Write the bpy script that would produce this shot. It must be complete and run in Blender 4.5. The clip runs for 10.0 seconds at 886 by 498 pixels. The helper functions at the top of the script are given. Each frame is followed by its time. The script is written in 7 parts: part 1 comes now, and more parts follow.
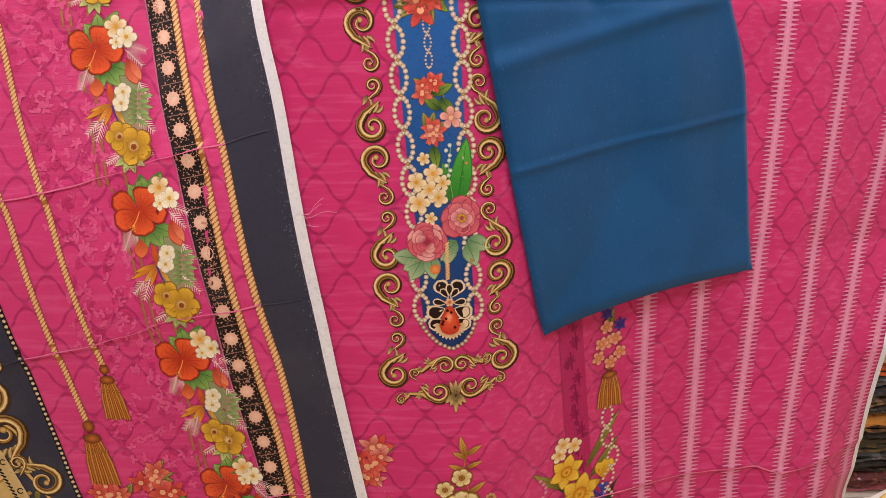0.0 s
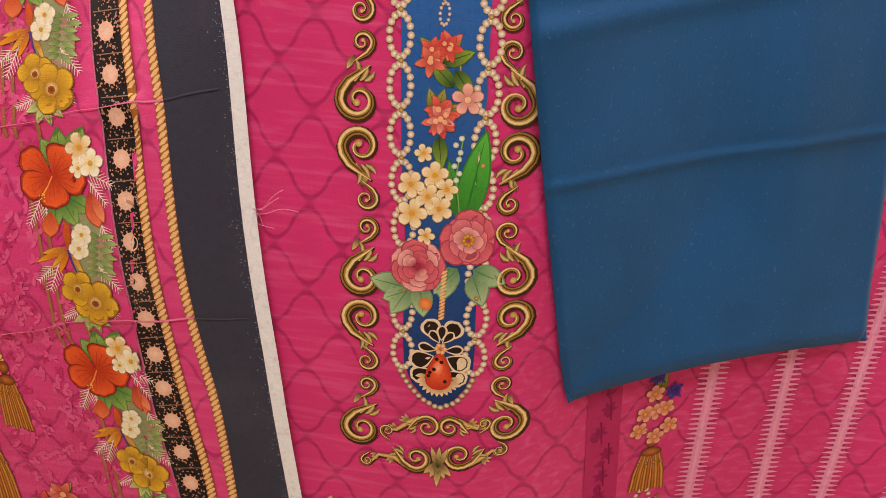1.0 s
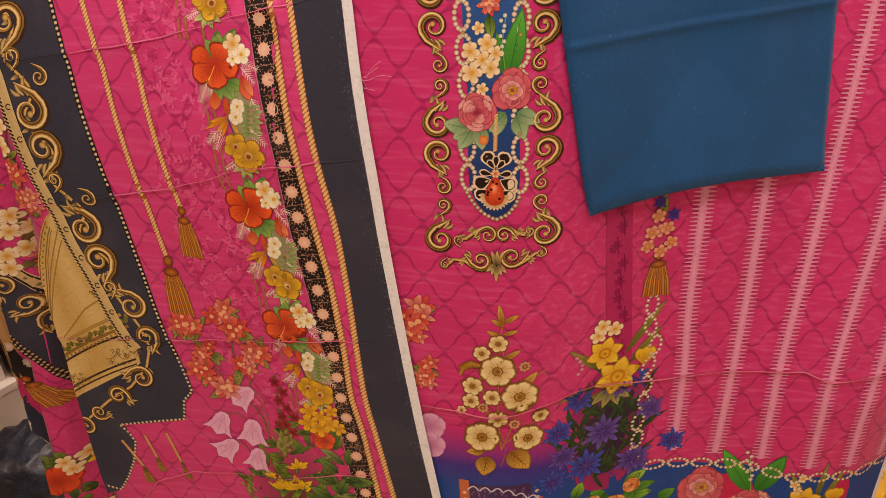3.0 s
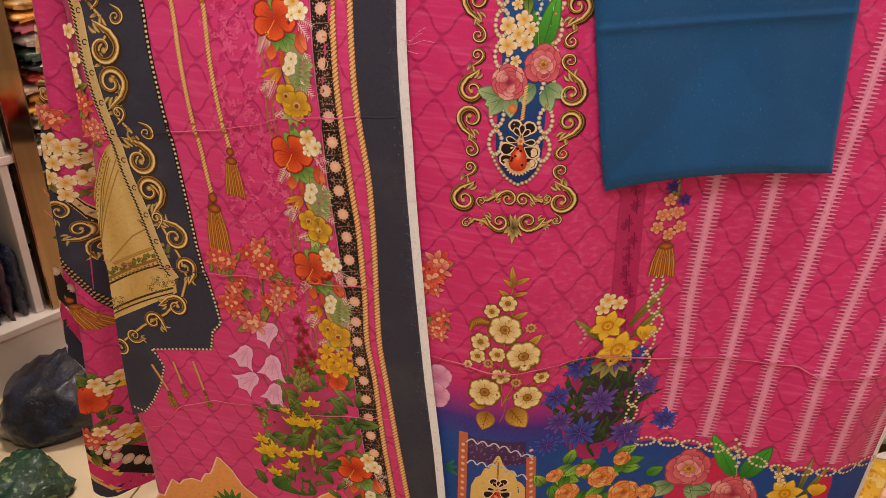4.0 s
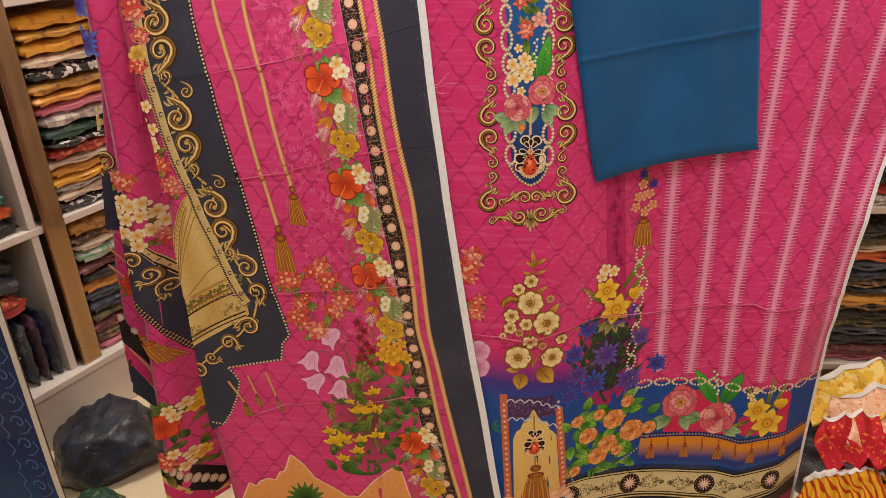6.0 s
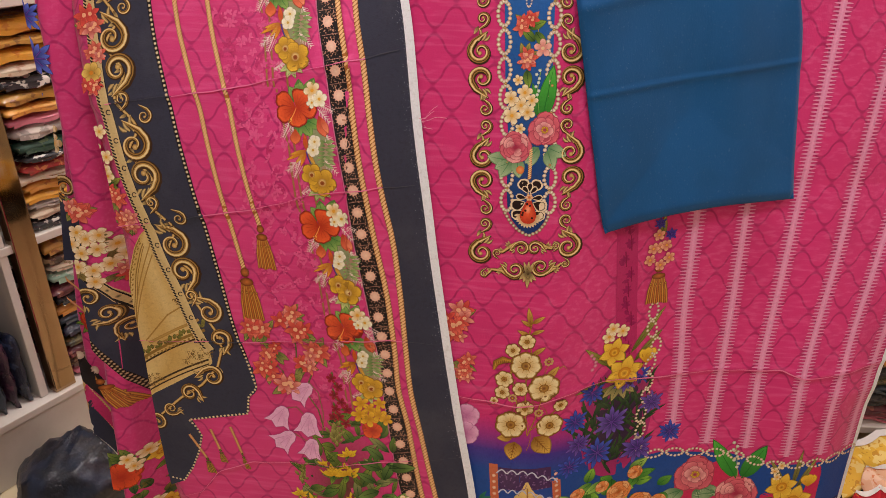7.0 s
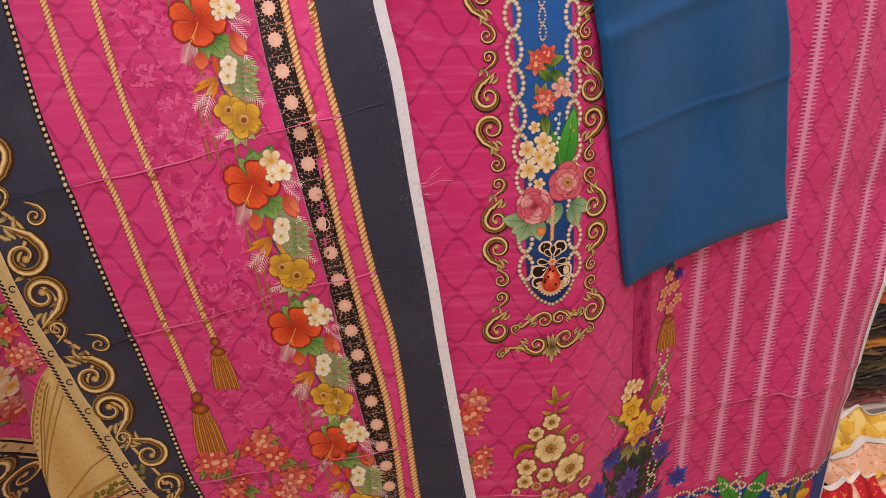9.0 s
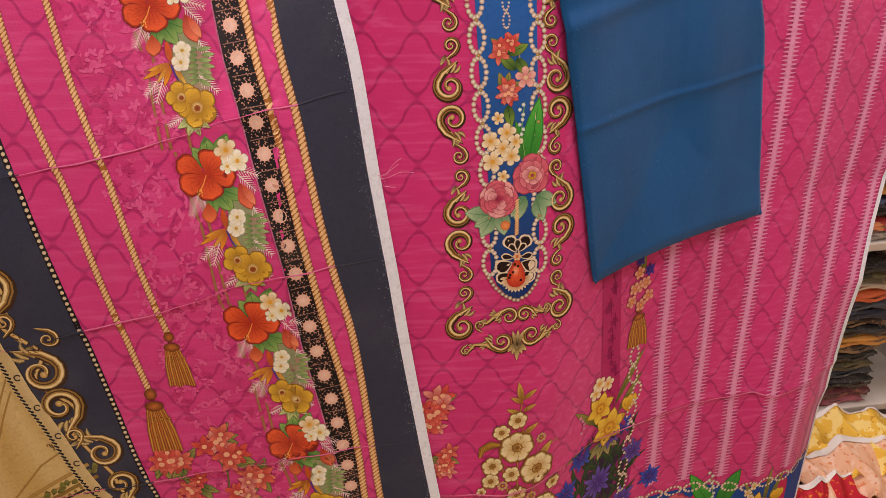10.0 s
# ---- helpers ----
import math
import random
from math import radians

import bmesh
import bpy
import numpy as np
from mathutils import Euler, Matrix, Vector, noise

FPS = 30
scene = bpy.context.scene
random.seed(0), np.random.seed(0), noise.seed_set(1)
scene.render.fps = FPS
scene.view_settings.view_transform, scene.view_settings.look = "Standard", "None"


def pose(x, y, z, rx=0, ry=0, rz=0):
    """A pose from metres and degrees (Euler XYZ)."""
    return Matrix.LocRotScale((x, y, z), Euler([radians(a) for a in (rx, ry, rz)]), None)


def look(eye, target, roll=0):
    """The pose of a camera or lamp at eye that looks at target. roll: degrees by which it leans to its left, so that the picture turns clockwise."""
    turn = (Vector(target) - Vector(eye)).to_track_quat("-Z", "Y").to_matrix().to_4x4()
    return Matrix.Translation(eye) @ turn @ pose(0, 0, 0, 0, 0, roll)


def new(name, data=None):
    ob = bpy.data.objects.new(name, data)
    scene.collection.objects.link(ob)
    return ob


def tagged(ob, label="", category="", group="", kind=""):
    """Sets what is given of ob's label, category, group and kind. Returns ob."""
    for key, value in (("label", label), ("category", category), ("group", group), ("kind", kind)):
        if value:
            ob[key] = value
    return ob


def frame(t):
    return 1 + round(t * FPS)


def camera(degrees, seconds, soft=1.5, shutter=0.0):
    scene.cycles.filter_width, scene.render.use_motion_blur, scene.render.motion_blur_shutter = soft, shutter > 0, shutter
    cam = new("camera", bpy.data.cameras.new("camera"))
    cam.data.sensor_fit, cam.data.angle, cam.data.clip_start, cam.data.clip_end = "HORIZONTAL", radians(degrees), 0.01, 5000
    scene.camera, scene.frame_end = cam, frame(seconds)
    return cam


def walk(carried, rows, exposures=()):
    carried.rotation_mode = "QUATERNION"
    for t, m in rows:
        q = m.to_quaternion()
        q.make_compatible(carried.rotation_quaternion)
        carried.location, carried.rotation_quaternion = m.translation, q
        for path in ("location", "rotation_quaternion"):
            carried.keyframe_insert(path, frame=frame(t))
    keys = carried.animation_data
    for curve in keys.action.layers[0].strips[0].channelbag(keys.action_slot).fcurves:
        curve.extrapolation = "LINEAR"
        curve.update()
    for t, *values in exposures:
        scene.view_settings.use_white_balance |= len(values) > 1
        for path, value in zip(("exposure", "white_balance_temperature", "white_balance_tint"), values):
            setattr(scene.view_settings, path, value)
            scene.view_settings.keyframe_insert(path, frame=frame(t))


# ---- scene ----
cam = camera(60.0, 10.0, soft=0.5)
PATH = [
    (0, (0.089, 0.211, 1.502), (0.055, 2.065, 0.752), -3.4),
    (0.5, (0.128, 0.393, 1.486), (0.014, 2.25, 0.75), 1.4),
    (1, (0.155, 0.508, 1.47), (-0.064, 2.292, 0.594), 1.4),
    (1.5, (0.141, 0.455, 1.455), (-0.093, 2.186, 0.481), 0.2),
    (2, (0.056, 0.303, 1.509), (-0.168, 2.02, 0.509), -2.3),
    (2.5, (0.072, 0.204, 1.527), (-0.193, 1.879, 0.467), -4.4),
    (2.7, (0.126, 0.181, 1.508), (-0.179, 1.879, 0.496), -4.8),
    (3.8, (0.227, 0.1, 1.429), (-0.155, 1.821, 0.484), 2.6),
    (4, (0.22, 0.052, 1.449), (-0.184, 1.765, 0.499), 1.9),
    (4.5, (0.16, -0.106, 1.473), (-0.2, 1.627, 0.543), 0.1),
    (5, (0.092, -0.266, 1.475), (-0.187, 1.511, 0.599), -1.5),
    (5.5, (0.009, -0.375, 1.487), (-0.145, 1.439, 0.658), -1.0),
    (5.7, (0.021, -0.354, 1.52), (-0.136, 1.452, 0.676), -1.9),
    (6.8, (0.183, -0.117, 1.542), (-0.18, 1.635, 0.649), -3.0),
    (7, (0.112, -0.078, 1.534), (-0.16, 1.706, 0.671), -1.6),
    (7.5, (0.041, 0.063, 1.533), (-0.169, 1.85, 0.661), 1.2),
    (8, (0.016, 0.138, 1.531), (-0.276, 1.913, 0.658), 0.8),
    (8.5, (-0.108, 0.16, 1.547), (-0.166, 1.972, 0.701), -0.7),
    (9, (-0.197, 0.192, 1.561), (0.017, 1.969, 0.669), -2.2),
    (9.5, (-0.224, 0.195, 1.563), (0.035, 1.957, 0.652), -2.2),
    (10, (-0.154, 0.211, 1.544), (0.083, 1.981, 0.642), -1.5),
]
EXPOSURES = [(0.0, -0.23, 5760, 15), (1.0, -0.28, 6200, 15), (1.6, -0.34, 6900, 22), (2.7, -0.35, 6900, 23), (4.0, -0.31, 6350, 16), (5.7, -0.28, 6120, 10), (7.0, -0.33, 5750, 14), (8.0, -0.32, 5680, 18), (10.0, -0.40, 5820, 20)]
walk(cam, [(t, look(eye, target, roll)) for t, eye, target, roll in PATH], EXPOSURES)

# ---- world and light ----
world = bpy.data.worlds.new("shop_dim_world")
scene.world = world
world.use_nodes = True
world.node_tree.nodes["Background"].inputs[0].default_value = (1.0, 0.86, 0.7, 1)
world.node_tree.nodes["Background"].inputs[1].default_value = 0.05


# unseen area lamps just under the ceiling; no fittings are modelled
def overhead_lamp(x, y, sx, sy, watts):
    data = bpy.data.lights.new("unseen_overhead_lamp", "AREA")
    data.shape, data.size, data.size_y, data.energy = "RECTANGLE", sx, sy, watts
    data.color = (1.0, 0.89, 0.78)
    ob = new("unseen_overhead_lamp", data)
    ob.matrix_world = pose(x, y, 2.74)
    return ob


overhead_lamp(0.1, 0.0, 1.6, 0.35, 35)
overhead_lamp(0.5, -1.5, 1.6, 0.4, 16)
# fill lamp added to brighten the packs on the west shelving
overhead_lamp(-1.12, 1.72, 0.8, 0.3, 62)
# fill lamp added to lift the shelving at the right and back
overhead_lamp(1.15, 1.5, 0.9, 0.25, 24)


# ---- materials ----
def srgb(h, a=1.0):
    h = h.lstrip("#")
    c = [int(h[i:i + 2], 16) / 255 for i in (0, 2, 4)]
    return tuple(v / 12.92 if v <= 0.04045 else ((v + 0.055) / 1.055) ** 2.4 for v in c) + (a,)


def mixc(a, b, k):
    return tuple(a[i] + (b[i] - a[i]) * k for i in range(3)) + (1.0,)


class Nodes:
    def __init__(self, name, rough=0.7, spec=0.3):
        self.mat = bpy.data.materials.new(name)
        self.mat.use_nodes = True
        self.t = self.mat.node_tree
        self.bsdf = self.t.nodes["Principled BSDF"]
        self.bsdf.inputs["Roughness"].default_value = rough
        self.bsdf.inputs["Specular IOR Level"].default_value = spec

    def add(self, kind, **values):
        n = self.t.nodes.new(kind)
        for k, v in values.items():
            setattr(n, k, v)
        return n

    def join(self, a, b):
        self.t.links.new(a, b)

    def math(self, op, a, b=None, clamp=False):
        n = self.add("ShaderNodeMath", operation=op, use_clamp=clamp)
        for i, v in enumerate((a, b)):
            if v is None:
                continue
            if isinstance(v, (int, float)):
                n.inputs[i].default_value = v
            else:
                self.join(v, n.inputs[i])
        return n.outputs[0]

    def noise(self, scale, detail=3.0, stretch=None):
        co = self.add("ShaderNodeTexCoord").outputs["Object"]
        if stretch:
            m = self.add("ShaderNodeMapping")
            m.inputs["Scale"].default_value = stretch
            self.join(co, m.inputs[0])
            co = m.outputs[0]
        n = self.add("ShaderNodeTexNoise")
        n.inputs["Scale"].default_value, n.inputs["Detail"].default_value = scale, detail
        self.join(co, n.inputs["Vector"])
        return n.outputs["Fac"]

    def mix(self, fac, a, b, blend="MIX"):
        n = self.add("ShaderNodeMix", data_type="RGBA", blend_type=blend)
        if isinstance(fac, (int, float)):
            n.inputs[0].default_value = fac
        else:
            self.join(fac, n.inputs[0])
        for sock, v in ((n.inputs[6], a), (n.inputs[7], b)):
            if isinstance(v, tuple):
                sock.default_value = v
            else:
                self.join(v, sock)
        return n.outputs[2]

    def ramp(self, v, lo, hi):
        n = self.add("ShaderNodeMapRange", interpolation_type="SMOOTHSTEP")
        n.inputs[1].default_value, n.inputs[2].default_value = lo, hi
        self.join(v, n.inputs[0])
        return n.outputs[0]

    def bump(self, height, strength, distance):
        n = self.add("ShaderNodeBump")
        n.inputs["Strength"].default_value, n.inputs["Distance"].default_value = strength, distance
        self.join(height, n.inputs["Height"])
        self.join(n.outputs[0], self.bsdf.inputs["Normal"])

    def colour(self, c):
        if isinstance(c, tuple):
            self.bsdf.inputs["Base Color"].default_value = c
        else:
            self.join(c, self.bsdf.inputs["Base Color"])
        return self.mat


def weave(n, strength=0.25):
    a = n.noise(900, 1.0, (1, 1, 0.12))
    b = n.noise(900, 1.0, (0.12, 1, 1))
    slub = n.noise(9, 3.0)
    h = n.math("ADD", n.math("ADD", a, b), n.math("MULTIPLY", slub, 3.0))
    n.bump(h, strength, 0.0012)
    return slub


def ogee(n, w, h):
    """Lines of a trellis of pointed ovals, w by h metres a cell."""
    sep = n.add("ShaderNodeSeparateXYZ")
    n.join(n.add("ShaderNodeTexCoord").outputs["Object"], sep.inputs[0])
    u = n.math("MULTIPLY", sep.outputs[0], 2 * math.pi / w)
    v = n.math("MULTIPLY", sep.outputs[2], 2 * math.pi / h)
    lobes = n.math("MULTIPLY", n.math("COSINE", n.math("MULTIPLY", v, 3.0)), 0.16)
    f = n.math("ADD", n.math("ADD", n.math("COSINE", u), n.math("COSINE", v)), lobes)
    return n.math("SUBTRACT", 1.0, n.ramp(n.math("ABSOLUTE", f), 0.05, 0.3))


def pink_cloth(name, base, line, streak):
    n = Nodes(name, 0.72, 0.25)
    slub = weave(n)
    fibre = n.noise(130, 4.0, (0.1, 1, 1))
    c = n.mix(n.math("MULTIPLY", ogee(n, 0.068, 0.088), 0.8), base, line)
    c = n.mix(n.math("MULTIPLY", n.ramp(fibre, 0.45, 0.75), streak), c, srgb("ec6fa6"))
    c = n.mix(n.math("MULTIPLY", n.ramp(slub, 0.35, 0.7), 0.25), c, mixc(base, srgb("8f0d48"), 0.6))
    n.bsdf.inputs["Sheen Weight"].default_value = 0.15
    return n.colour(c)


PINK = srgb("d43178")
pink = pink_cloth("pink_printed_lawn", PINK, srgb("a2165a"), 0.36)
pink_shawl = pink_cloth("pink_printed_shawl_lawn", srgb("d83c80"), srgb("a81e62"), 0.34)


def plain_cloth(name, base, dark, rough=0.75, sheen=0.1):
    n = Nodes(name, rough, 0.25)
    slub = weave(n, 0.2)
    fleck = n.noise(260, 2.0)
    c = n.mix(n.math("MULTIPLY", n.ramp(slub, 0.3, 0.7), 0.5), base, dark)
    c = n.mix(n.math("MULTIPLY", n.ramp(fleck, 0.62, 0.8), 0.12), c, mixc(base, (1, 1, 1, 1), 0.4))
    n.bsdf.inputs["Sheen Weight"].default_value = sheen
    return n.colour(c)


blue_satin = plain_cloth("blue_dyed_cambric", srgb("105088"), srgb("0c4474"), 0.72, 0.1)
selvedge_white = plain_cloth("white_selvedge", srgb("e9e2d8"), srgb("cfc6ba"))


def print_ink():
    """Inks printed into the cloth; the colours ride on the mesh as an attribute."""
    n = Nodes("printed_ink_on_lawn", 0.72, 0.25)
    slub = weave(n)
    att = n.add("ShaderNodeAttribute", attribute_name="ink")
    mottle = n.noise(420, 3.0)
    c = n.mix(n.math("MULTIPLY", n.ramp(mottle, 0.45, 0.75), 0.10), att.outputs["Color"], (0.02, 0.01, 0.008, 1), "MIX")
    c2 = n.mix(n.math("MULTIPLY", n.ramp(slub, 0.45, 0.75), 0.02), c, (0.9, 0.8, 0.7, 1))
    wash = n.noise(150, 4.0)
    c3 = n.mix(n.math("MULTIPLY", n.ramp(wash, 0.5, 0.72), 0.24), c2, n.mix(1.0, c2, (0.5, 0.42, 0.42, 1), "MULTIPLY"))
    c4 = n.mix(n.math("MULTIPLY", n.ramp(n.noise(210, 3.0), 0.55, 0.75), 0.25), c3, n.mix(1.0, c3, (1.5, 1.45, 1.4, 1), "MULTIPLY"))
    return n.colour(c4)


ink = print_ink()


def painted(name, base, dark, rough, scale=6.0, amount=0.4, bump=0.05):
    n = Nodes(name, rough, 0.4)
    a, b = n.noise(scale, 4.0), n.noise(scale * 14, 3.0)
    c = n.mix(n.math("MULTIPLY", n.ramp(a, 0.35, 0.7), amount), base, dark)
    c = n.mix(n.math("MULTIPLY", n.ramp(b, 0.55, 0.8), amount * 0.4), c, dark)
    n.bump(b, bump, 0.002)
    return n.colour(c)


shelf_white = painted("white_laminate", srgb("d8d0c4"), srgb("b8ad9c"), 0.35)
wall_paint = painted("cream_wall_paint", srgb("d9cdb8"), srgb("c4b69d"), 0.8)
floor_tile_mat = painted("cream_floor_tile", srgb("dccba6"), srgb("c6b48d"), 0.25, 3.0)
grout = painted("tile_grout", srgb("8c7f68"), srgb("6d624f"), 0.9)
dark_wood = painted("brown_rack_wood", srgb("5b3a22"), srgb("3a2415"), 0.5, 12.0)


def brass():
    n = Nodes("brushed_brass", 0.06, 0.5)
    n.bsdf.inputs["Metallic"].default_value = 1.0
    a = n.noise(30, 3.0, (1, 1, 0.05))
    n.bump(a, 0.1, 0.001)
    return n.colour(n.mix(n.ramp(a, 0.3, 0.7), srgb("ab9070"), srgb("9c8060")))


brass_mat = brass()


def film_crinkle(n, scale, stretch):
    """Sharp creases of thin clear film in the coat's normal."""
    a, b = n.noise(scale, 4.0, stretch), n.noise(scale * 2.7, 3.0, stretch)
    ra = n.math("ABSOLUTE", n.math("SUBTRACT", a, 0.5))
    rb = n.math("ABSOLUTE", n.math("SUBTRACT", b, 0.5))
    bump = n.add("ShaderNodeBump")
    bump.inputs["Strength"].default_value, bump.inputs["Distance"].default_value = 0.9, 0.03
    n.join(n.math("ADD", ra, n.math("MULTIPLY", rb, 0.4)), bump.inputs["Height"])
    n.join(bump.outputs[0], n.bsdf.inputs["Coat Normal"])


def packed_cloth(name, base, accent, scale=38.0, share=0.55):
    """Folded printed cloth under a clear crinkled bag: a glossy coat with sharp little folds."""
    n = Nodes(name, 0.6, 0.4)
    pat, big = n.noise(scale, 2.5), n.noise(scale * 0.3, 2.0)
    c = n.mix(n.ramp(pat, share - 0.02, share + 0.03), base, accent)
    c = n.mix(n.math("MULTIPLY", n.ramp(big, 0.4, 0.7), 0.35), c, mixc(base, (0, 0, 0, 1), 0.6))
    n.bsdf.inputs["Coat Weight"].default_value = 0.9
    n.bsdf.inputs["Coat Roughness"].default_value = 0.09
    film_crinkle(n, 16, (1, 1, 2.2))
    return n.colour(c)


PACKS = [packed_cloth("packed_cloth_" + k, srgb(a), srgb(b), s, sh) for k, a, b, s, sh in (
    ("yellow", "d79a1e", "c27a12", 30, 0.6), ("cream", "c9b79a", "b08b6e", 34, 0.58), ("black_white", "17161a", "d8d2c6", 40, 0.55),
    ("gold", "b9892f", "8a5f24", 36, 0.55), ("amber", "c98a2c", "a8641c", 36, 0.6), ("rose", "c9717f", "b45a68", 30, 0.6),
    ("grey", "9a9186", "c8bfb0", 30, 0.5), ("green", "16402e", "5e7d4a", 34, 0.6), ("red", "a82a20", "d8874a", 40, 0.55),
    ("orange", "cf5a1c", "a63c14", 26, 0.65), ("teal", "2f7f7a", "7fb0a4", 30, 0.6), ("olive", "6b6238", "3d3a24", 44, 0.5),
    ("black", "121214", "3a3230", 60, 0.6), ("navy", "141c34", "3a4664", 44, 0.6), ("maroon", "5a1420", "8a4a3c", 50, 0.58),
    ("violet", "382c78", "8a86b8", 36, 0.62), ("mint", "8fae94", "c9d2bc", 40, 0.55), ("brown", "4a3626", "8a6f4c", 46, 0.52),
    ("plum", "3c1c34", "6b3a52", 40, 0.6), ("slate", "3b4450", "6d7680", 30, 0.6))]
PACK = dict(zip(("yellow", "cream", "black_white", "gold", "amber", "rose", "grey", "green", "red", "orange", "teal", "olive",
                 "black", "navy", "maroon", "violet", "mint", "brown", "plum", "slate"), PACKS))


# ---- mesh helpers ----
def mesh_object(name, bm, material, parent=None, label="", smooth=True):
    me = bpy.data.meshes.new(name)
    bm.to_mesh(me)
    bm.free()
    for m in (material if isinstance(material, (list, tuple)) else [material]):
        me.materials.append(m)
    if smooth:
        me.polygons.foreach_set("use_smooth", [True] * len(me.polygons))
    ob = new(name, me)
    if parent:
        ob.parent = parent
    if label:
        tagged(ob, label)
    return ob


def part(name, bm, material, parent, label="", smooth=True):
    return mesh_object(name, bm, material, parent, label, smooth)


def box(bm, x0, x1, y0, y1, z0, z1, bevel=0.0):
    r = bmesh.ops.create_cube(bm, size=1, matrix=Matrix.Translation(((x0 + x1) / 2, (y0 + y1) / 2, (z0 + z1) / 2)) @ Matrix.Diagonal((x1 - x0, y1 - y0, z1 - z0, 1)))
    if bevel:
        edges = list({e for v in r["verts"] for e in v.link_edges})
        bmesh.ops.bevel(bm, geom=edges, offset=bevel, segments=2, profile=0.6, affect="EDGES")


def slab(name, x0, x1, y0, y1, z0, z1, material, parent=None, label="", bevel=0.003):
    bm = bmesh.new()
    box(bm, x0, x1, y0, y1, z0, z1, bevel)
    return mesh_object(name, bm, material, parent, label, smooth=False)


def sheet(fn, us, vs, thick=0.0):
    """A grid of points fn(u, v); thick adds a back face that far behind along y."""
    bm = bmesh.new()
    rows = [[bm.verts.new(fn(u, v)) for u in us] for v in vs]
    for a, b in zip(rows, rows[1:]):
        for i in range(len(us) - 1):
            bm.faces.new((a[i], a[i + 1], b[i + 1], b[i]))
    if thick:
        back = [[bm.verts.new((p.co.x, p.co.y + thick, p.co.z)) for p in row] for row in rows]
        for a, b in zip(back, back[1:]):
            for i in range(len(us) - 1):
                bm.faces.new((a[i], b[i], b[i + 1], a[i + 1]))
        for i in range(len(us) - 1):
            bm.faces.new((rows[0][i + 1], rows[0][i], back[0][i], back[0][i + 1]))
            bm.faces.new((rows[-1][i], rows[-1][i + 1], back[-1][i + 1], back[-1][i]))
        for k in range(len(rows) - 1):
            bm.faces.new((rows[k][0], rows[k + 1][0], back[k + 1][0], back[k][0]))
            bm.faces.new((rows[k + 1][-1], rows[k][-1], back[k][-1], back[k + 1][-1]))
    bmesh.ops.recalc_face_normals(bm, faces=bm.faces)
    return bm


def steps(a, b, n):
    return [a + (b - a) * i / n for i in range(n + 1)]


def line(table, t):
    """Piecewise value at t from (t, value) pairs in rising t, carried on straight past the ends."""
    for (t0, v0), (t1, v1) in zip(table, table[1:]):
        if t <= t1:
            break
    return v0 + (v1 - v0) * (t - t0) / (t1 - t0)


def smoothline(table, t, w=0.03):
    return (line(table, t - w) + 2 * line(table, t) + line(table, t + w)) / 4


def thing(name, label, category, group="", at=(0, 0, 0)):
    ob = new(name)
    ob.empty_display_size = 0.05
    ob.location = at
    return tagged(ob, label, category, group)


# ---- room ----
def build_room():
    bm = bmesh.new()
    box(bm, -2.7, 2.5, -2.6, 2.9, -0.17, -0.062)
    floor = tagged(mesh_object("floor", bm, grout, smooth=False), "cream tiled shop floor with thin grey joints", "floor", kind="structure")
    tile = bmesh.new()
    box(tile, -0.298, 0.298, -0.298, 0.298, -0.062, -0.05, 0.003)
    first = mesh_object("tile", tile, floor_tile_mat, floor, smooth=False)
    first.location = (-2.35, -2.25, 0)
    for i in range(9):
        for j in range(9):
            if i or j:
                o = first.copy()
                scene.collection.objects.link(o)
                o.location = (-2.35 + 0.6 * i, -2.25 + 0.6 * j, 0)
    for name, b in (("wall_west", (-2.7, -2.55, -2.6, 2.9, -0.049, 2.8)), ("wall_east", (2.35, 2.5, -2.6, 2.9, -0.049, 2.8)),
                    ("wall_north", (-2.55, 2.35, 2.75, 2.9, -0.049, 2.8)), ("wall_south", (-2.55, 2.35, -2.6, -2.45, -0.049, 2.8))):
        tagged(slab(name, *b, wall_paint, bevel=0), "plain cream painted shop wall", "wall", kind="structure")
    tagged(slab("ceiling", -2.7, 2.5, -2.6, 2.9, 2.801, 2.9, wall_paint, bevel=0), "plain cream painted shop ceiling", "ceiling", kind="structure")


build_room()

# the cloths hang a little aslant: their own x, y, z are turned into the room by this pose
CLOTH = pose(0, 1.1, 0.9, -7.83, 2.29, -0.16) @ pose(0, -1.1, -0.9)

# ---- the hung cloths: how they fall ----
SHIRT_PLAN = [(-1.0, 1.122), (0.04, 1.120), (0.09, 1.118), (0.15, 1.140), (0.23, 1.201), (0.345, 1.276), (0.483, 1.312), (0.621, 1.326), (0.66, 1.327), (0.80, 1.359), (1.2, 1.396)]
SHIRT_CREASES = [[(-0.2, 0.645), (-0.03, 0.645), (0.075, 0.632), (0.243, 0.666), (0.346, 0.648), (0.44, 0.66), (0.563, 0.661), (0.61, 0.663), (0.66, 0.643), (0.84, 0.665)], [(-0.2, 1.435), (0.0, 1.438), (0.1, 1.441), (0.9, 1.47)]]
SHAWL_CREASES = [[(-0.9, 1.14), (-0.649, 1.177), (-0.558, 1.193), (-0.465, 1.206), (-0.345, 1.240), (-0.223, 1.271), (-0.137, 1.294)], [(-0.9, 0.90), (-0.522, 0.976), (-0.464, 0.9865), (-0.365, 1.013), (-0.309, 1.032), (-0.198, 1.051), (-0.103, 1.0645)],
                 [(-0.9, 0.30), (-0.643, 0.323), (-0.586, 0.343), (-0.542, 0.40), (-0.466, 0.435), (-0.3, 0.45), (-0.07, 0.497)], [(-0.9, 0.69), (-0.5, 0.715), (-0.294, 0.7385), (-0.168, 0.7565), (-0.069, 0.756)]]


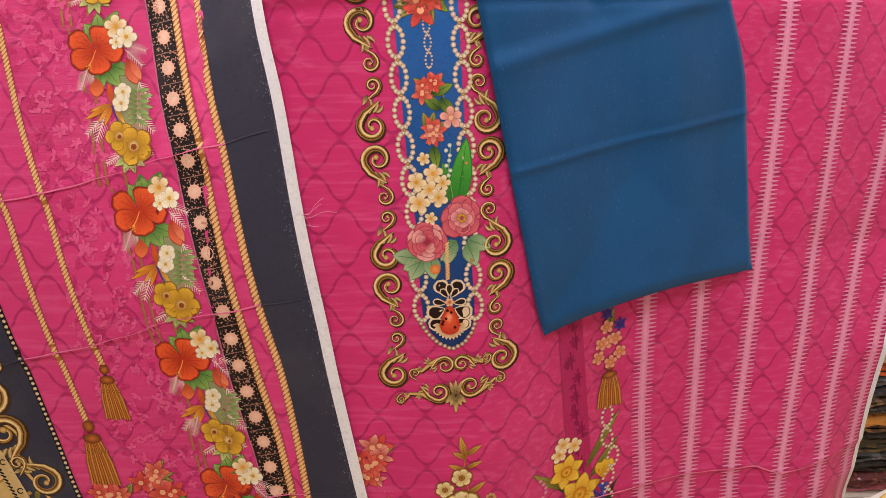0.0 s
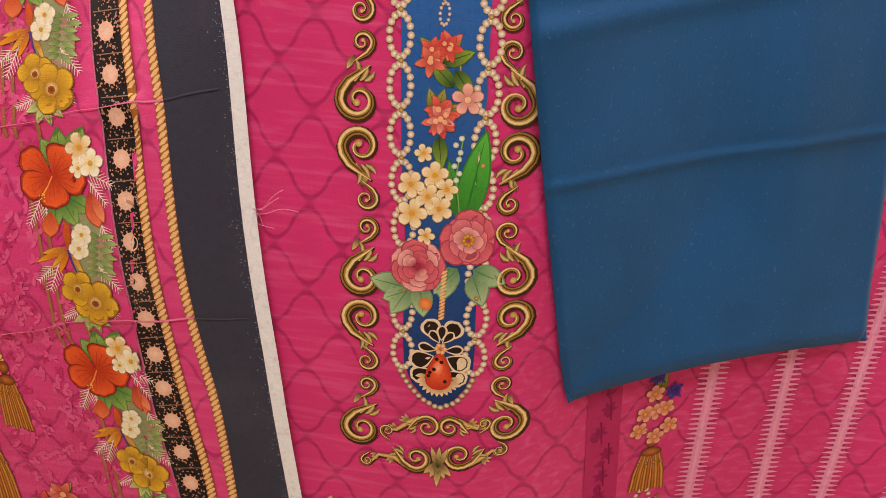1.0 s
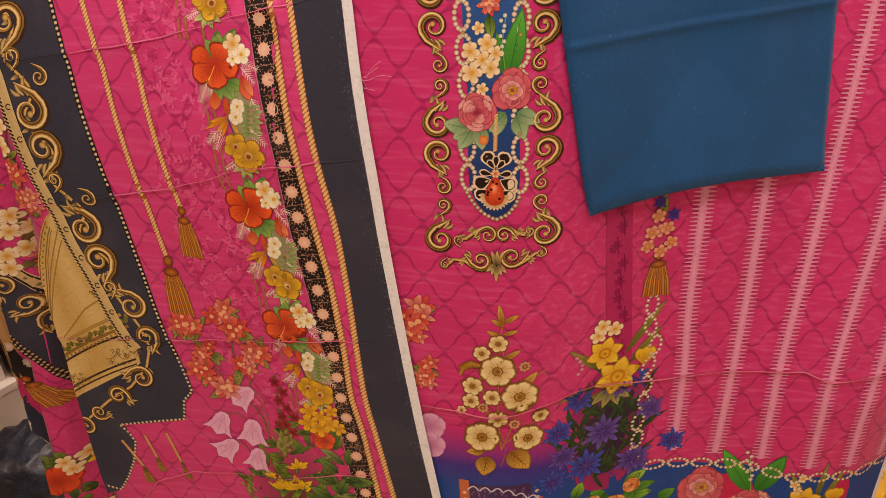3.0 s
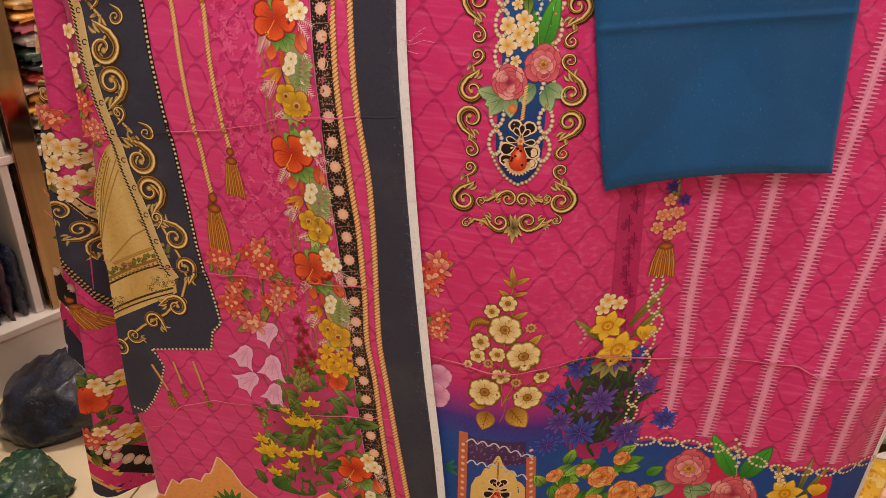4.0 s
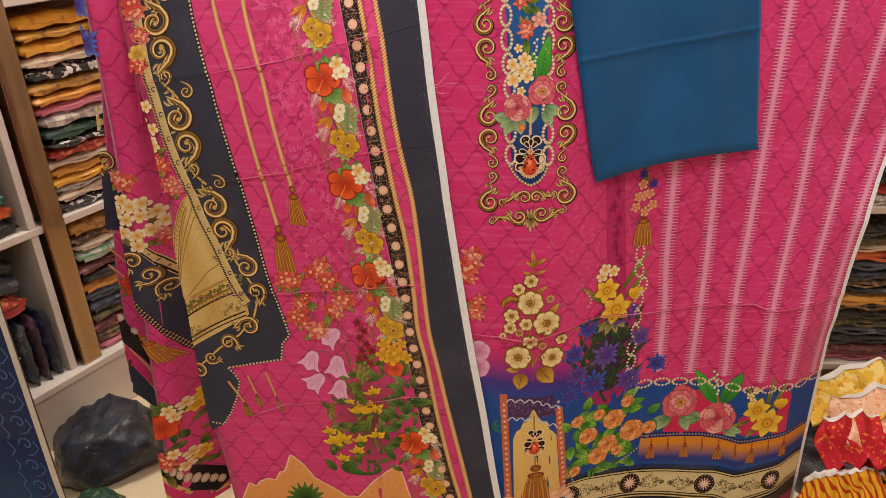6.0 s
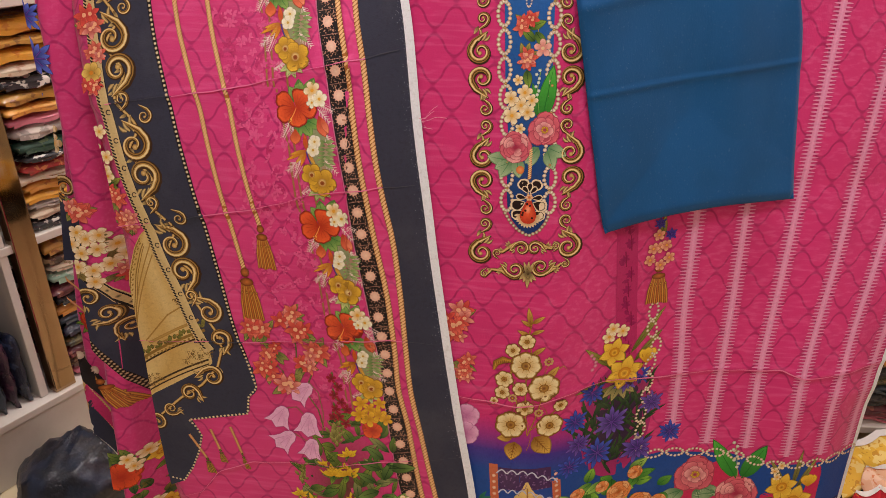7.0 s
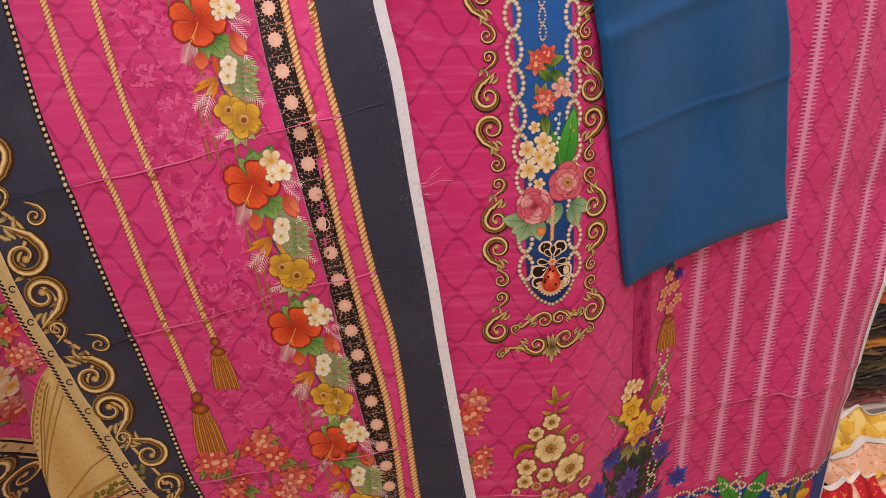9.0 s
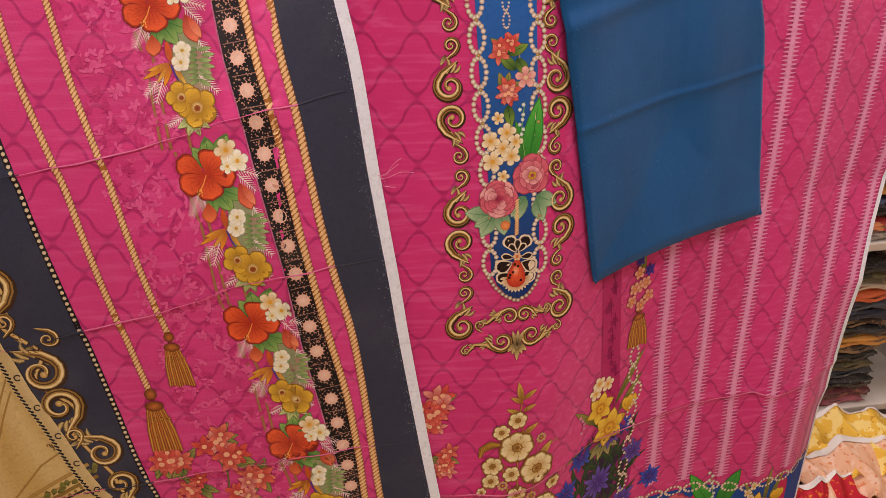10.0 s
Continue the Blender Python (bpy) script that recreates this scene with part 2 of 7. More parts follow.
def lean(x, z):
    """How far the cloths fall back towards the rail above chest height, the shawl more than the shirt length."""
    d = z - 1.10
    return (0.3 + 0.7 * min(1.0, max(0.0, (-0.1 - x) / 0.22))) * 0.36 * (d + math.sqrt(d * d + 0.0049)) / 2


def turned(x, z):
    """The free side of the shirt length swings back, most at its edge."""
    d = x - 0.42
    e = x - 0.755
    return 0.24 * (d + math.sqrt(d * d + 0.0016)) / 2 * min(1.0, max(0.0, (z - 0.6) / 0.45)) + 0.75 * (e + math.sqrt(e * e + 0.0004)) / 2 * min(1.0, max(0.0, (0.85 - z) / 0.3))


def ridge(d, w=0.006):
    return math.exp(-(d / w) ** 2)


def shirt_y(x, z):
    y = smoothline(SHIRT_PLAN, x) + 0.075 * (1.15 - z) + lean(x, z) + turned(x, z)
    y += 0.004 * math.sin(9 * x + 2.2 * z) * min(1.0, max(0.0, 1.4 - z))
    y += 0.003 * max(0.0, 0.55 - z) * math.sin(31 * x + 1.0) * 2
    y -= 0.007 * math.exp(-((x - 0.645 + 0.03 * (0.65 - z)) / 0.035) ** 2) * max(0.0, min(1.0, 1.25 - z))
    for k, c in enumerate(SHIRT_CREASES):
        d = z - line(c, x)
        y -= (0.0032 if k == 0 else -0.005) * ridge(d, 0.008) + 0.002 * math.tanh(d / 0.02) * math.exp(-(d / 0.07) ** 2)
    return y


def shawl_y(x, z):
    y = 1.120 + 0.075 * (1.15 - z) + lean(x, z)
    y += 0.0035 * math.sin(13 * x + 1.5 * z) * math.sin(2.1 * z + 0.4)
    y -= 0.006 * math.exp(-((x + 0.175 + 0.28 * (0.85 - z)) / 0.03) ** 2) * max(0.0, min(1.0, (1.1 - z) * 3))
    for c in SHAWL_CREASES:
        d = z - line(c, x)
        y -= 0.0028 * ridge(d, 0.008) + 0.0025 * math.tanh(d / 0.02) * math.exp(-(d / 0.07) ** 2)
    return min(y, smoothline(SHIRT_PLAN, x) + 0.075 * (1.15 - z) + lean(x, z) - 0.006 if x > -0.25 else y)


def inner_y(x, z):
    """The second fold of the shawl, behind the front one."""
    return 1.20 + 0.055 * (1.15 - z) + 0.5 * max(0.0, x + 0.82) + 1.3 * max(0.0, x + 0.785) + 0.012 * math.sin((x + 0.8) * 25)


def rear_y(x, z):
    return 1.262 + 0.05 * (1.15 - z) + 0.03 * math.cos((x + 0.9) * 22)


# ---- printing ink on a cloth ----
class Print:
    """Flat inked shapes in the cloth's own x and z, laid over it in thin layers."""

    def __init__(self, surface, root=None, lift=0.0003, edge=None, shift=(0.0, 0.0)):
        self.surface, self.root, self.lift, self.edge, self.shift = surface, root, lift, edge, shift
        self.v, self.f, self.c = [], [], []

    def vert(self, x, z, layer, c):
        x, z = x + self.shift[0], z + self.shift[1]
        if self.edge:
            x = max(x, self.edge(z))
        self.v.append((x, self.surface(x, z) - 0.0009 - self.lift * (layer + 1), z))
        self.c.append(c)
        return len(self.v) - 1

    def fan(self, cx, cz, pts, mid, rim, layer):
        rims = rim if isinstance(rim, list) else [rim] * len(pts)
        reach = max(math.hypot(x - cx, z - cz) for x, z in pts)
        rings = min(9, 1 + int(reach / 0.013))
        o = self.vert(cx, cz, layer, mid)
        prev = None
        for k in range(1, rings + 1):
            t = k / rings
            ring = [self.vert(cx + (x - cx) * t, cz + (z - cz) * t, layer, mixc(mid, rims[i], t)) for i, (x, z) in enumerate(pts)]
            for i in range(len(ring)):
                self.f.append((prev[i - 1], ring[i - 1], ring[i], prev[i]) if prev else (o, ring[i - 1], ring[i]))
            prev = ring

    def disc(self, cx, cz, r, c, layer=0, rim=None, n=10, rz=None):
        self.fan(cx, cz, [(cx + r * math.cos(a), cz + (rz or r) * math.sin(a)) for a in (2 * math.pi * i / n for i in range(n))], c, rim or c, layer)

    def ribbon(self, pts, widths, mid, rim, layer=0):
        """A stroke along pts; the inks run from rim at the edges to mid in the middle."""
        ws = widths if isinstance(widths, list) else [widths] * len(pts)
        fine, widths = [pts[0]], [ws[0]]
        for (a, b), w0, w1 in zip(zip(pts, pts[1:]), ws, ws[1:]):
            m = 1 + int(math.hypot(b[0] - a[0], b[1] - a[1]) / 0.012)
            for j in range(1, m + 1):
                fine.append((a[0] + (b[0] - a[0]) * j / m, a[1] + (b[1] - a[1]) * j / m))
                widths.append(w0 + (w1 - w0) * j / m)
        pts = fine
        n = len(pts)
        rows = []
        for i, (x, z) in enumerate(pts):
            x0, z0 = pts[max(0, i - 1)]
            x1, z1 = pts[min(n - 1, i + 1)]
            dx, dz = x1 - x0, z1 - z0
            q = math.hypot(dx, dz) or 1
            w = widths[i] / 2
            px, pz = -dz / q * w, dx / q * w
            rows.append((self.vert(x + px, z + pz, layer, rim), self.vert(x, z, layer, mid), self.vert(x - px, z - pz, layer, rim)))
        for a, b in zip(rows, rows[1:]):
            self.f += [(a[0], a[1], b[1], b[0]), (a[1], a[2], b[2], b[1])]

    def field(self, left, right, zs, cols, colour, layer=0):
        """A wide inked ground between two lines left(z) and right(z)."""
        rows = []
        for z in zs:
            a, b = left(z), right(z)
            rows.append([self.vert(a + (b - a) * i / cols, z, layer, colour(i / cols, z) if callable(colour) else colour) for i in range(cols + 1)])
        for a, b in zip(rows, rows[1:]):
            for i in range(cols):
                self.f.append((a[i], a[i + 1], b[i + 1], b[i]))

    def put(self, name, parent, label=""):
        me = bpy.data.meshes.new(name)
        me.from_pydata(self.v, [], self.f)
        me.materials.append(ink)
        a = me.color_attributes.new("ink", "FLOAT_COLOR", "POINT")
        a.data.foreach_set("color", [k for c in self.c for k in c])
        me.polygons.foreach_set("use_smooth", [True] * len(me.polygons))
        bm = bmesh.new()
        bm.from_mesh(me)
        for face in bm.faces:
            face.normal_update()
            if face.normal.y > 0:
                face.normal_flip()
        bm.to_mesh(me)
        bm.free()
        ob = new(name, me)
        ob.parent = parent
        ob.matrix_parent_inverse = Matrix.Translation(-Vector(parent["home"]))
        return tagged(ob, label) if label else ob

    def cut(self, name, label=""):
        """Lift off what is drawn so far as a part of its own."""
        if self.v:
            self.put(name, self.root, label)
        self.v, self.f, self.c = [], [], []


# inks
GOLD_L, GOLD, GOLD_D = srgb("e2c47e"), srgb("b0863c"), srgb("3e2610")
CHAR, BLACK = srgb("36384a"), srgb("1c1516")
WHITE, CREAM = srgb("efe6d6"), srgb("dcc48c")
GREEN_L, GREEN, GREEN_D = srgb("8fae3c"), srgb("4f8a34"), srgb("24491f")
RED_O, RED_D = srgb("f0632c"), srgb("b2301c")
YEL, YEL_D = srgb("f0c02c"), srgb("a8761a")
ROSE_L, ROSE, ROSE_D = srgb("f3b0ac"), srgb("de6a78"), srgb("a82c4c")
BLUE, BLUE_D, VIOLET = srgb("1f56a8"), srgb("17356f"), srgb("4a36a0")
BROWN = srgb("a8561c")


def petal_shape(cx, cz, ang, length, width, tip=1.5, n=9):
    """Outline of one petal that starts at (cx, cz) and points along ang."""
    ca, sa = math.cos(ang), math.sin(ang)
    out = []
    for i in range(n + 1):
        t = i / n
        w = width / 2 * math.sin(math.pi * t ** tip) ** (0.55 if tip > 1.3 else 0.85)
        out.append((t * length, w))
    for i in range(n - 1, 0, -1):
        out.append((out[i][0], -out[i][1]))
    return [(cx + u * ca - w * sa, cz + u * sa + w * ca) for u, w in out]


BLACK = srgb("1c1516")


def petal(p, cx, cz, ang, length, width, inner, outer, layer, tip=1.6):
    pts = petal_shape(cx, cz, ang, length, width, tip)
    mx, mz = cx + 0.45 * length * math.cos(ang), cz + 0.45 * length * math.sin(ang)
    n = len(pts)
    if inner != outer and length > 0.011:
        line_ink = mixc(mixc(inner, outer, 0.3), BLACK, 0.2)
        p.fan(mx, mz, petal_shape(cx, cz, ang, length * 1.045, width * 1.1 + 0.0006, tip), line_ink, line_ink, layer - 0.08)
    rim = [mixc(inner, outer, min(1.0, 2.0 * min(i, n - i) / n)) for i in range(n)]
    p.fan(mx, mz, pts, mixc(inner, outer, 0.4), rim, layer)


def flower(p, cx, cz, r, n, inner, outer, layer=1, turn=0.0, width=0.9, heart=None, edge=None, tip=1.6):
    for i in range(n):
        a = turn + 2 * math.pi * i / n
        if edge:
            petal(p, cx, cz, a, r * 1.07, r * width * 1.16, edge, edge, layer, tip)
        petal(p, cx, cz, a, r, r * width, inner, outer, layer + (1 if edge else 0) + 0.3 * (i % 2), tip)
    if heart:
        p.disc(cx, cz, r * 0.2, heart, layer + 2, n=8)


def leaf(p, cx, cz, ang, length, width, layer=1, light=None, dark=None, vein=True):
    light, dark = light or GREEN_L, dark or GREEN_D
    petal(p, cx, cz, ang, length, width, dark, light, layer, 0.8)
    if vein:
        p.ribbon([(cx, cz), (cx + length * 0.9 * math.cos(ang), cz + length * 0.9 * math.sin(ang))], [width * 0.1, width * 0.02], dark, dark, layer + 0.5)


def rope(p, pts, w, layer=1, light=None, dark=None):
    """A twisted cord: an amber stroke crossed by slanting pale strands."""
    light, dark = light or srgb("f4c88c"), dark or srgb("b4702e")
    p.ribbon(pts, w, dark, mixc(dark, BLACK, 0.35), layer)
    run = 0.0
    for (x0, z0), (x1, z1) in zip(pts, pts[1:]):
        d = math.hypot(x1 - x0, z1 - z0)
        ux, uz = (x1 - x0) / d, (z1 - z0) / d
        s = (-run) % (w * 0.62)
        while s < d:
            x, z = x0 + ux * s, z0 + uz * s
            a, b = (x - uz * w * 0.46 - ux * w * 0.35, z + ux * w * 0.46 - uz * w * 0.35), (x + uz * w * 0.46 + ux * w * 0.35, z - ux * w * 0.46 + uz * w * 0.35)
            p.ribbon([a, ((a[0] + b[0]) / 2, (a[1] + b[1]) / 2), b], [w * 0.2, w * 0.48, w * 0.2], light, mixc(light, dark, 0.25), layer + 0.8)
            s += w * 0.62
        run += d


def tassel(p, x, z, h, w, lean=0.0, layer=2, light=None, dark=None):
    light, dark = light or srgb("c8742c"), dark or srgb("6b3212")
    p.disc(x, z, w * 0.22, light, layer + 1, dark, rz=h * 0.1)
    p.disc(x + lean * h * 0.2, z - h * 0.2, w * 0.34, light, layer + 0.6, dark, rz=h * 0.09)
    n = 11
    for i in range(n):
        k = i / (n - 1) - 0.5
        q = 0.02 * math.sin(i * 5.1)
        p.ribbon([(x + lean * h * 0.2 + k * w * 0.5, z - h * 0.22), (x + lean * h * 0.6 + k * w * 0.85, z - h * 0.6), (x + lean * h + k * w, z - h * (0.98 + q))],
                 [w * 0.08, w * 0.13, w * 0.1], light if i % 2 else srgb("d99a3c"), dark, layer + 0.1 * (i % 3))
    for i in range(4):
        p.disc(x + lean * h * 0.5 + (i - 1.5) * w * 0.24, z - h * 0.42, w * 0.07, srgb("d9a03c"), layer + 1.4, dark, 7)


def scroll(p, cx, cz, r, mx=1, mz=1, turn=0.0, layer=1, leaves=True):
    """An acanthus C-scroll: a coil with a flaring leafy tail, mirrored by mx and mz."""
    ct, st = math.cos(turn), math.sin(turn)

    def place(u, w):
        u, w = u * mx, w * mz
        return cx + u * ct - w * st, cz + u * st + w * ct
    coil = []
    for i in range(25):
        a = 1.9 * math.pi * 1.25 * i / 24
        q = r * (1 - 0.82 * i / 24)
        coil.append(place(-q * math.cos(a), q * math.sin(a)))
    tail = [place(*t) for t in ((0.62 * r, -1.75 * r), (0.1 * r, -1.4 * r), (-0.55 * r, -0.95 * r), (-0.92 * r, -0.4 * r))]
    pts = tail + coil
    ws = [0.06 * r, 0.28 * r, 0.44 * r, 0.48 * r] + [r * (0.2 + 0.27 * math.sin(math.pi * (0.5 + 0.5 * min(1, i / 15)))) for i in range(25)]
    p.ribbon([(x + 0.06 * r, z - 0.06 * r) for x, z in pts], [w * 1.45 for w in ws], GOLD_D, GOLD_D, layer)
    p.ribbon(pts, ws, GOLD, mixc(GOLD, GOLD_D, 0.35), layer + 0.7)
    out, inn = [], []
    for i, (x, z) in enumerate(pts):
        x0, z0 = pts[max(0, i - 1)]
        x1, z1 = pts[min(len(pts) - 1, i + 1)]
        q = math.hypot(x1 - x0, z1 - z0) or 1
        nx, nz = -(z1 - z0) / q * ws[i], (x1 - x0) / q * ws[i]
        out.append((x + 0.24 * nx, z + 0.24 * nz))
        inn.append((x - 0.2 * nx, z - 0.2 * nz))
    p.ribbon(out, [0.34 * w for w in ws], srgb("f0dca4"), GOLD_L, layer + 0.95)
    p.ribbon(inn[1:18], [0.2 * w for w in ws[1:18]], GOLD_D, mixc(GOLD_D, GOLD, 0.3), layer + 0.95)
    x, z = coil[-1]
    p.disc(x, z, 0.2 * r, GOLD_L, layer + 1.2, GOLD, 9)
    if leaves:
        for k, (u, w, a, q) in enumerate(((-0.2, -0.9, -0.95, 1.05), (0.1, -0.95, -0.6, 0.9), (0.35, -0.95, -0.25, 0.7), (0.0, -1.25, -1.25, 0.8))):
            x0, z0 = place(u * r, w * r)
            pts = [place(u * r + s * q * r * math.cos(a - 0.5 * s), w * r + s * q * r * math.sin(a - 0.5 * s)) for s in (0, 0.33, 0.66, 1.0)]
            p.ribbon(pts, [0.14 * r, 0.32 * r, 0.26 * r, 0.03 * r], GOLD_L, GOLD_D, layer + 0.3 + 0.1 * k)


def pearl_link(p, cx, cz, w, h, turn=0.0, n=14, r=0.0039, layer=2, c=None):
    ct, st = math.cos(turn), math.sin(turn)
    for i in range(n):
        a = 2 * math.pi * i / n
        u, q = w * math.cos(a), h * math.sin(a)
        p.disc(cx + u * ct - q * st, cz + u * st + q * ct, r, c or srgb("fbf4e6"), layer, srgb("bda078"), 8)


def pearl_row(p, pts, gap, r, layer=2, c=None, rim=None):
    rest = 0.0
    for (x0, z0), (x1, z1) in zip(pts, pts[1:]):
        d = math.hypot(x1 - x0, z1 - z0)
        s = rest
        while s < d:
            p.disc(x0 + (x1 - x0) * s / d, z0 + (z1 - z0) * s / d, r, c or srgb("f2e7cf"), layer, rim or srgb("8a6a42"), 7)
            s += gap
        rest = s - d


def rose_bloom(p, cx, cz, r, layer=2, light=None, mid=None, dark=None):
    light, mid, dark = light or ROSE_L, mid or ROSE, dark or ROSE_D
    rnd = random.Random(int(1e4 * (cx + 3 * cz)))
    for ring, (q, n) in enumerate(((1.0, 7), (0.78, 6), (0.55, 5), (0.34, 4))):
        for i in range(n):
            a = 2 * math.pi * (i + 0.5 * ring + 0.2 * rnd.random()) / n
            petal(p, cx + 0.1 * r * math.cos(a), cz + 0.1 * r * math.sin(a), a, r * q * 0.95, r * q * 0.95, dark, light if (i + ring) % 2 else mid, layer + ring * 0.7 + 0.1 * (i % 3), 1.6)
    p.disc(cx, cz, r * 0.12, dark, layer + 3.2, dark)


def peony_bloom(p, cx, cz, r, layer=2):
    for ring, (q, n, o) in enumerate(((1.0, 8, ROSE), (0.74, 7, srgb("e58088")), (0.5, 6, ROSE_L))):
        for i in range(n):
            a = 2 * math.pi * (i + 0.4 * ring) / n
            petal(p, cx, cz, a, r * q * (0.9 + 0.2 * ((i * 7) % 3) / 2), r * q * 0.95, ROSE_D, o, layer + ring * 0.8 + 0.1 * (i % 3), 1.6)
    for i in range(9):
        a = i * 2.4
        p.disc(cx + 0.16 * r * math.cos(a), cz + 0.16 * r * math.sin(a), 0.08 * r, YEL, layer + 3, YEL_D, 6)


def cornflower(p, cx, cz, r, layer=2, squash=1.0, light=None, dark=None):
    light, dark = light or srgb("6a7cec"), dark or srgb("16165c")
    for i in range(13):
        a = 2 * math.pi * i / 13 + 0.2
        petal(p, cx, cz, a, r * (0.8 + 0.3 * (i % 2)), r * 0.26, dark, light, layer + 0.2 * (i % 3), 1.25)
    for i in range(8):
        a = 2 * math.pi * i / 8
        p.ribbon([(cx, cz), (cx + 0.55 * r * math.cos(a), cz + 0.55 * r * math.sin(a))], [0.05 * r, 0.09 * r], srgb("7a4ab8"), srgb("2c1a6a"), layer + 1)


def daffodil(p, cx, cz, r, layer=2, turn=0.3):
    flower(p, cx, cz, r, 6, srgb("d89a14"), srgb("f6d548"), layer, turn, 0.62, edge=srgb("8a6410"), tip=0.9)
    p.disc(cx, cz, r * 0.36, srgb("f2b81c"), layer + 2.2, srgb("c27c10"), 10)
    p.disc(cx, cz - r * 0.03, r * 0.2, srgb("a86a10"), layer + 2.7, srgb("f0c030"), 9)


def frond(p, x, z, ang, length, layer=0.6, c=None):
    c = c or srgb("f6d4d0")
    ca, sa = math.cos(ang), math.sin(ang)
    for i in range(1, 8):
        t = i / 8
        for s in (-1, 1):
            a = ang + s * 0.75
            q = length * 0.42 * (1 - 0.6 * t)
            x0, z0 = x + ca * length * t, z + sa * length * t
            p.ribbon([(x0, z0), (x0 + q * math.cos(a), z0 + q * math.sin(a))], [0.0011, 0.0004], c, c, layer)
    p.ribbon([(x, z), (x + ca * length, z + sa * length)], [0.0013, 0.0006], c, c, layer)


def coral_bunch(p, x, z, r, seed, layer=1.5, n=7):
    rnd = random.Random(seed)
    for k in range(3):
        leaf(p, x, z, rnd.uniform(0, 6.28), r * 1.25, r * 0.5, layer - 0.6, srgb("a8a050"), GREEN_D)
    for i in range(n):
        a, q = rnd.uniform(0, 6.28), r * rnd.uniform(0.15, 0.75)
        c = rnd.choice((srgb("f0846a"), srgb("ee6e58"), srgb("f4a898"), srgb("e8584a")))
        flower(p, x + q * math.cos(a), z + q * math.sin(a), r * rnd.uniform(0.55, 0.8), 5, srgb("b83a34"), c, layer + 0.4 * i, rnd.uniform(0, 6), 0.46, heart=srgb("f2b48a"), tip=0.95)


def plumeria(p, x, z, r, layer=2, turn=0.0):
    flower(p, x, z, r, 5, srgb("e2ac38"), srgb("f8efd2"), layer, turn, 0.68, heart=srgb("e0a02c"), edge=srgb("8a7a48"), tip=1.6)

# ---- the shawl: pink length with charcoal bands, cords and flowers ----
SELV = [(0.0, 0.078), (0.162, 0.048), (0.291, 0.024), (0.445, -0.001), (0.59, -0.029), (0.72, -0.051), (0.84, -0.070), (0.95, -0.087), (1.02, -0.096), (1.1, -0.1085), (1.19, -0.122), (1.264, -0.131), (1.337, -0.141), (1.407, -0.157), (1.8, -0.21)]
CORD_R = [(0.0, 0.012), (0.155, -0.022), (0.285, -0.05), (0.438, -0.086), (0.583, -0.117), (0.64, -0.131), (0.725, -0.140), (0.845, -0.151), (0.935, -0.162), (0.974, -0.169), (1.027, -0.183), (1.1, -0.198), (1.19, -0.213), (1.262, -0.224), (1.322, -0.239), (1.408, -0.251), (1.8, -0.31)]
CORD_L = [(0.0, -0.006), (0.153, -0.045), (0.282, -0.079), (0.436, -0.113), (0.582, -0.138), (0.645, -0.156), (0.725, -0.161), (0.845, -0.175), (0.938, -0.196), (0.973, -0.203), (1.029, -0.214), (1.1, -0.228), (1.19, -0.243), (1.263, -0.256), (1.322, -0.272), (1.408, -0.287), (1.8, -0.35)]
BAND_L = [(0.0, -0.052), (0.149, -0.087), (0.279, -0.12), (0.433, -0.156), (0.579, -0.177), (0.647, -0.187), (0.73, -0.195), (0.845, -0.218), (0.942, -0.237), (1.032, -0.249), (1.1, -0.263), (1.19, -0.283), (1.264, -0.298), (1.322, -0.314), (1.409, -0.327), (1.8, -0.39)]
DASH = [(0.642, -0.449), (0.693, -0.4655), (0.774, -0.485), (0.829, -0.494), (0.87, -0.502), (0.96, -0.5205), (1.063, -0.5445), (1.131, -0.563), (1.195, -0.581), (1.286, -0.610), (1.346, -0.622), (1.8, -0.72)]
LACE = [(0.662, -0.512), (0.72, -0.545), (0.78, -0.567), (0.83, -0.583), (0.886, -0.608), (0.951, -0.624), (1.01, -0.647), (1.069, -0.664), (1.126, -0.679), (1.182, -0.698), (1.29, -0.722), (1.8, -0.81)]
FOLD = [(0.0, -0.612), (0.096, -0.622), (0.232, -0.637), (0.392, -0.663), (0.543, -0.673), (0.685, -0.680), (0.82, -0.689), (0.947, -0.696), (1.067, -0.707), (1.18, -0.743), (1.291, -0.775), (1.8, -0.87)]

INNER = [(0.0, -0.827), (0.2, -0.836), (0.5, -0.8385), (0.65, -0.836), (0.77, -0.841), (0.89, -0.843), (1.1, -0.848), (1.3, -0.860), (1.8, -0.875)]
REAR = [(0.3, -0.93), (0.39, -0.93), (0.54, -0.936), (0.69, -0.94), (0.9, -0.925), (1.1, -0.912), (1.29, -0.895), (1.8, -0.89)]


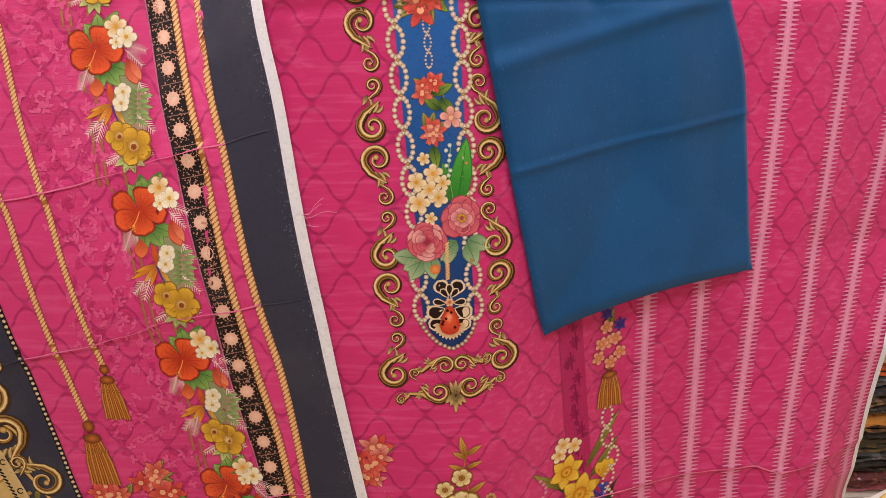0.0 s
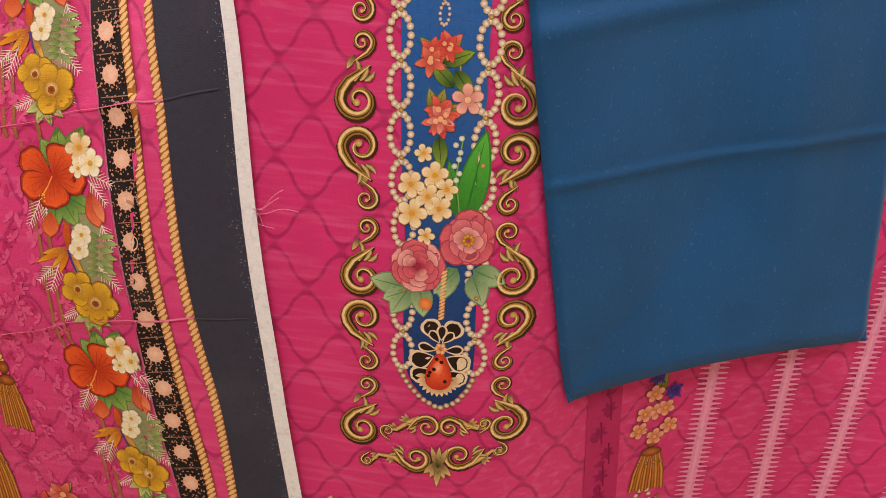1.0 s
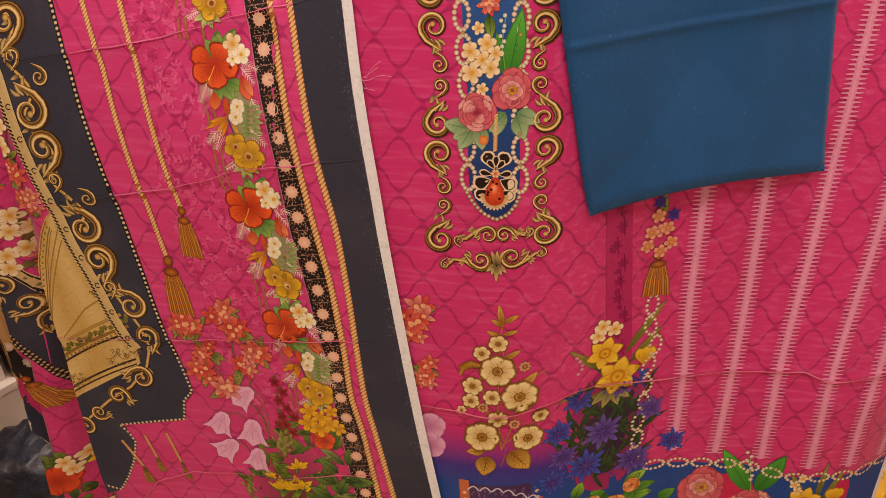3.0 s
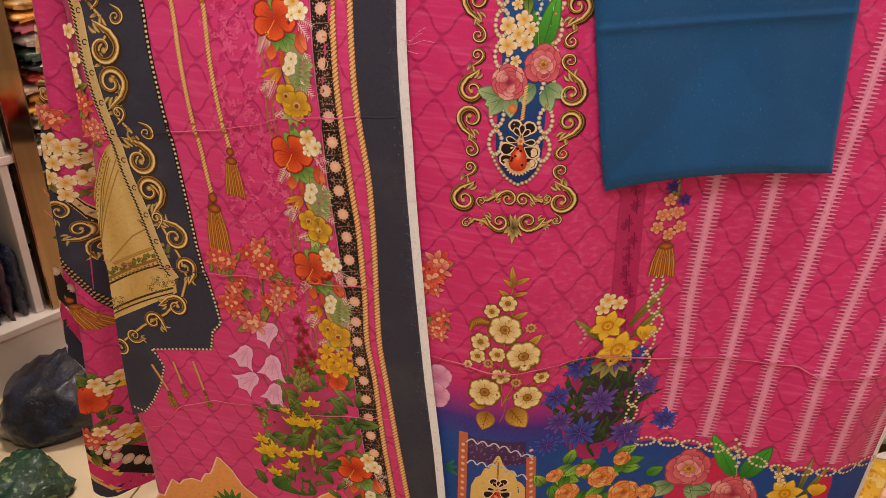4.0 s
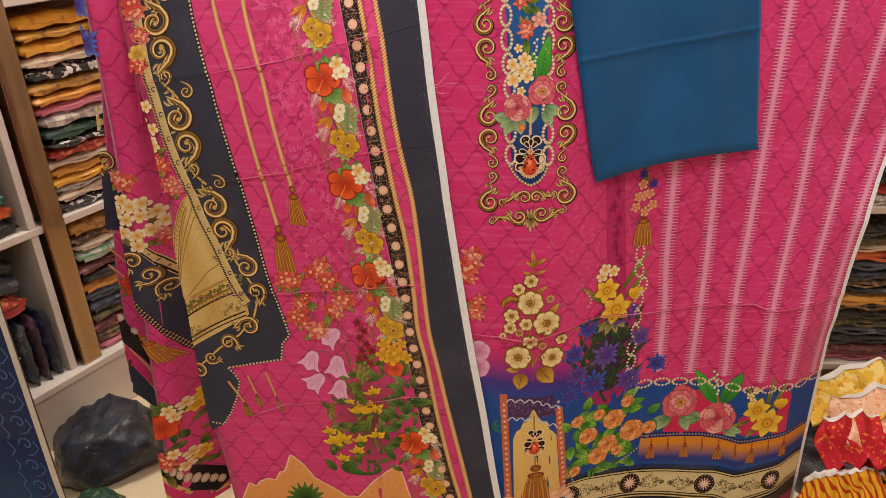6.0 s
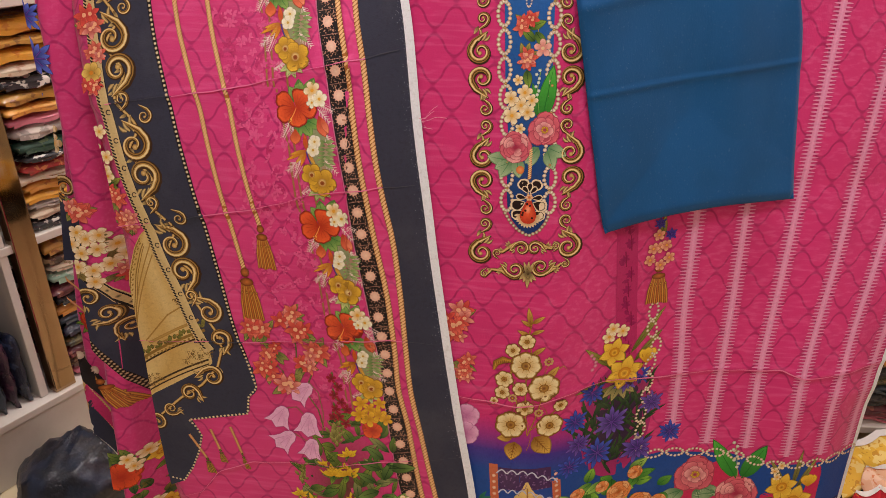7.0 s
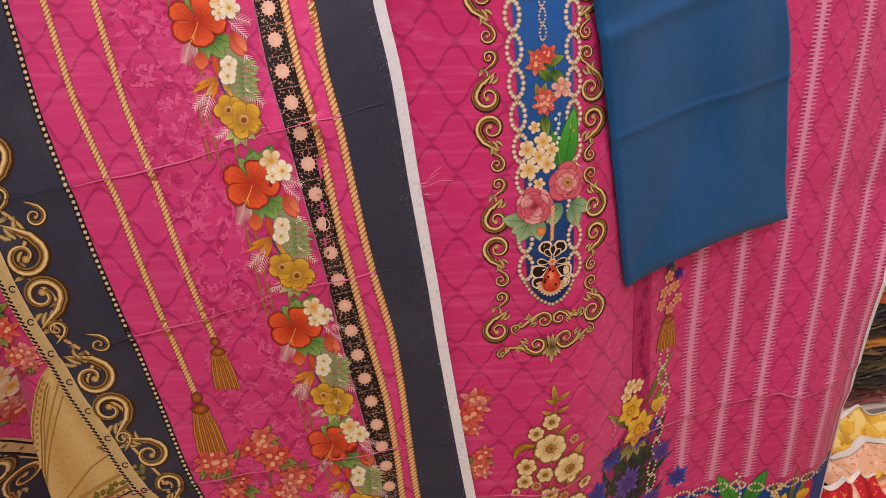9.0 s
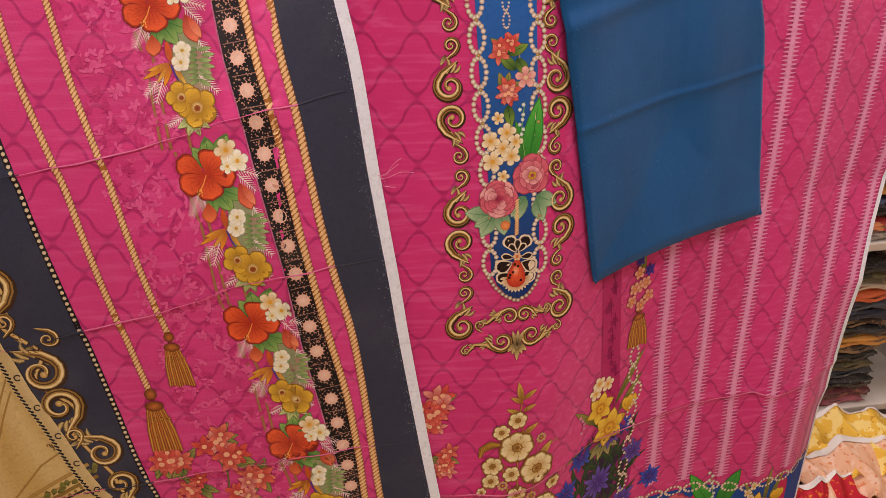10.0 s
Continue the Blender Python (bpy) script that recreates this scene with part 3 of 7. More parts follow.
def build_shawl():
    root = thing("shawl", "pink printed lawn shawl with charcoal borders hung from a rail", "shawl", at=(-0.4, 1.1, 1.775))
    root.matrix_basis = CLOTH @ Matrix.Translation(root.location)
    home = Vector((-0.4, 1.1, 1.775))
    root["home"] = home
    inv = Matrix.Translation(-home)

    def keep(ob):
        ob.matrix_parent_inverse = inv
        return ob

    def front(u, z):
        a, b = smoothline(FOLD, z), smoothline(SELV, z)
        if u >= 0:
            x = a + (b - a) * u
            bend = math.exp(-((x - a) / 0.014) ** 2) * 0.016
            return (x, shawl_y(x, z) + bend, z)
        k = -u
        return (a + 0.002 + 0.05 * k * k, shawl_y(a, z) + 0.016 + 0.12 * k, z)
    us = [-1, -0.75, -0.5, -0.3, -0.15, -0.05] + steps(0, 0.06, 5) + steps(0.08, 1, 60)
    keep(part("front_drape", sheet(front, us, steps(0.03, 1.795, 330), 0.0006), pink_shawl, root))

    def inner(u, z):
        x = smoothline(INNER, z) + u * 0.25
        roll = 0.05 * math.exp(-(u / 0.06) ** 2)
        return (x - 0.006 * math.exp(-(u / 0.05) ** 2), inner_y(x, z) + roll, z)
    keep(part("inner_fold", sheet(inner, steps(0, 1, 40), steps(0.03, 1.795, 70), 0.0006), pink_shawl, root))

    def rear(u, z):
        x = smoothline(REAR, z) + u * 0.14
        z = max(z, 0.40 - 0.15 * u ** 0.6)
        return (x, rear_y(x, z) + 0.04 * math.exp(-(u / 0.08) ** 2), z)
    keep(part("rear_fold", sheet(rear, steps(0, 1, 22), steps(0.25, 1.795, 60), 0.0006), pink_shawl, root))

    def add(name, label, draw, surface=shawl_y, edge=lambda z: smoothline(FOLD, z) + 0.003, shift=(0.0, 0.0)):
        p = Print(surface, root, edge=edge, shift=shift)
        draw(p)
        p.cut(name, label)

    zs = steps(0.035, 1.79, 330)

    def selvedge(p):
        p.field(lambda z: smoothline(SELV, z) - 0.0145, lambda z: smoothline(SELV, z) + 0.001, zs, 2, srgb("eceef6"), 1)
    add("selvedge", "woven white selvedge edge", selvedge)

    def stripe(p):
        p.field(lambda z: smoothline(CORD_R, z) + 0.004, lambda z: smoothline(SELV, z) - 0.0135, zs, 16, CHAR, 0)
        rnd = random.Random(4)
        for i in range(420):
            z = rnd.uniform(0.5, 1.45)
            x = smoothline(SELV, z) - 0.015 - rnd.expovariate(1 / 0.0045)
            p.disc(x, z, rnd.uniform(0.0003, 0.0008), srgb("8c8c98"), 0.6, n=5)
    add("charcoal_border", "plain charcoal border along the selvedge", stripe)

    add("twisted_cord", "printed twisted gold cord", lambda p: rope(p, [(smoothline(CORD_R, z), z) for z in zs[::2]], 0.0105, 1))
    add("twisted_cord", "printed twisted gold cord", lambda p: rope(p, [(smoothline(CORD_L, z), z) for z in zs[::2]], 0.0105, 1))

    def medallion_band(p):
        p.field(lambda z: smoothline(BAND_L, z), lambda z: smoothline(CORD_L, z) - 0.005, zs, 12, BLACK, 0)
        rnd = random.Random(8)
        z = 0.04
        while z < 1.78:
            a, b = smoothline(BAND_L, z), smoothline(CORD_L, z) - 0.005
            c, w = (a + b) / 2, (b - a) / 2
            for i in range(12):
                t = 2 * math.pi * i / 12
                p.ribbon([(c, z), (c + 0.0118 * math.cos(t), z + 0.0118 * math.sin(t))], [0.003, 0.0016], srgb("c89078"), srgb("c89078"), 1.6)
            p.disc(c, z, 0.0096, srgb("f0cab4"), 2.1, srgb("e4b49a"), 12)
            for i in range(84):
                t, q = rnd.uniform(0, 6.28), rnd.uniform(0.014, 0.026)
                x, zz = c + q * math.cos(t), z + q * 0.85 * math.sin(t)
                if abs(x - c) < w - 0.001:
                    p.disc(x, zz, rnd.uniform(0.0006, 0.0014), srgb("b88a70"), 0.6, n=5)
            p.ribbon([(a, z + 0.0165), (b, z + 0.0235)], 0.0011, srgb("9a7060"), srgb("9a7060"), 1.6)
            z += 0.0402
        for s in (0.0, 1.0):
            p.ribbon([(smoothline(BAND_L, q) - 0.001 + s * 0.0, q) for q in zs], 0.002, srgb("e08ab0"), srgb("e08ab0"), 0.7)
    add("medallion_band", "black band of pale pink medallions", medallion_band)

    # floral column: the same spray repeats down the cloth
    def spray(cx, cz, k):
        def draw(p):
            rnd = random.Random(int(100 * cz))
            at = lambda q: (cx + q[0], cz + q[1])
            for dx in (-0.014, -0.003, 0.022):
                p.ribbon([(cx + dx - 0.024, cz + 0.03), (cx + dx + 0.004, cz - 0.07), (cx + dx + 0.018, cz - 0.178)], 0.0042, srgb("9a7a34"), srgb("b8525c"), 0)
            p.disc(*at((0.043, -0.062)), 0.019, srgb("8f9a72"), 0.4, srgb("9a9a6a"), 16, 0.044)
            p.disc(*at((0.058, -0.085)), 0.014, srgb("a0a878"), 0.45, srgb("b07a70"), 14, 0.03)
            # pale palm fronds
            for q, a, n in (((0.036, 0.008), -0.3, 0.034), ((0.040, 0.0), -0.75, 0.032), ((-0.010, -0.022), -1.95, 0.033), ((-0.006, -0.026), -1.4, 0.028),
                            ((0.056, -0.04), -1.0, 0.03), ((0.012, -0.086), -1.9, 0.036), ((0.006, -0.09), -2.3, 0.028), ((0.055, -0.085), -0.75, 0.034), ((0.06, -0.115), -1.0, 0.028), ((0.036, -0.135), -2.6, 0.026)):
                frond(p, *at(q), a, n, 0.8, srgb("f4dcd6"))
            # green leaves
            for q, a, n in (((0.004, 0.012), 2.3, 0.03), ((0.006, 0.014), 1.72, 0.034), ((0.014, 0.018), 1.15, 0.036), ((-0.002, 0.012), 2.75, 0.026), ((0.012, -0.022), -0.9, 0.032), ((0.004, -0.026), -1.4, 0.026), ((0.02, -0.02), -0.35, 0.03)):
                leaf(p, *at(q), a, n, n * 0.56, 1, srgb("9ab85a"), srgb("3f7a34"))
            for i in range(7):
                leaf(p, *at((0.056 + 0.004 * (i % 2), -0.055 - 0.006 * i)), 0.2 - 0.12 * i, 0.017, 0.005, 0.9, srgb("b4c47c"), srgb("6a8a44"), False)
                leaf(p, *at((0.056, -0.055 - 0.006 * i)), 3.0 + 0.1 * i, 0.015, 0.005, 0.9, srgb("a8bc70"), srgb("5a7a3c"), False)
            # hibiscus
            for i, (a, q, w) in enumerate(((2.66, 0.039, 0.024), (3.62, 0.035, 0.026), (1.2, 0.031, 0.031), (-0.06, 0.036, 0.026), (-1.35, 0.031, 0.028))):
                petal(p, cx, cz, a, q * 1.04, w * 1.09, srgb("8c2412"), srgb("9c2a14"), 1.7 + 0.3 * i, 1.9)
                petal(p, cx, cz, a, q, w, srgb("b4320f"), srgb("f0622a"), 1.85 + 0.3 * i, 1.9)
                for da in (-0.3, 0.0, 0.3):
                    p.ribbon([(cx, cz), (cx + 0.75 * q * math.cos(a + da), cz + 0.75 * q * math.sin(a + da))], [0.0013, 0.0003], srgb("b83014"), srgb("c43a18"), 3.2)
            p.ribbon([(cx, cz), (cx - 0.004, cz - 0.011), (cx - 0.0095, cz - 0.021)], [0.0012, 0.0016, 0.0024], srgb("f2a04a"), srgb("ee8a3a"), 3.4)
            for i in range(7):
                p.disc(cx - 0.009 + 0.003 * math.sin(2.4 * i), cz - 0.0185 - 0.0012 * i, 0.0009, srgb("f6c84a"), 3.7, n=5)
            # plumeria, bud and small blossoms
            plumeria(p, *at((0.0268, 0.0308)), 0.0155, 2.6, k)
            for q, r in (((0.0412, 0.0173), 0.0145), ((0.0278, 0.0105), 0.010)):
                flower(p, *at(q), r, 5, srgb("e8d48a"), srgb("fbf6ea"), 2.9, k + q[0] * 50, 0.72, heart=srgb("d8a02c"), edge=srgb("9a9068"))
            petal(p, *at((0.0415, -0.010)), -1.18, 0.037, 0.019, srgb("a82c18"), srgb("f07a50"), 2.2, 1.2)
            petal(p, *at((0.0455, -0.012)), -1.05, 0.031, 0.010, srgb("c83c20"), srgb("f4976a"), 2.5, 1.2)
            petal(p, *at((0.0, -0.035)), -1.5, 0.026, 0.018, srgb("b8401c"), srgb("ee7a44"), 1.8, 1.3)
            # bird of paradise
            for t, w, c in (((-0.0139, -0.0897), 0.0062, "eea41e"), ((-0.0075, -0.0795), 0.0055, "f2b432"), ((0.0172, -0.044), 0.0075, "e2541e"), ((0.0121, -0.0985), 0.0065, "f09a1c"), ((0.0405, -0.0985), 0.0055, "e6c04a"), ((0.003, -0.094), 0.005, "f4bc40")):
                d = (t[0] - 0.0218, t[1] + 0.0703)
                petal(p, *at((0.0218, -0.0703)), math.atan2(d[1], d[0]), math.hypot(*d), w, srgb("b0561a"), srgb(c), 2.3, 0.9)
            p.ribbon([at((0.0218, -0.0723)), at((0.0267, -0.0861)), at((0.034, -0.099))], [0.003, 0.0022, 0.0006], srgb("5a3a9a"), srgb("3a2a7a"), 2.9)
            for q in ((0.0365, -0.0548), (0.0341, -0.0695)):
                flower(p, *at(q), 0.0115, 5, srgb("e8d8a0"), srgb("f8f2e2"), 3, k, 0.85, heart=srgb("caa03c"), edge=srgb("a8a078"))
            # orchids
            for q, r in (((0.0325, -0.112), 0.0195), ((0.0517, -0.1253), 0.025)):
                flower(p, *at(q), r, 5, srgb("a8741a"), srgb("e8b82c"), 3, 0.3 + k, 0.82, edge=srgb("6a4e14"), tip=1.5)
                p.disc(*at(q), r * 0.32, srgb("f2dc9a"), 5.4, srgb("b8862c"), 10)
                p.disc(cx + q[0], cz + q[1] - 0.001, r * 0.17, srgb("7a3a14"), 5.9, srgb("a85a1c"), 7)
            for a in (3.7, 4.4, 5.0, 5.7):
                leaf(p, *at((0.046, -0.138)), a, 0.024, 0.009, 1.6, srgb("d8d890"), srgb("7a9a48"))
        add("hibiscus_spray", "printed orange hibiscus, plumeria and orchid spray", draw)
    for k, (x, z) in enumerate(((-0.45, 1.60), (-0.402, 1.391), (-0.345, 1.180), (-0.3015, 0.972), (-0.26, 0.771), (-0.168, 0.351), (-0.128, 0.146))):
        spray(x, z, 0.4 * k)

    def damask(p):
        rnd = random.Random(2)
        ground = srgb("d83c80")
        for i in range(620):
            z = rnd.uniform(0.60, 1.72)
            x = smoothline(BAND_L, z) - 0.072 - rnd.uniform(0.0, 0.125)
            c = mixc(srgb("e8649a") if i % 3 else srgb("bc2c68"), ground, rnd.uniform(0.2, 0.5))
            t = rnd.uniform(0, 6.28)
            for k in range(3):
                petal(p, x, z, t + 1.1 * k, rnd.uniform(0.006, 0.012), rnd.uniform(0.003, 0.006), c, c, 0.02 + 0.0005 * i, 1.2)
    add("tonal_damask", "tonal pink mottled ground", damask)

    for run, t in (([(0.868, -0.4515), (1.098, -0.504), (1.165, -0.521), (1.298, -0.567), (1.414, -0.593), (1.8, -0.70)], (0.1, 0.04)),
                   ([(0.957, -0.4155), (1.173, -0.467), (1.30, -0.506), (1.408, -0.530), (1.8, -0.62)], (0.08, 0.033))):
        low_end = run[0][0]
        add("hanging_cord", "printed twisted gold cord with a tassel", lambda p: (rope(p, [(smoothline(run, z, 0.02), z) for z in steps(1.79, low_end, 90)], 0.0088, 1), tassel(p, run[0][1], low_end, t[0], t[1], 0.12)))

    # pale ribbons paint the light that the crease ridges would catch
    def lit_crease_lines(p):
        for k, c in enumerate(SHAWL_CREASES):
            pts = [(x, line(c, x) + 0.0012 * math.sin(37 * x + k) + 0.0008 * math.sin(91 * x)) for x in steps(-0.70, smoothline(SELV, line(c, -0.1)) - 0.024, 90)]
            for a, b in zip(pts, pts[1:]):
                on = smoothline(CORD_R, a[1]) < a[0] or smoothline(LACE, a[1]) < a[0] < smoothline(DASH, a[1])
                tone = srgb("4a4a58") if on else srgb("ef86b4")
                p.ribbon([a, b], [0.0014 + 0.0008 * math.sin(23 * a[0]), 0.0014 + 0.0008 * math.sin(23 * b[0])], tone, mixc(tone, srgb("d83c80") if not on else CHAR, 0.5), 6.5)
    add("lit_crease", "pale lines painted as light caught along the pressed folds", lit_crease_lines)

    # charcoal field with pearl chains and gold scrolls
    def tongue(p):
        p.field(lambda z: smoothline(LACE, z) - 0.034 * min(1.0, max(0.0, (0.76 - z) / 0.06)), lambda z: smoothline(DASH, z), steps(0.66, 1.79, 210), 14, CHAR, 0)
        low_r = [(0.35, -0.66), (0.369, -0.620), (0.403, -0.599), (0.445, -0.581), (0.487, -0.571), (0.515, -0.585), (0.526, -0.590), (0.530, -0.56), (0.547, -0.475), (0.556, -0.466), (0.592, -0.463), (0.60, -0.452), (0.614, -0.445), (0.66, -0.452)]
        p.field(lambda z: smoothline(FOLD, z), lambda z: line(low_r, z), steps(0.352, 0.661, 80), 20, CHAR, 0)
    add("charcoal_field", "charcoal printed field with a notched end", tongue)

    def chains(p):
        edge = [(smoothline(DASH, z), z) for z in steps(1.79, 0.66, 60)] + [(-0.443, 0.614), (-0.461, 0.592), (-0.466, 0.551), (-0.53, 0.538), (-0.593, 0.524), (-0.578, 0.507), (-0.569, 0.487), (-0.579, 0.445), (-0.597, 0.403), (-0.618, 0.369), (-0.650, 0.374)]
        p.ribbon([(x - 0.004, z) for x, z in edge[:60]], 0.008, BLACK, BLACK, 0.4)
        pearl_row(p, [(x - 0.004, z) for x, z in edge], 0.0082, 0.0027, 1.2, srgb("eadab4"), srgb("cbb48a"))
    add("pearl_chain", "printed double pearl chain", chains)

    def scrolls(p):
        vine = [(smoothline(LACE, z) + 0.027 + 0.013 * math.sin(68 * z), z) for z in steps(1.78, 0.80, 150)] + [(-0.522, 0.74), (-0.512, 0.70), (-0.525, 0.655), (-0.56, 0.612), (-0.61, 0.575), (-0.655, 0.532)]
        p.ribbon([(x + 0.001, z - 0.001) for x, z in vine], 0.0075, GOLD_D, GOLD_D, 0.5)
        p.ribbon(vine, 0.005, GOLD_L, GOLD, 0.8)
        for k, (x, z) in enumerate(vine[::3]):
            petal(p, x, z, 4.5 + (0.9 if k % 2 else -0.9), 0.016, 0.0055, GOLD_D, GOLD_L, 0.95, 0.9)
        p.cut("gold_vine", "printed gold vine joining the scrolls")
        for i in range(5):
            z = 1.655 - i * 0.185
            x = smoothline(LACE, z) + 0.029
            tilt = 0.18 if z > 1.0 else 0.36
            if z < 0.85:
                break
            for q in ((x - 0.003, z, 0.026, -1, -1, tilt, 1), (x + 0.012, z - 0.055, 0.026, -1, 1, tilt, 1), (x + 0.022, z - 0.105, 0.012, -1, 1, tilt, 1, False), (x + 0.016, z + 0.052, 0.012, -1, -1, tilt, 1, False)):
                scroll(p, *q)
                p.cut("gold_scroll", "printed gold acanthus scroll")
        for x, z, r, mx, mz, t in ((-0.530, 0.778, 0.022, -1, -1, 0.4), (-0.513, 0.72, 0.02, -1, 1, 0.4), (-0.538, 0.632, 0.02, -1, -1, 1.4), (-0.588, 0.59, 0.018, -1, 1, 1.3), (-0.632, 0.548, 0.014, 1, 1, 1.2), (-0.666, 0.512, 0.018, -1, -1, 1.5)):
            scroll(p, x, z, r, mx, mz, t, 1)
            p.cut("gold_scroll", "printed gold acanthus scroll")
    add("gold_scroll", "printed gold acanthus scroll", scrolls)

    def lace(p):
        path = [(smoothline(LACE, z) - 0.010, z) for z in steps(1.79, 0.69, 90)]
        p.ribbon(path, 0.021, srgb("cdb277"), srgb("d8bf88"), 1.6)
        p.ribbon([(x + 0.011, z) for x, z in path], 0.0022, BLACK, BLACK, 0.8)
        for i, ((x0, z0), (x1, z1)) in enumerate(zip(path, path[1:])):
            for k in (0.0, 0.5):
                x, z = x0 + (x1 - x0) * k - 0.008, z0 + (z1 - z0) * k
                p.ribbon([(x - 0.003, z + 0.003), (x + 0.0035, z - 0.001)], [0.0022, 0.0034], BLACK, BLACK, 3)
            if i % 4 == 0:
                p.ribbon([(x0 + 0.004 + 0.0042 * math.cos(q), z0 + 0.0042 * math.sin(q)) for q in steps(0.5, 5.6, 9)], 0.0018, BLACK, BLACK, 3)
    add("lace_border", "cream lace border with black motifs", lace)

    def palace(p):
        gold, pale, tan = srgb("c9a45a"), srgb("d9bd7c"), srgb("a8833e")
        left = [(0.575, -0.692), (0.62, -0.694), (0.70, -0.70), (0.76, -0.697), (0.85, -0.683), (0.90, -0.668), (0.93, -0.652), (0.94, -0.64)]
        right = [(0.575, -0.675), (0.66, -0.535), (0.69, -0.537), (0.77, -0.572), (0.94, -0.636)]
        p.field(lambda z: smoothline(left, z, 0.006), lambda z: line(right, z), steps(0.575, 0.939, 50), 6, lambda u, z: mixc(pale, gold, 0.5 + 0.5 * math.sin(9 * u + 14 * z)), 0.4)
        for dz, w, c in ((0.0, 0.004, BLACK), (0.012, 0.006, srgb("8a6a2c")), (0.024, 0.003, tan), (-0.056, 0.004, BLACK), (-0.066, 0.003, BLACK)):
            p.ribbon([(-0.697 + 0.155 * t, 0.638 + dz + 0.088 * t + 0.006 * math.sin(3.1 * t)) for t in steps(0, 1, 14)], w, c, mixc(c, tan, 0.3), 0.9)
        for k, q in enumerate(((-0.694, 0.72), (-0.692, 0.75))):
            p.ribbon([(q[0] + 0.012 + 0.05 * t ** 1.5, q[1] + 0.17 * t) for t in steps(0, 1, 12)], 0.0025, tan, tan, 0.9)
        p.ribbon([(-0.665, 0.705), (-0.615, 0.765), (-0.578, 0.79)], 0.003, tan, tan, 0.9)
        p.ribbon([(-0.660, 0.700), (-0.60, 0.735), (-0.552, 0.76)], 0.006, srgb("b8934c"), tan, 0.9)
        arch = lambda d: [(smoothline(left, z, 0.006) + d, z) for z in steps(0.70, 0.925 - d, 40)]
        for d, w in ((0.003, 0.002), (0.014, 0.0022), (0.018, 0.0014)):
            p.ribbon(arch(d), w, srgb("7a5c26"), tan, 0.95)
        for i, (x, z) in enumerate(arch(0.0085)):
            petal(p, x - 0.003, z - 0.003, 0.8 if i % 2 else 2.2, 0.007, 0.0032, srgb("8a6a2c"), srgb("a8843c"), 1.0, 1.1)
        for t in steps(0.04, 0.98, 26):
            x, z = -0.69 + 0.152 * t, 0.664 + 0.088 * t
            petal(p, x, z, 1.2 + 0.7 * math.sin(40 * t), 0.012, 0.007, srgb("5a4a1c"), srgb("8a8a3c"), 1.0, 1.2)
        rnd = random.Random(5)
        for cx, cz, r in ((-0.565, 0.675, 0.03), (-0.668, 0.612, 0.026), (-0.585, 0.80, 0.014)):
            for i in range(60):
                a, q = rnd.uniform(0, 6.28), r * rnd.random() ** 0.6
                p.ribbon([(cx + q * math.cos(a) * 1.1 + 0.003 * math.cos(s + i), cz + q * math.sin(a) * 0.55 + 0.34 * q * math.cos(a) + 0.003 * math.sin(s + i)) for s in (0, 1.2, 2.4, 3.6)], 0.001, srgb("6b5022"), srgb("7a5e2c"), 1.1)
        for i in range(18):
            t = i / 18
            p.disc(-0.697 + 0.155 * t, 0.647 + 0.088 * t, 0.003, srgb("7a6a2c"), 1.2, tan, 6)
    add("palace_panel", "cream printed palace panel with fine scrollwork", palace)

    def left_flowers(p):
        for x, z, r, s in ((-0.725, 1.255, 0.022, 1), (-0.728, 1.20, 0.02, 2), (-0.735, 1.31, 0.026, 3), (-0.695, 1.0, 0.022, 5), (-0.675, 0.955, 0.024, 6)):
            coral_bunch(p, x, z, r, s)
            p.cut("coral_blossom", "printed coral blossom")
        flower(p, -0.728, 1.222, 0.019, 6, YEL_D, srgb("f2cf6a"), 3, 0.2, 0.7, heart=srgb("d98a1c"))
        for x, z in ((-0.712, 1.12), (-0.722, 1.09), (-0.70, 1.075), (-0.705, 1.05), (-0.715, 1.06), (-0.70, 1.04)):
            plumeria(p, x, z, 0.013, 2.5, x * 90)
        for a in (0.6, 1.4, 2.6, 3.6, 4.5, 5.4):
            leaf(p, -0.695, 1.025, a, 0.022, 0.01, 1, srgb("a8a03c"), GREEN_D)
    add("blossom_cluster", "printed coral and cream blossoms", left_flowers)

    def lower(p):
        for i, (x, z, r) in enumerate(((-0.447, 0.757, 0.024), (-0.418, 0.745, 0.02), (-0.372, 0.785, 0.022), (-0.352, 0.752, 0.024), (-0.318, 0.712, 0.024), (-0.404, 0.70, 0.02), (-0.419, 0.66, 0.022), (-0.345, 0.68, 0.02), (-0.38, 0.628, 0.026))):
            coral_bunch(p, x, z, r * 1.25, 20 + i, 1.5, 5)
            p.cut("coral_blossom", "printed coral blossom")
        for a, b in (((-0.375, 0.76), (-0.36, 0.69)), ((-0.41, 0.68), (-0.385, 0.64)), ((-0.33, 0.70), (-0.345, 0.62)), ((-0.345, 0.62), (-0.31, 0.54))):
            p.ribbon([a, ((a[0] + b[0]) / 2 + 0.008, (a[1] + b[1]) / 2), b], 0.0026, srgb("8a8a3c"), GREEN_D, 1)
    add("flower_stem", "thin printed flower stem", lower)

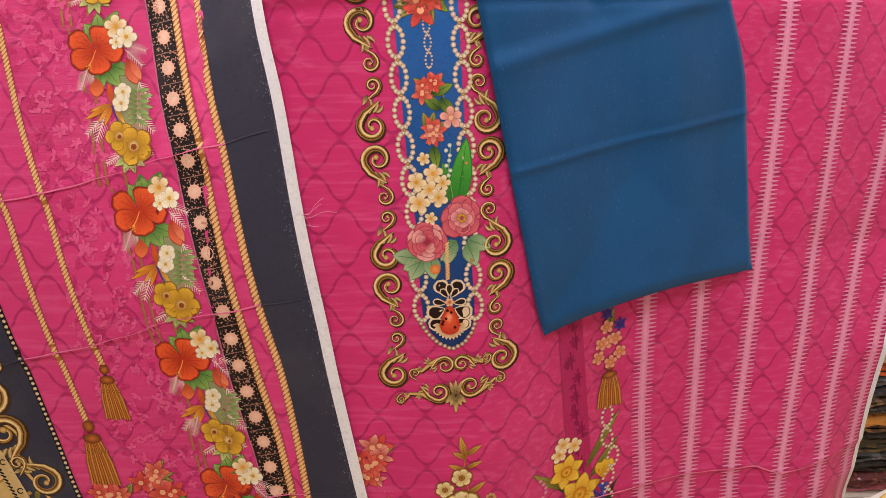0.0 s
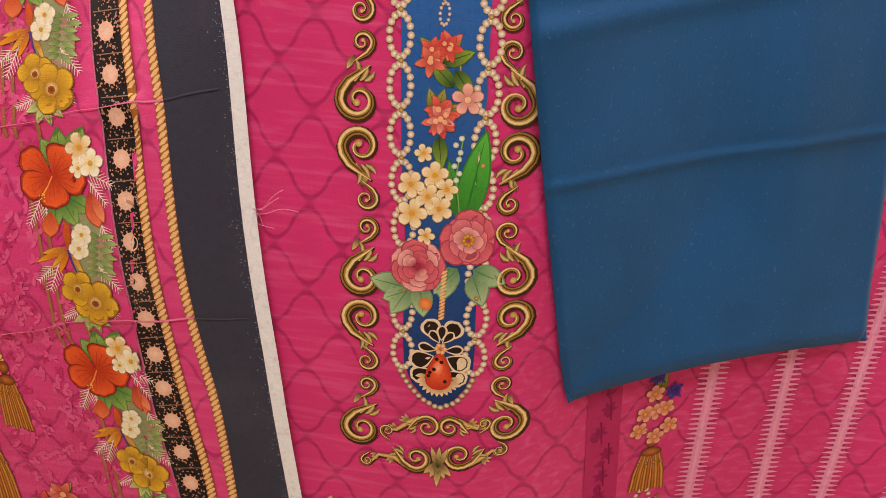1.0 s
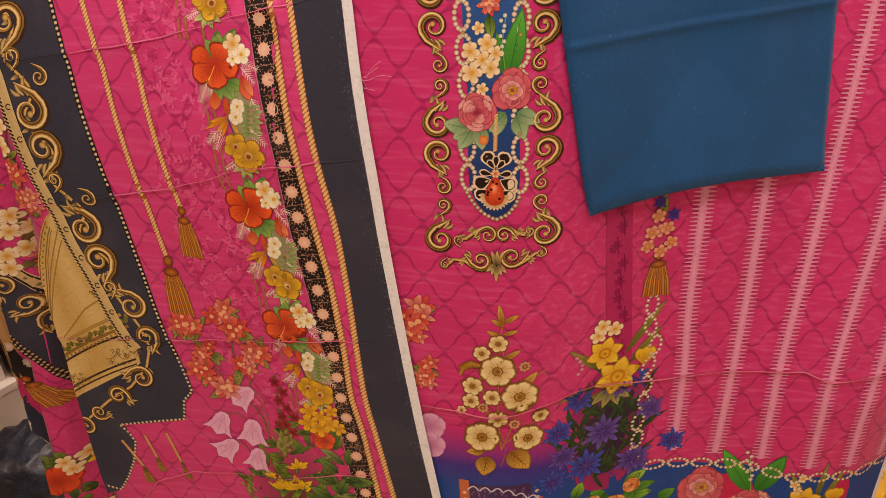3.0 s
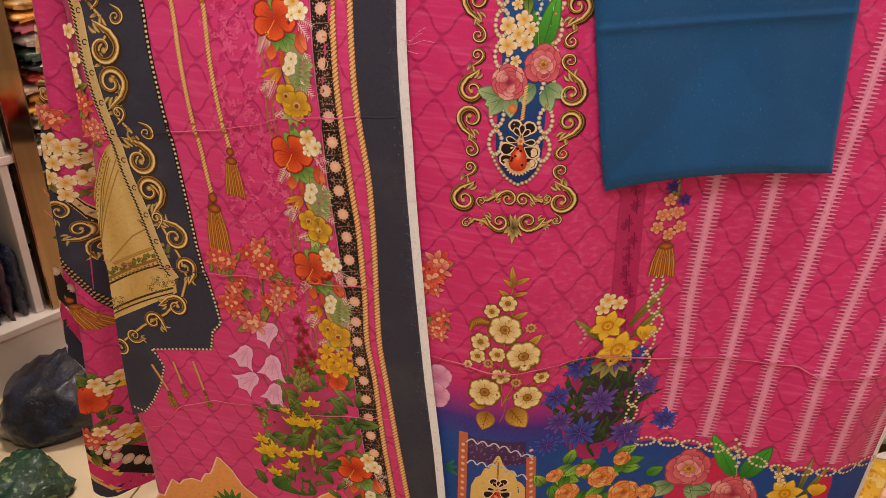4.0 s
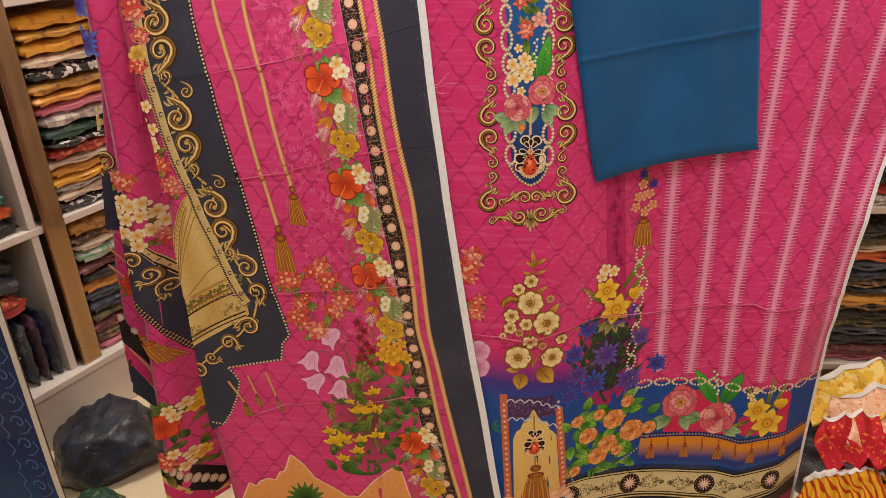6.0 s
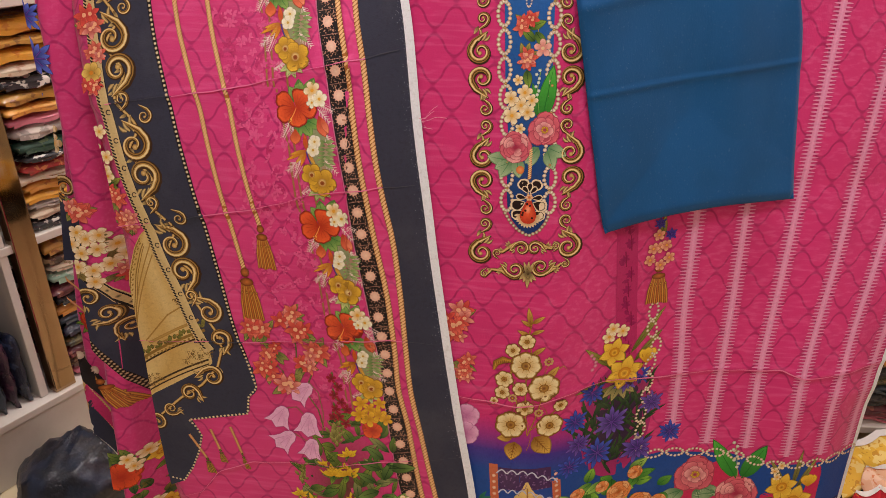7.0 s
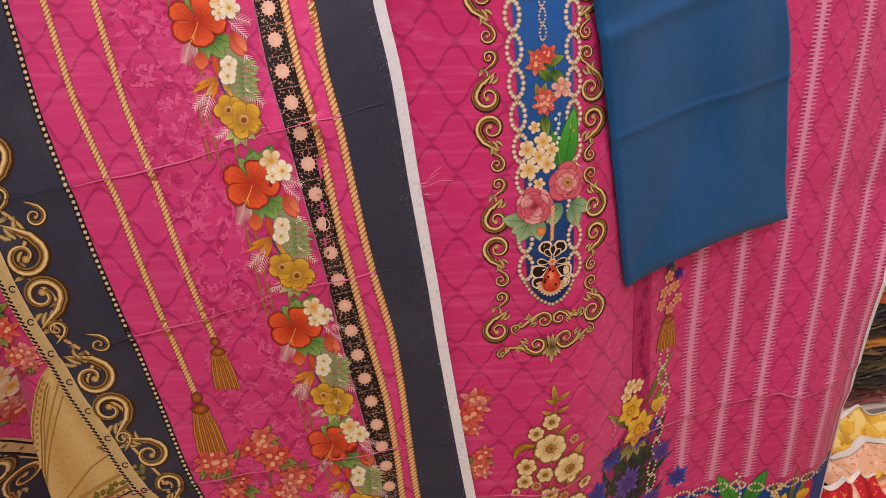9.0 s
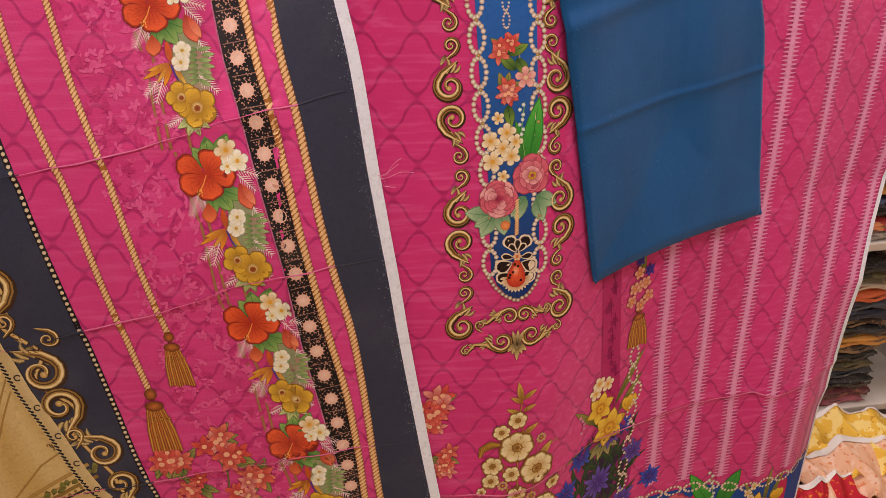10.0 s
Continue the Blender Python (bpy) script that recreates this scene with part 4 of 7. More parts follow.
    def bells(p):
        for x, z, r, a in ((-0.351, 0.618, 0.026, 3.9), (-0.4, 0.554, 0.026, 4.3), (-0.341, 0.543, 0.028, 4.6), (-0.392, 0.499, 0.026, 3.9), (-0.337, 0.484, 0.025, 4.5)):
            ca, sa = math.cos(a), math.sin(a)
            shape = ((-0.95, 0.0), (-0.9, 0.28), (-0.5, 0.55), (0.0, 0.62), (0.45, 0.8), (0.9, 1.12), (0.75, 0.55), (1.15, 0.02), (0.75, -0.5), (0.9, -1.1), (0.45, -0.8), (0.0, -0.62), (-0.5, -0.55), (-0.9, -0.28))
            pts = [(x + r * (u * ca - w * sa), z + r * (u * sa + w * ca)) for u, w in shape]
            p.fan(x, z, [(x + 1.05 * (q[0] - x), z + 1.05 * (q[1] - z)) for q in pts], srgb("b85c98"), srgb("b85c98"), 2)
            p.fan(x - 0.2 * r * ca, z - 0.2 * r * sa, pts, srgb("e2a0cc"), srgb("f0bade"), 2.4)
            for w in (-0.55, 0.0, 0.55):
                p.ribbon([(x - 0.8 * r * ca, z - 0.8 * r * sa), (x + r * (0.7 * ca - w * sa), z + r * (0.7 * sa + w * ca))], [0.0008, 0.0016], srgb("cf86b6"), srgb("e2a4ce"), 2.7)
            p.cut("bellflower", "printed pale pink bellflower")
        for pts in (((-0.336, 0.64), (-0.318, 0.62), (-0.309, 0.572), (-0.312, 0.526)), ((-0.385, 0.575), (-0.365, 0.58), (-0.352, 0.565)), ((-0.372, 0.516), (-0.36, 0.508), (-0.345, 0.5))):
            p.ribbon(list(pts), 0.002, srgb("a87a5a"), srgb("7a6a3c"), 1.2)
    add("flower_stem", "thin printed flower stem", bells)

    def garden(p):
        rnd = random.Random(11)
        p.disc(-0.27, 0.40, 0.085, srgb("5c3c2c"), 0.2, srgb("c83c78"), 22, 0.15)
        p.disc(-0.295, 0.268, 0.05, srgb("4a7a2c"), 0.3, srgb("3a5a24"), 16, 0.025)
        for x, z in ((-0.285, 0.537), (-0.281, 0.511), (-0.29, 0.52), (-0.359, 0.424), (-0.362, 0.4), (-0.352, 0.41), (-0.276, 0.53)):
            for i in range(7):
                petal(p, x + 0.006 * math.sin(2.2 * i), z + 0.004 * i - 0.012, 1.57 + 0.8 * math.sin(1.7 * i), 0.016, 0.006, srgb("5a5a1c"), srgb("b0a85a"), 1.9, 1.0)
        for i in range(70):
            x, z = rnd.uniform(-0.37, -0.15), rnd.uniform(0.25, 0.56)
            if x < -0.30 and z > 0.47:
                continue
            leaf(p, x, z, rnd.uniform(0.2, 3.4), rnd.uniform(0.03, 0.065), rnd.uniform(0.008, 0.02), rnd.uniform(0.4, 1.6), rnd.choice((srgb("8a9a3c"), srgb("6a8a34"), srgb("a8a868"))), rnd.choice((GREEN_D, srgb("3a4a1c"))))
        p.cut("foliage", "printed green foliage")
        for x, z, r in ((-0.262, 0.438, 0.034), (-0.29, 0.434, 0.032), (-0.258, 0.487, 0.022), (-0.367, 0.365, 0.02), (-0.335, 0.349, 0.03), (-0.357, 0.338, 0.028), (-0.292, 0.351, 0.022), (-0.253, 0.367, 0.024), (-0.336, 0.294, 0.02), (-0.301, 0.318, 0.022), (-0.312, 0.454, 0.014)):
            for i in range(6):
                a = 0.2 + i * 0.55 + 0.15 * math.sin(i + 40 * x)
                petal(p, x, z - r * 0.3, a, r * (0.75 + 0.3 * (i % 2)), r * 0.34, srgb("c89414"), srgb("f4d428"), 2.4 + 0.3 * (i % 3), 0.9)
            leaf(p, x, z - r * 0.3, 4.4, r * 0.7, r * 0.3, 2)
            p.cut("yellow_flower", "printed yellow meadow flower")
        for x, z, r in ((-0.229, 0.61, 0.017), (-0.232, 0.584, 0.018), (-0.214, 0.574, 0.019), (-0.194, 0.586, 0.017), (-0.192, 0.612, 0.013), (-0.18, 0.577, 0.014), (-0.212, 0.598, 0.014)):
            flower(p, x, z, r, 5, srgb("c88a14"), srgb("f4c22c"), 3, 30 * x, 0.6)
        flower(p, -0.208, 0.549, 0.021, 5, RED_D, srgb("f0642a"), 2.6, 0.3, 0.9)
        for x, z in ((-0.29, 0.656), (-0.276, 0.639), (-0.285, 0.619), (-0.27, 0.606), (-0.282, 0.588), (-0.258, 0.592), (-0.288, 0.568), (-0.261, 0.559), (-0.274, 0.572)):
            coral = srgb("b8283c")
            flower(p, x, z, 0.011, 5, srgb("6a1424"), coral, 2, 60 * z, 0.6)
            leaf(p, x, z, 60 * x, 0.016, 0.005, 1.6, srgb("7a8a3c"), GREEN_D)
        for x, z, a, q in ((-0.185, 0.48, 2.5, 0.045), (-0.19, 0.455, 2.9, 0.05), (-0.175, 0.46, 0.15, 0.055), (-0.18, 0.47, -0.2, 0.05), (-0.2, 0.42, 2.7, 0.045), (-0.195, 0.40, 3.6, 0.05), (-0.19, 0.385, 0.3, 0.03), (-0.195, 0.365, 3.9, 0.045), (-0.2, 0.345, 3.5, 0.04), (-0.185, 0.43, 1.2, 0.05)):
            leaf(p, x, z, a, q, q * 0.4, 3, srgb("7a9a48"), srgb("24401c"))
    add("meadow_bouquet", "printed yellow meadow flowers and leaves", garden)

    def ground(p):
        top = [(-0.66, 0.02), (-0.64, 0.05), (-0.622, 0.13), (-0.61, 0.15), (-0.6, 0.145), (-0.577, 0.2), (-0.56, 0.19), (-0.55, 0.205), (-0.53, 0.215), (-0.509, 0.212), (-0.5, 0.235), (-0.485, 0.24), (-0.469, 0.29), (-0.44, 0.265), (-0.413, 0.226), (-0.392, 0.213), (-0.36, 0.20), (-0.335, 0.178), (-0.305, 0.178), (-0.27, 0.225), (-0.235, 0.262), (-0.205, 0.285), (-0.19, 0.24), (-0.14, 0.05)]
        cols = steps(-0.655, -0.15, 90)
        rows = []
        for t in steps(0, 1, 10):
            rows.append([p.vert(x, 0.035 + (max(line(top, x), 0.036) - 0.035) * t, 0.4, mixc(srgb("c8964a"), srgb("eaa05e"), 0.3 + 0.7 * t)) for x in cols])
        for a, b in zip(rows, rows[1:]):
            for i in range(len(cols) - 1):
                p.f.append((a[i], a[i + 1], b[i + 1], b[i]))
        p.ribbon([(x, line(top, x)) for x in cols], 0.004, srgb("f4ddc4"), srgb("e8a88c"), 0.8)
        for x, z, n, q in ((-0.437, 0.17, 9, 0.05), (-0.232, 0.135, 9, 0.05), (-0.336, 0.085, 8, 0.045), (-0.41, 0.12, 6, 0.03)):
            for i in range(n):
                leaf(p, x, z - 0.01, 0.1 + 3.0 * i / (n - 1), q, q * 0.24, 1.2 + 0.2 * (i % 3), srgb("5a8a34"), srgb("1c3a14"))
        rnd = random.Random(3)
        for i in range(170):
            x = rnd.uniform(-0.45, -0.16)
            z = 0.05 + rnd.uniform(0, 0.07) + 0.02 * math.sin(20 * x)
            leaf(p, x, z, rnd.uniform(0.2, 2.9), 0.016, 0.009, 0.9 + rnd.random(), rnd.choice((srgb("86a84a"), srgb("5a8a34"), srgb("a8b86a"))), GREEN_D, False)
        p.disc(-0.43, 0.10, 0.045, srgb("b8933c"), 0.8, srgb("9a7a34"), 14, 0.03)
    add("peach_hillside", "printed peach hillside with tufts of grass", ground)

    def little_cords(p):
        for (a, b), t in ((((-0.60, 0.488), (-0.565, 0.43)), (0.035, 0.018)), (((-0.553, 0.505), (-0.535, 0.455)), (0.03, 0.014)), (((-0.51, 0.515), (-0.488, 0.45)), (0.04, 0.01))):
            p.ribbon([a, b], 0.006, srgb("d9a86a"), srgb("b87a4a"), 1)
            tassel(p, b[0], b[1], t[0], t[1], 0.25, 1.6, srgb("7a7a34"), srgb("5a3a1c"))
    add("short_tassels", "short printed cords with green tassels", little_cords)

    # what shows on the folds behind
    def inner_print(p):
        dk = lambda z: -0.90
        for x, z in ((-0.832, 0.95), (-0.815, 0.93), (-0.805, 0.96), (-0.79, 0.935), (-0.775, 0.90), (-0.80, 0.89), (-0.825, 0.90), (-0.765, 0.94), (-0.80, 0.865), (-0.818, 0.975), (-0.785, 0.965), (-0.755, 0.915)):
            plumeria(p, x - 0.008, z - 0.075, 0.0165, 2, x * 77)
            p.cut("plumeria", "printed cream plumeria")
        for i in range(14):
            leaf(p, -0.808 + 0.035 * math.sin(2.3 * i), 0.84 + 0.045 * math.cos(1.7 * i), 1.1 * i, 0.03, 0.011, 1.2, srgb("9a8a4a"), srgb("5a4a24"))
        coral_bunch(p, -0.823, 0.945, 0.026, 71)
        coral_bunch(p, -0.757, 0.80, 0.024, 72)
        top = [(-0.88, 0.84), (-0.84, 0.8075), (-0.8066, 0.771), (-0.779, 0.733), (-0.756, 0.694), (-0.64, 0.52)]
        bot = [(-0.88, 0.70), (-0.834, 0.649), (-0.81, 0.608), (-0.778, 0.55), (-0.75, 0.493), (-0.64, 0.30)]
        for w, dz, c, up in ((0.02, 0.014, srgb("d2b67c"), 0.6), (0.0035, 0.002, BLACK, 0.9), (0.0025, 0.026, BLACK, 0.9)):
            p.ribbon([(x, line(top, x) + dz) for x in steps(-0.87, -0.70, 14)], w, c, c, up)
        for k in range(11):
            x = -0.845 + 0.013 * k
            p.disc(x, line(top, x) + 0.014, 0.0045, BLACK, 1.2, srgb("d2b67c"), 7)
        cols = steps(-0.872, -0.64, 26)
        rows = [[p.vert(x, line(bot, x) + (line(top, x) - line(bot, x)) * t, 0.2, CHAR) for x in cols] for t in steps(0, 1, 8)]
        for a, b in zip(rows, rows[1:]):
            for i in range(len(cols) - 1):
                p.f.append((a[i], a[i + 1], b[i + 1], b[i]))
        p.ribbon([(x, line(bot, x)) for x in cols], 0.012, BLACK, BLACK, 0.6)
        pearl_row(p, [(x, line(bot, x) + 0.006) for x in cols], 0.0085, 0.0028, 1, srgb("d9c49c"))
        pearl_row(p, [(x, line(bot, x) - 0.006) for x in cols], 0.0085, 0.0028, 1, srgb("d9c49c"))
        for x, z, r, mx, mz in ((-0.825, 0.755, 0.02, 1, 1), (-0.797, 0.715, 0.02, -1, 1), (-0.77, 0.675, 0.018, 1, 1)):
            scroll(p, x, z, r, mx, mz, -0.6, 1)
            p.cut("gold_scroll", "printed gold acanthus scroll")
        cornflower(p, -0.853, 1.24, 0.036)
        cornflower(p, -0.858, 1.315, 0.03)
        cornflower(p, -0.868, 1.16, 0.024)
        p.ribbon([(-0.87, 0.62), (-0.85, 0.577), (-0.827, 0.554)], 0.009, srgb("d8a04a"), srgb("a86a2c"), 1)
        tassel(p, -0.826, 0.556, 0.075, 0.045, 0.6)
        for x, z, r, n in ((-0.814, 0.303, 0.036, 5),):
            flower(p, x, z, r, n, RED_D, srgb("ee5c28"), 2, 0.4, 0.9, edge=srgb("b2401c"))
        rnd = random.Random(21)
        for i in range(46):
            leaf(p, rnd.uniform(-0.84, -0.70), rnd.uniform(0.14, 0.36), rnd.uniform(0, 6.2), rnd.uniform(0.02, 0.05), 0.014, rnd.uniform(0.5, 1.5), rnd.choice((srgb("8a9a3c"), srgb("a8863c"), srgb("6a7a4a"))), GREEN_D)
        for x, z in ((-0.80, 0.345), (-0.79, 0.325), (-0.77, 0.35), (-0.755, 0.33), (-0.74, 0.36), (-0.735, 0.335), (-0.77, 0.20), (-0.755, 0.185), (-0.80, 0.215), (-0.78, 0.17)):
            plumeria(p, x, z, 0.016, 2.4, x * 60) if x < -0.765 else daffodil(p, x, z, 0.02, 2.4)
        coral_bunch(p, -0.82, 0.20, 0.03, 81)
        cornflower(p, -0.715, 0.225, 0.02)
        for dz, w, c in ((0.118, 0.06, BLACK), (0.075, 0.012, srgb("d8b06a")), (0.05, 0.04, srgb("cf3470")), (0.022, 0.012, srgb("d8b06a")), (0.0, 0.034, CHAR)):
            p.ribbon([(x, max(0.036, 0.076 + dz - 1.3 * (x + 0.83))) for x in steps(-0.842, -0.72, 16)], w * 0.85, c, c, 0.6 + dz)
        for i in range(9):
            x = -0.832 + i * 0.0125
            p.disc(x, 0.194 - 1.3 * (x + 0.83), 0.0075, srgb("e4d4bc"), 1.6, srgb("c8a890"), 9, 0.014)
    add("folded_print", "printed blossoms and borders on the inner fold", inner_print, inner_y, lambda z: smoothline(INNER, z) + 0.003)

    def rear_print(p):
        for dz, w, c in ((0.16, 0.045, BLACK), (0.115, 0.012, srgb("d8b06a")), (0.09, 0.04, srgb("cf3470")), (0.062, 0.012, srgb("d8b06a")), (0.03, 0.055, CHAR), (0.002, 0.014, srgb("e6ded2"))):
            p.ribbon([(x, 0.41 + dz - 0.15 * max(0, (x + 0.945) / 0.14) ** 0.6) for x in steps(-0.945, -0.81, 14)], w, c, c, 0.5 + (0.3 if w < 0.03 else 0))
        for i in range(4):
            x = -0.93 + i * 0.03
            p.disc(x, 0.60 - 0.16 * ((x + 0.945) / 0.14) ** 0.7, 0.011, srgb("e4d4bc"), 1.4, srgb("c8a890"), 9)
        p.field(lambda z: -0.945, lambda z: -0.81, steps(0.80, 0.94, 10), 5, CHAR, 0.3)
        scroll(p, -0.905, 0.965, 0.026, 1, 1, 0.2, 1)
        pearl_row(p, [(-0.945, 0.80), (-0.87, 0.785), (-0.81, 0.775)], 0.009, 0.003, 1, srgb("d9c49c"))
        for k in (0.0, 0.05):
            p.ribbon([(-0.945, 0.77 - k), (-0.88, 0.70 - k), (-0.82, 0.66 - k)], 0.005, srgb("e0b06a"), srgb("c86a5a"), 0.8)
        flower(p, -0.885, 0.655, 0.03, 5, RED_D, srgb("ee5c28"), 2, 0.4, 0.9)
        for i in range(8):
            leaf(p, -0.89, 0.65, 0.8 * i, 0.035, 0.014, 1)
        plumeria(p, -0.915, 1.06, 0.02, 2)
        plumeria(p, -0.92, 1.09, 0.018, 2)
    add("folded_print", "printed borders on the rear fold", rear_print, rear_y, lambda z: smoothline(REAR, z) + 0.003)
    return root


build_shawl()

# ---- the shirt length ----
SHIRT_EDGE = [(0.0, 0.838), (0.35, 0.835), (0.55, 0.838), (0.72, 0.85), (0.87, 0.868), (0.965, 0.888), (1.07, 0.922), (1.3, 0.985), (1.8, 1.1)]
STRIPES = [([(0.49, 0.403), (0.667, 0.399), (0.79, 0.3885), (0.985, 0.385), (1.8, 0.36)], 0.488), ([(0.478, 0.482), (0.633, 0.485), (0.8, 0.486), (1.0, 0.483), (1.8, 0.47)], 0.478),
           ([(0.465, 0.568), (0.685, 0.566), (0.85, 0.577), (1.05, 0.587), (1.8, 0.625)], 0.468), ([(0.43, 0.658), (0.64, 0.656), (0.755, 0.667), (0.9, 0.685), (1.1, 0.70), (1.8, 0.76)], 0.452),
           ([(0.43, 0.733), (0.58, 0.735), (0.74, 0.749), (0.9, 0.775), (1.09, 0.806), (1.8, 0.92)], 0.452), ([(0.43, 0.806), (0.65, 0.815), (0.87, 0.842), (1.07, 0.89), (1.8, 1.06)], 0.452)]


def build_shirt():
    root = thing("shirt_length", "pink printed lawn shirt length with a jewelled neck panel, hung", "fabric", at=(0.3, 1.2, 1.775))
    home = Vector((0.3, 1.2, 1.775))
    root.matrix_basis = CLOTH @ Matrix.Translation(home)
    root["home"] = home
    inv = Matrix.Translation(-home)

    def body(u, z):
        z = max(z, 0.03 + 0.006 * u)
        x = -0.24 + (smoothline(SHIRT_EDGE, z) + 0.24) * u
        return (x, shirt_y(x, z), z)
    part("cloth", sheet(body, steps(0, 1, 110), steps(0.03, 1.795, 330), 0.0006), pink, root).matrix_parent_inverse = inv

    def add(name, label, draw, shift=(0.0, 0.0)):
        p = Print(shirt_y, root, shift=shift)
        draw(p)
        p.cut(name, label)

    zs = steps(0.04, 1.79, 260)
    add("selvedge", "woven white selvedge edge", lambda p: p.field(lambda z: smoothline(SHIRT_EDGE, z) - 0.009, lambda z: smoothline(SHIRT_EDGE, z) + 0.002, zs, 2, srgb("eceef6"), 0.6))

    def stripes(p, run, end):
        c, h, z = srgb("eaa0c4"), srgb("e284ae"), 1.79
        x = lambda z: smoothline(run, z)
        p.ribbon([(x(q), q) for q in steps(1.79, end, 160)], 0.0125, c, h, 0.2)
        z = 1.79
        while z > end:
            for s in (-1, 1):
                p.ribbon([(x(z) + s * 0.004, z), (x(z) + s * 0.0112, z), (x(z) + s * 0.0182, z)], [0.0042, 0.0032, 0.0012], c, h, 0.4)
            z -= 0.0072
    for run, end in STRIPES:
        add("comb_stripe", "printed pale pink comb stripe", lambda p: stripes(p, run, end))

    # neck panel
    PL = [(0.985, 0.069), (0.995, 0.056), (1.01, 0.043), (1.03, 0.0345), (1.06, 0.0315), (1.08, 0.031), (1.166, 0.0272), (1.25, 0.018), (1.449, 0.004), (1.62, -0.006)]
    PR = [(0.985, 0.0765), (0.995, 0.089), (1.01, 0.099), (1.03, 0.1045), (1.06, 0.104), (1.08, 0.1025), (1.177, 0.0975), (1.25, 0.0945), (1.449, 0.086), (1.62, 0.08)]
    add("blue_neck_panel", "royal blue printed neck panel", lambda p: p.field(lambda z: line(PL, z), lambda z: line(PR, z), steps(0.985, 1.62, 130), 8, lambda u, z: mixc(BLUE_D, srgb("2a6cc0"), min(1, max(0, (z - 1.0) / 0.5))), 0))

    def links(p):
        for k in range(14):
            z = 1.045 + k * 0.0437
            for t, s in ((PL, -1), (PR, 1)):
                pearl_link(p, line(t, z) + 0.004 * (-s) * -0.2, z, 0.0098, 0.0188, 0.05, 15, 0.0035)
                p.disc(line(t, z + 0.0218), z + 0.0218, 0.0026, srgb("e0b86a"), 2.6, srgb("8a6a3c"), 7)
        pearl_row(p, [(0.031, 1.022), (0.040, 1.007), (0.054, 0.993), (0.073, 0.983), (0.090, 0.992), (0.1, 1.006), (0.106, 1.022)], 0.0068, 0.0034, 2)
        for k in range(7):
            pearl_link(p, 0.0485 - 0.0012 * k, 1.372 + k * 0.0215, 0.0042, 0.0095, 0.0, 12, 0.0016, 2, srgb("dfe4ea"))
    add("pearl_links", "printed chain links of pearls", links)

    def frame_scrolls(p):
        L = [(0.946, -0.007), (1.08, -0.0105), (1.12, -0.0125), (1.25, -0.021), (1.285, -0.0245), (1.449, -0.038), (1.62, -0.052)]
        Rr = [(0.963, 0.1435), (1.02, 0.1405), (1.09, 0.137), (1.13, 0.1335), (1.255, 0.1235), (1.449, 0.108), (1.62, 0.095)]

        def hook(x, z, r, s, q, turn=0.0):
            scroll(p, x, z, r, s, q, turn, 1, False)
            petal(p, x + 0.6 * r * s, z - 1.2 * r * q, 1.57 * -q + 0.5 * s, 1.5 * r, 0.5 * r, GOLD_D, GOLD_L, 1.2, 0.9)
        for t, s, z0, gap in ((L, 1, 1.0985, 0.171), (Rr, -1, 1.111, 0.166)):
            for k in range(4):
                z = z0 + k * gap
                for q in (-1, 1):
                    scroll(p, line(t, z + 0.0215 * q), z + 0.0215 * q, 0.0178, s, -q, 0.04 * s, 1)
                    p.cut("gold_scroll", "printed gold acanthus scroll of the neck frame")
                hook(line(t, z - 0.0715) + 0.005 * s, z - 0.0705, 0.0098, -s, -1)
                hook(line(t, z - 0.1) + 0.005 * s, z - 0.0985, 0.0098, -s, 1)
                p.cut("gold_hook", "printed gold hooked leaves of the neck frame")
            scroll(p, t[0][1], t[0][0], 0.019, s, -1, -0.1 * s, 1)
            p.cut("gold_scroll", "printed gold acanthus scroll of the neck frame")
        # base: an upper pair arching over, a lower pair hanging under, each with small coils at its outer ends
        for cx, cz, r, mx, mz, ex, ez in ((0.0625, 0.9585, 0.0118, 1, 1, 0.0207, 0.9466), (0.0862, 0.9605, 0.0118, 1, -1, 0.1215, 0.966),
                                          (0.0535, 0.9175, 0.0150, -1, 1, 0.0, 0.905), (0.0985, 0.9255, 0.0150, -1, -1, 0.141, 0.9305)):
            scroll(p, cx, cz, r, mx, mz, -math.pi / 2, 1)
            up = 1 if mx > 0 else -1
            side = -1 if mz > 0 else 1
            run = [(cx + side * 0.7 * r, cz + up * 0.9 * r), (cx + side * 1.6 * r, cz + up * 0.25 * r), ((cx + side * 1.9 * r + ex) / 2, (cz + ez) / 2 - 0.003 * up), (ex - side * 0.004, ez + 0.002 * up)]
            p.ribbon([(x + 0.0007, z - 0.0009) for x, z in run], [0.006, 0.008, 0.006, 0.004], GOLD_D, GOLD_D, 0.9)
            p.ribbon(run, [0.004, 0.0055, 0.004, 0.0025], GOLD_L, GOLD, 1.4)
            for i, (x, z) in enumerate(run[1:]):
                for a in (0.5, 1.0, 1.5):
                    petal(p, x, z, (math.pi / 2 + side * -a) * 1.0 if up > 0 else -(math.pi / 2 + side * -a), 0.011 - 0.002 * i, 0.0038, GOLD_D, GOLD_L, 1.2 + 0.05 * i, 0.9)
            scroll(p, ex, ez, 0.0068, -side, up, 0.0, 1.3, False)
            p.cut("gold_scroll_base", "printed gold scroll under the neck panel")
        for a in (-2.35, -1.95, -1.57, -1.19, -0.8):
            petal(p, 0.0775, 0.914, a, 0.031 if abs(a + 1.57) < 0.1 else 0.021, 0.0075, GOLD_D, GOLD_L, 2, 0.8)
        for a in (1.25, 1.57, 1.89):
            petal(p, 0.0775, 0.908, a, 0.027, 0.006, GOLD_D, GOLD_L, 2.2, 0.8)
    add("gold_leaf", "printed gold acanthus leaf under the neck panel", frame_scrolls)

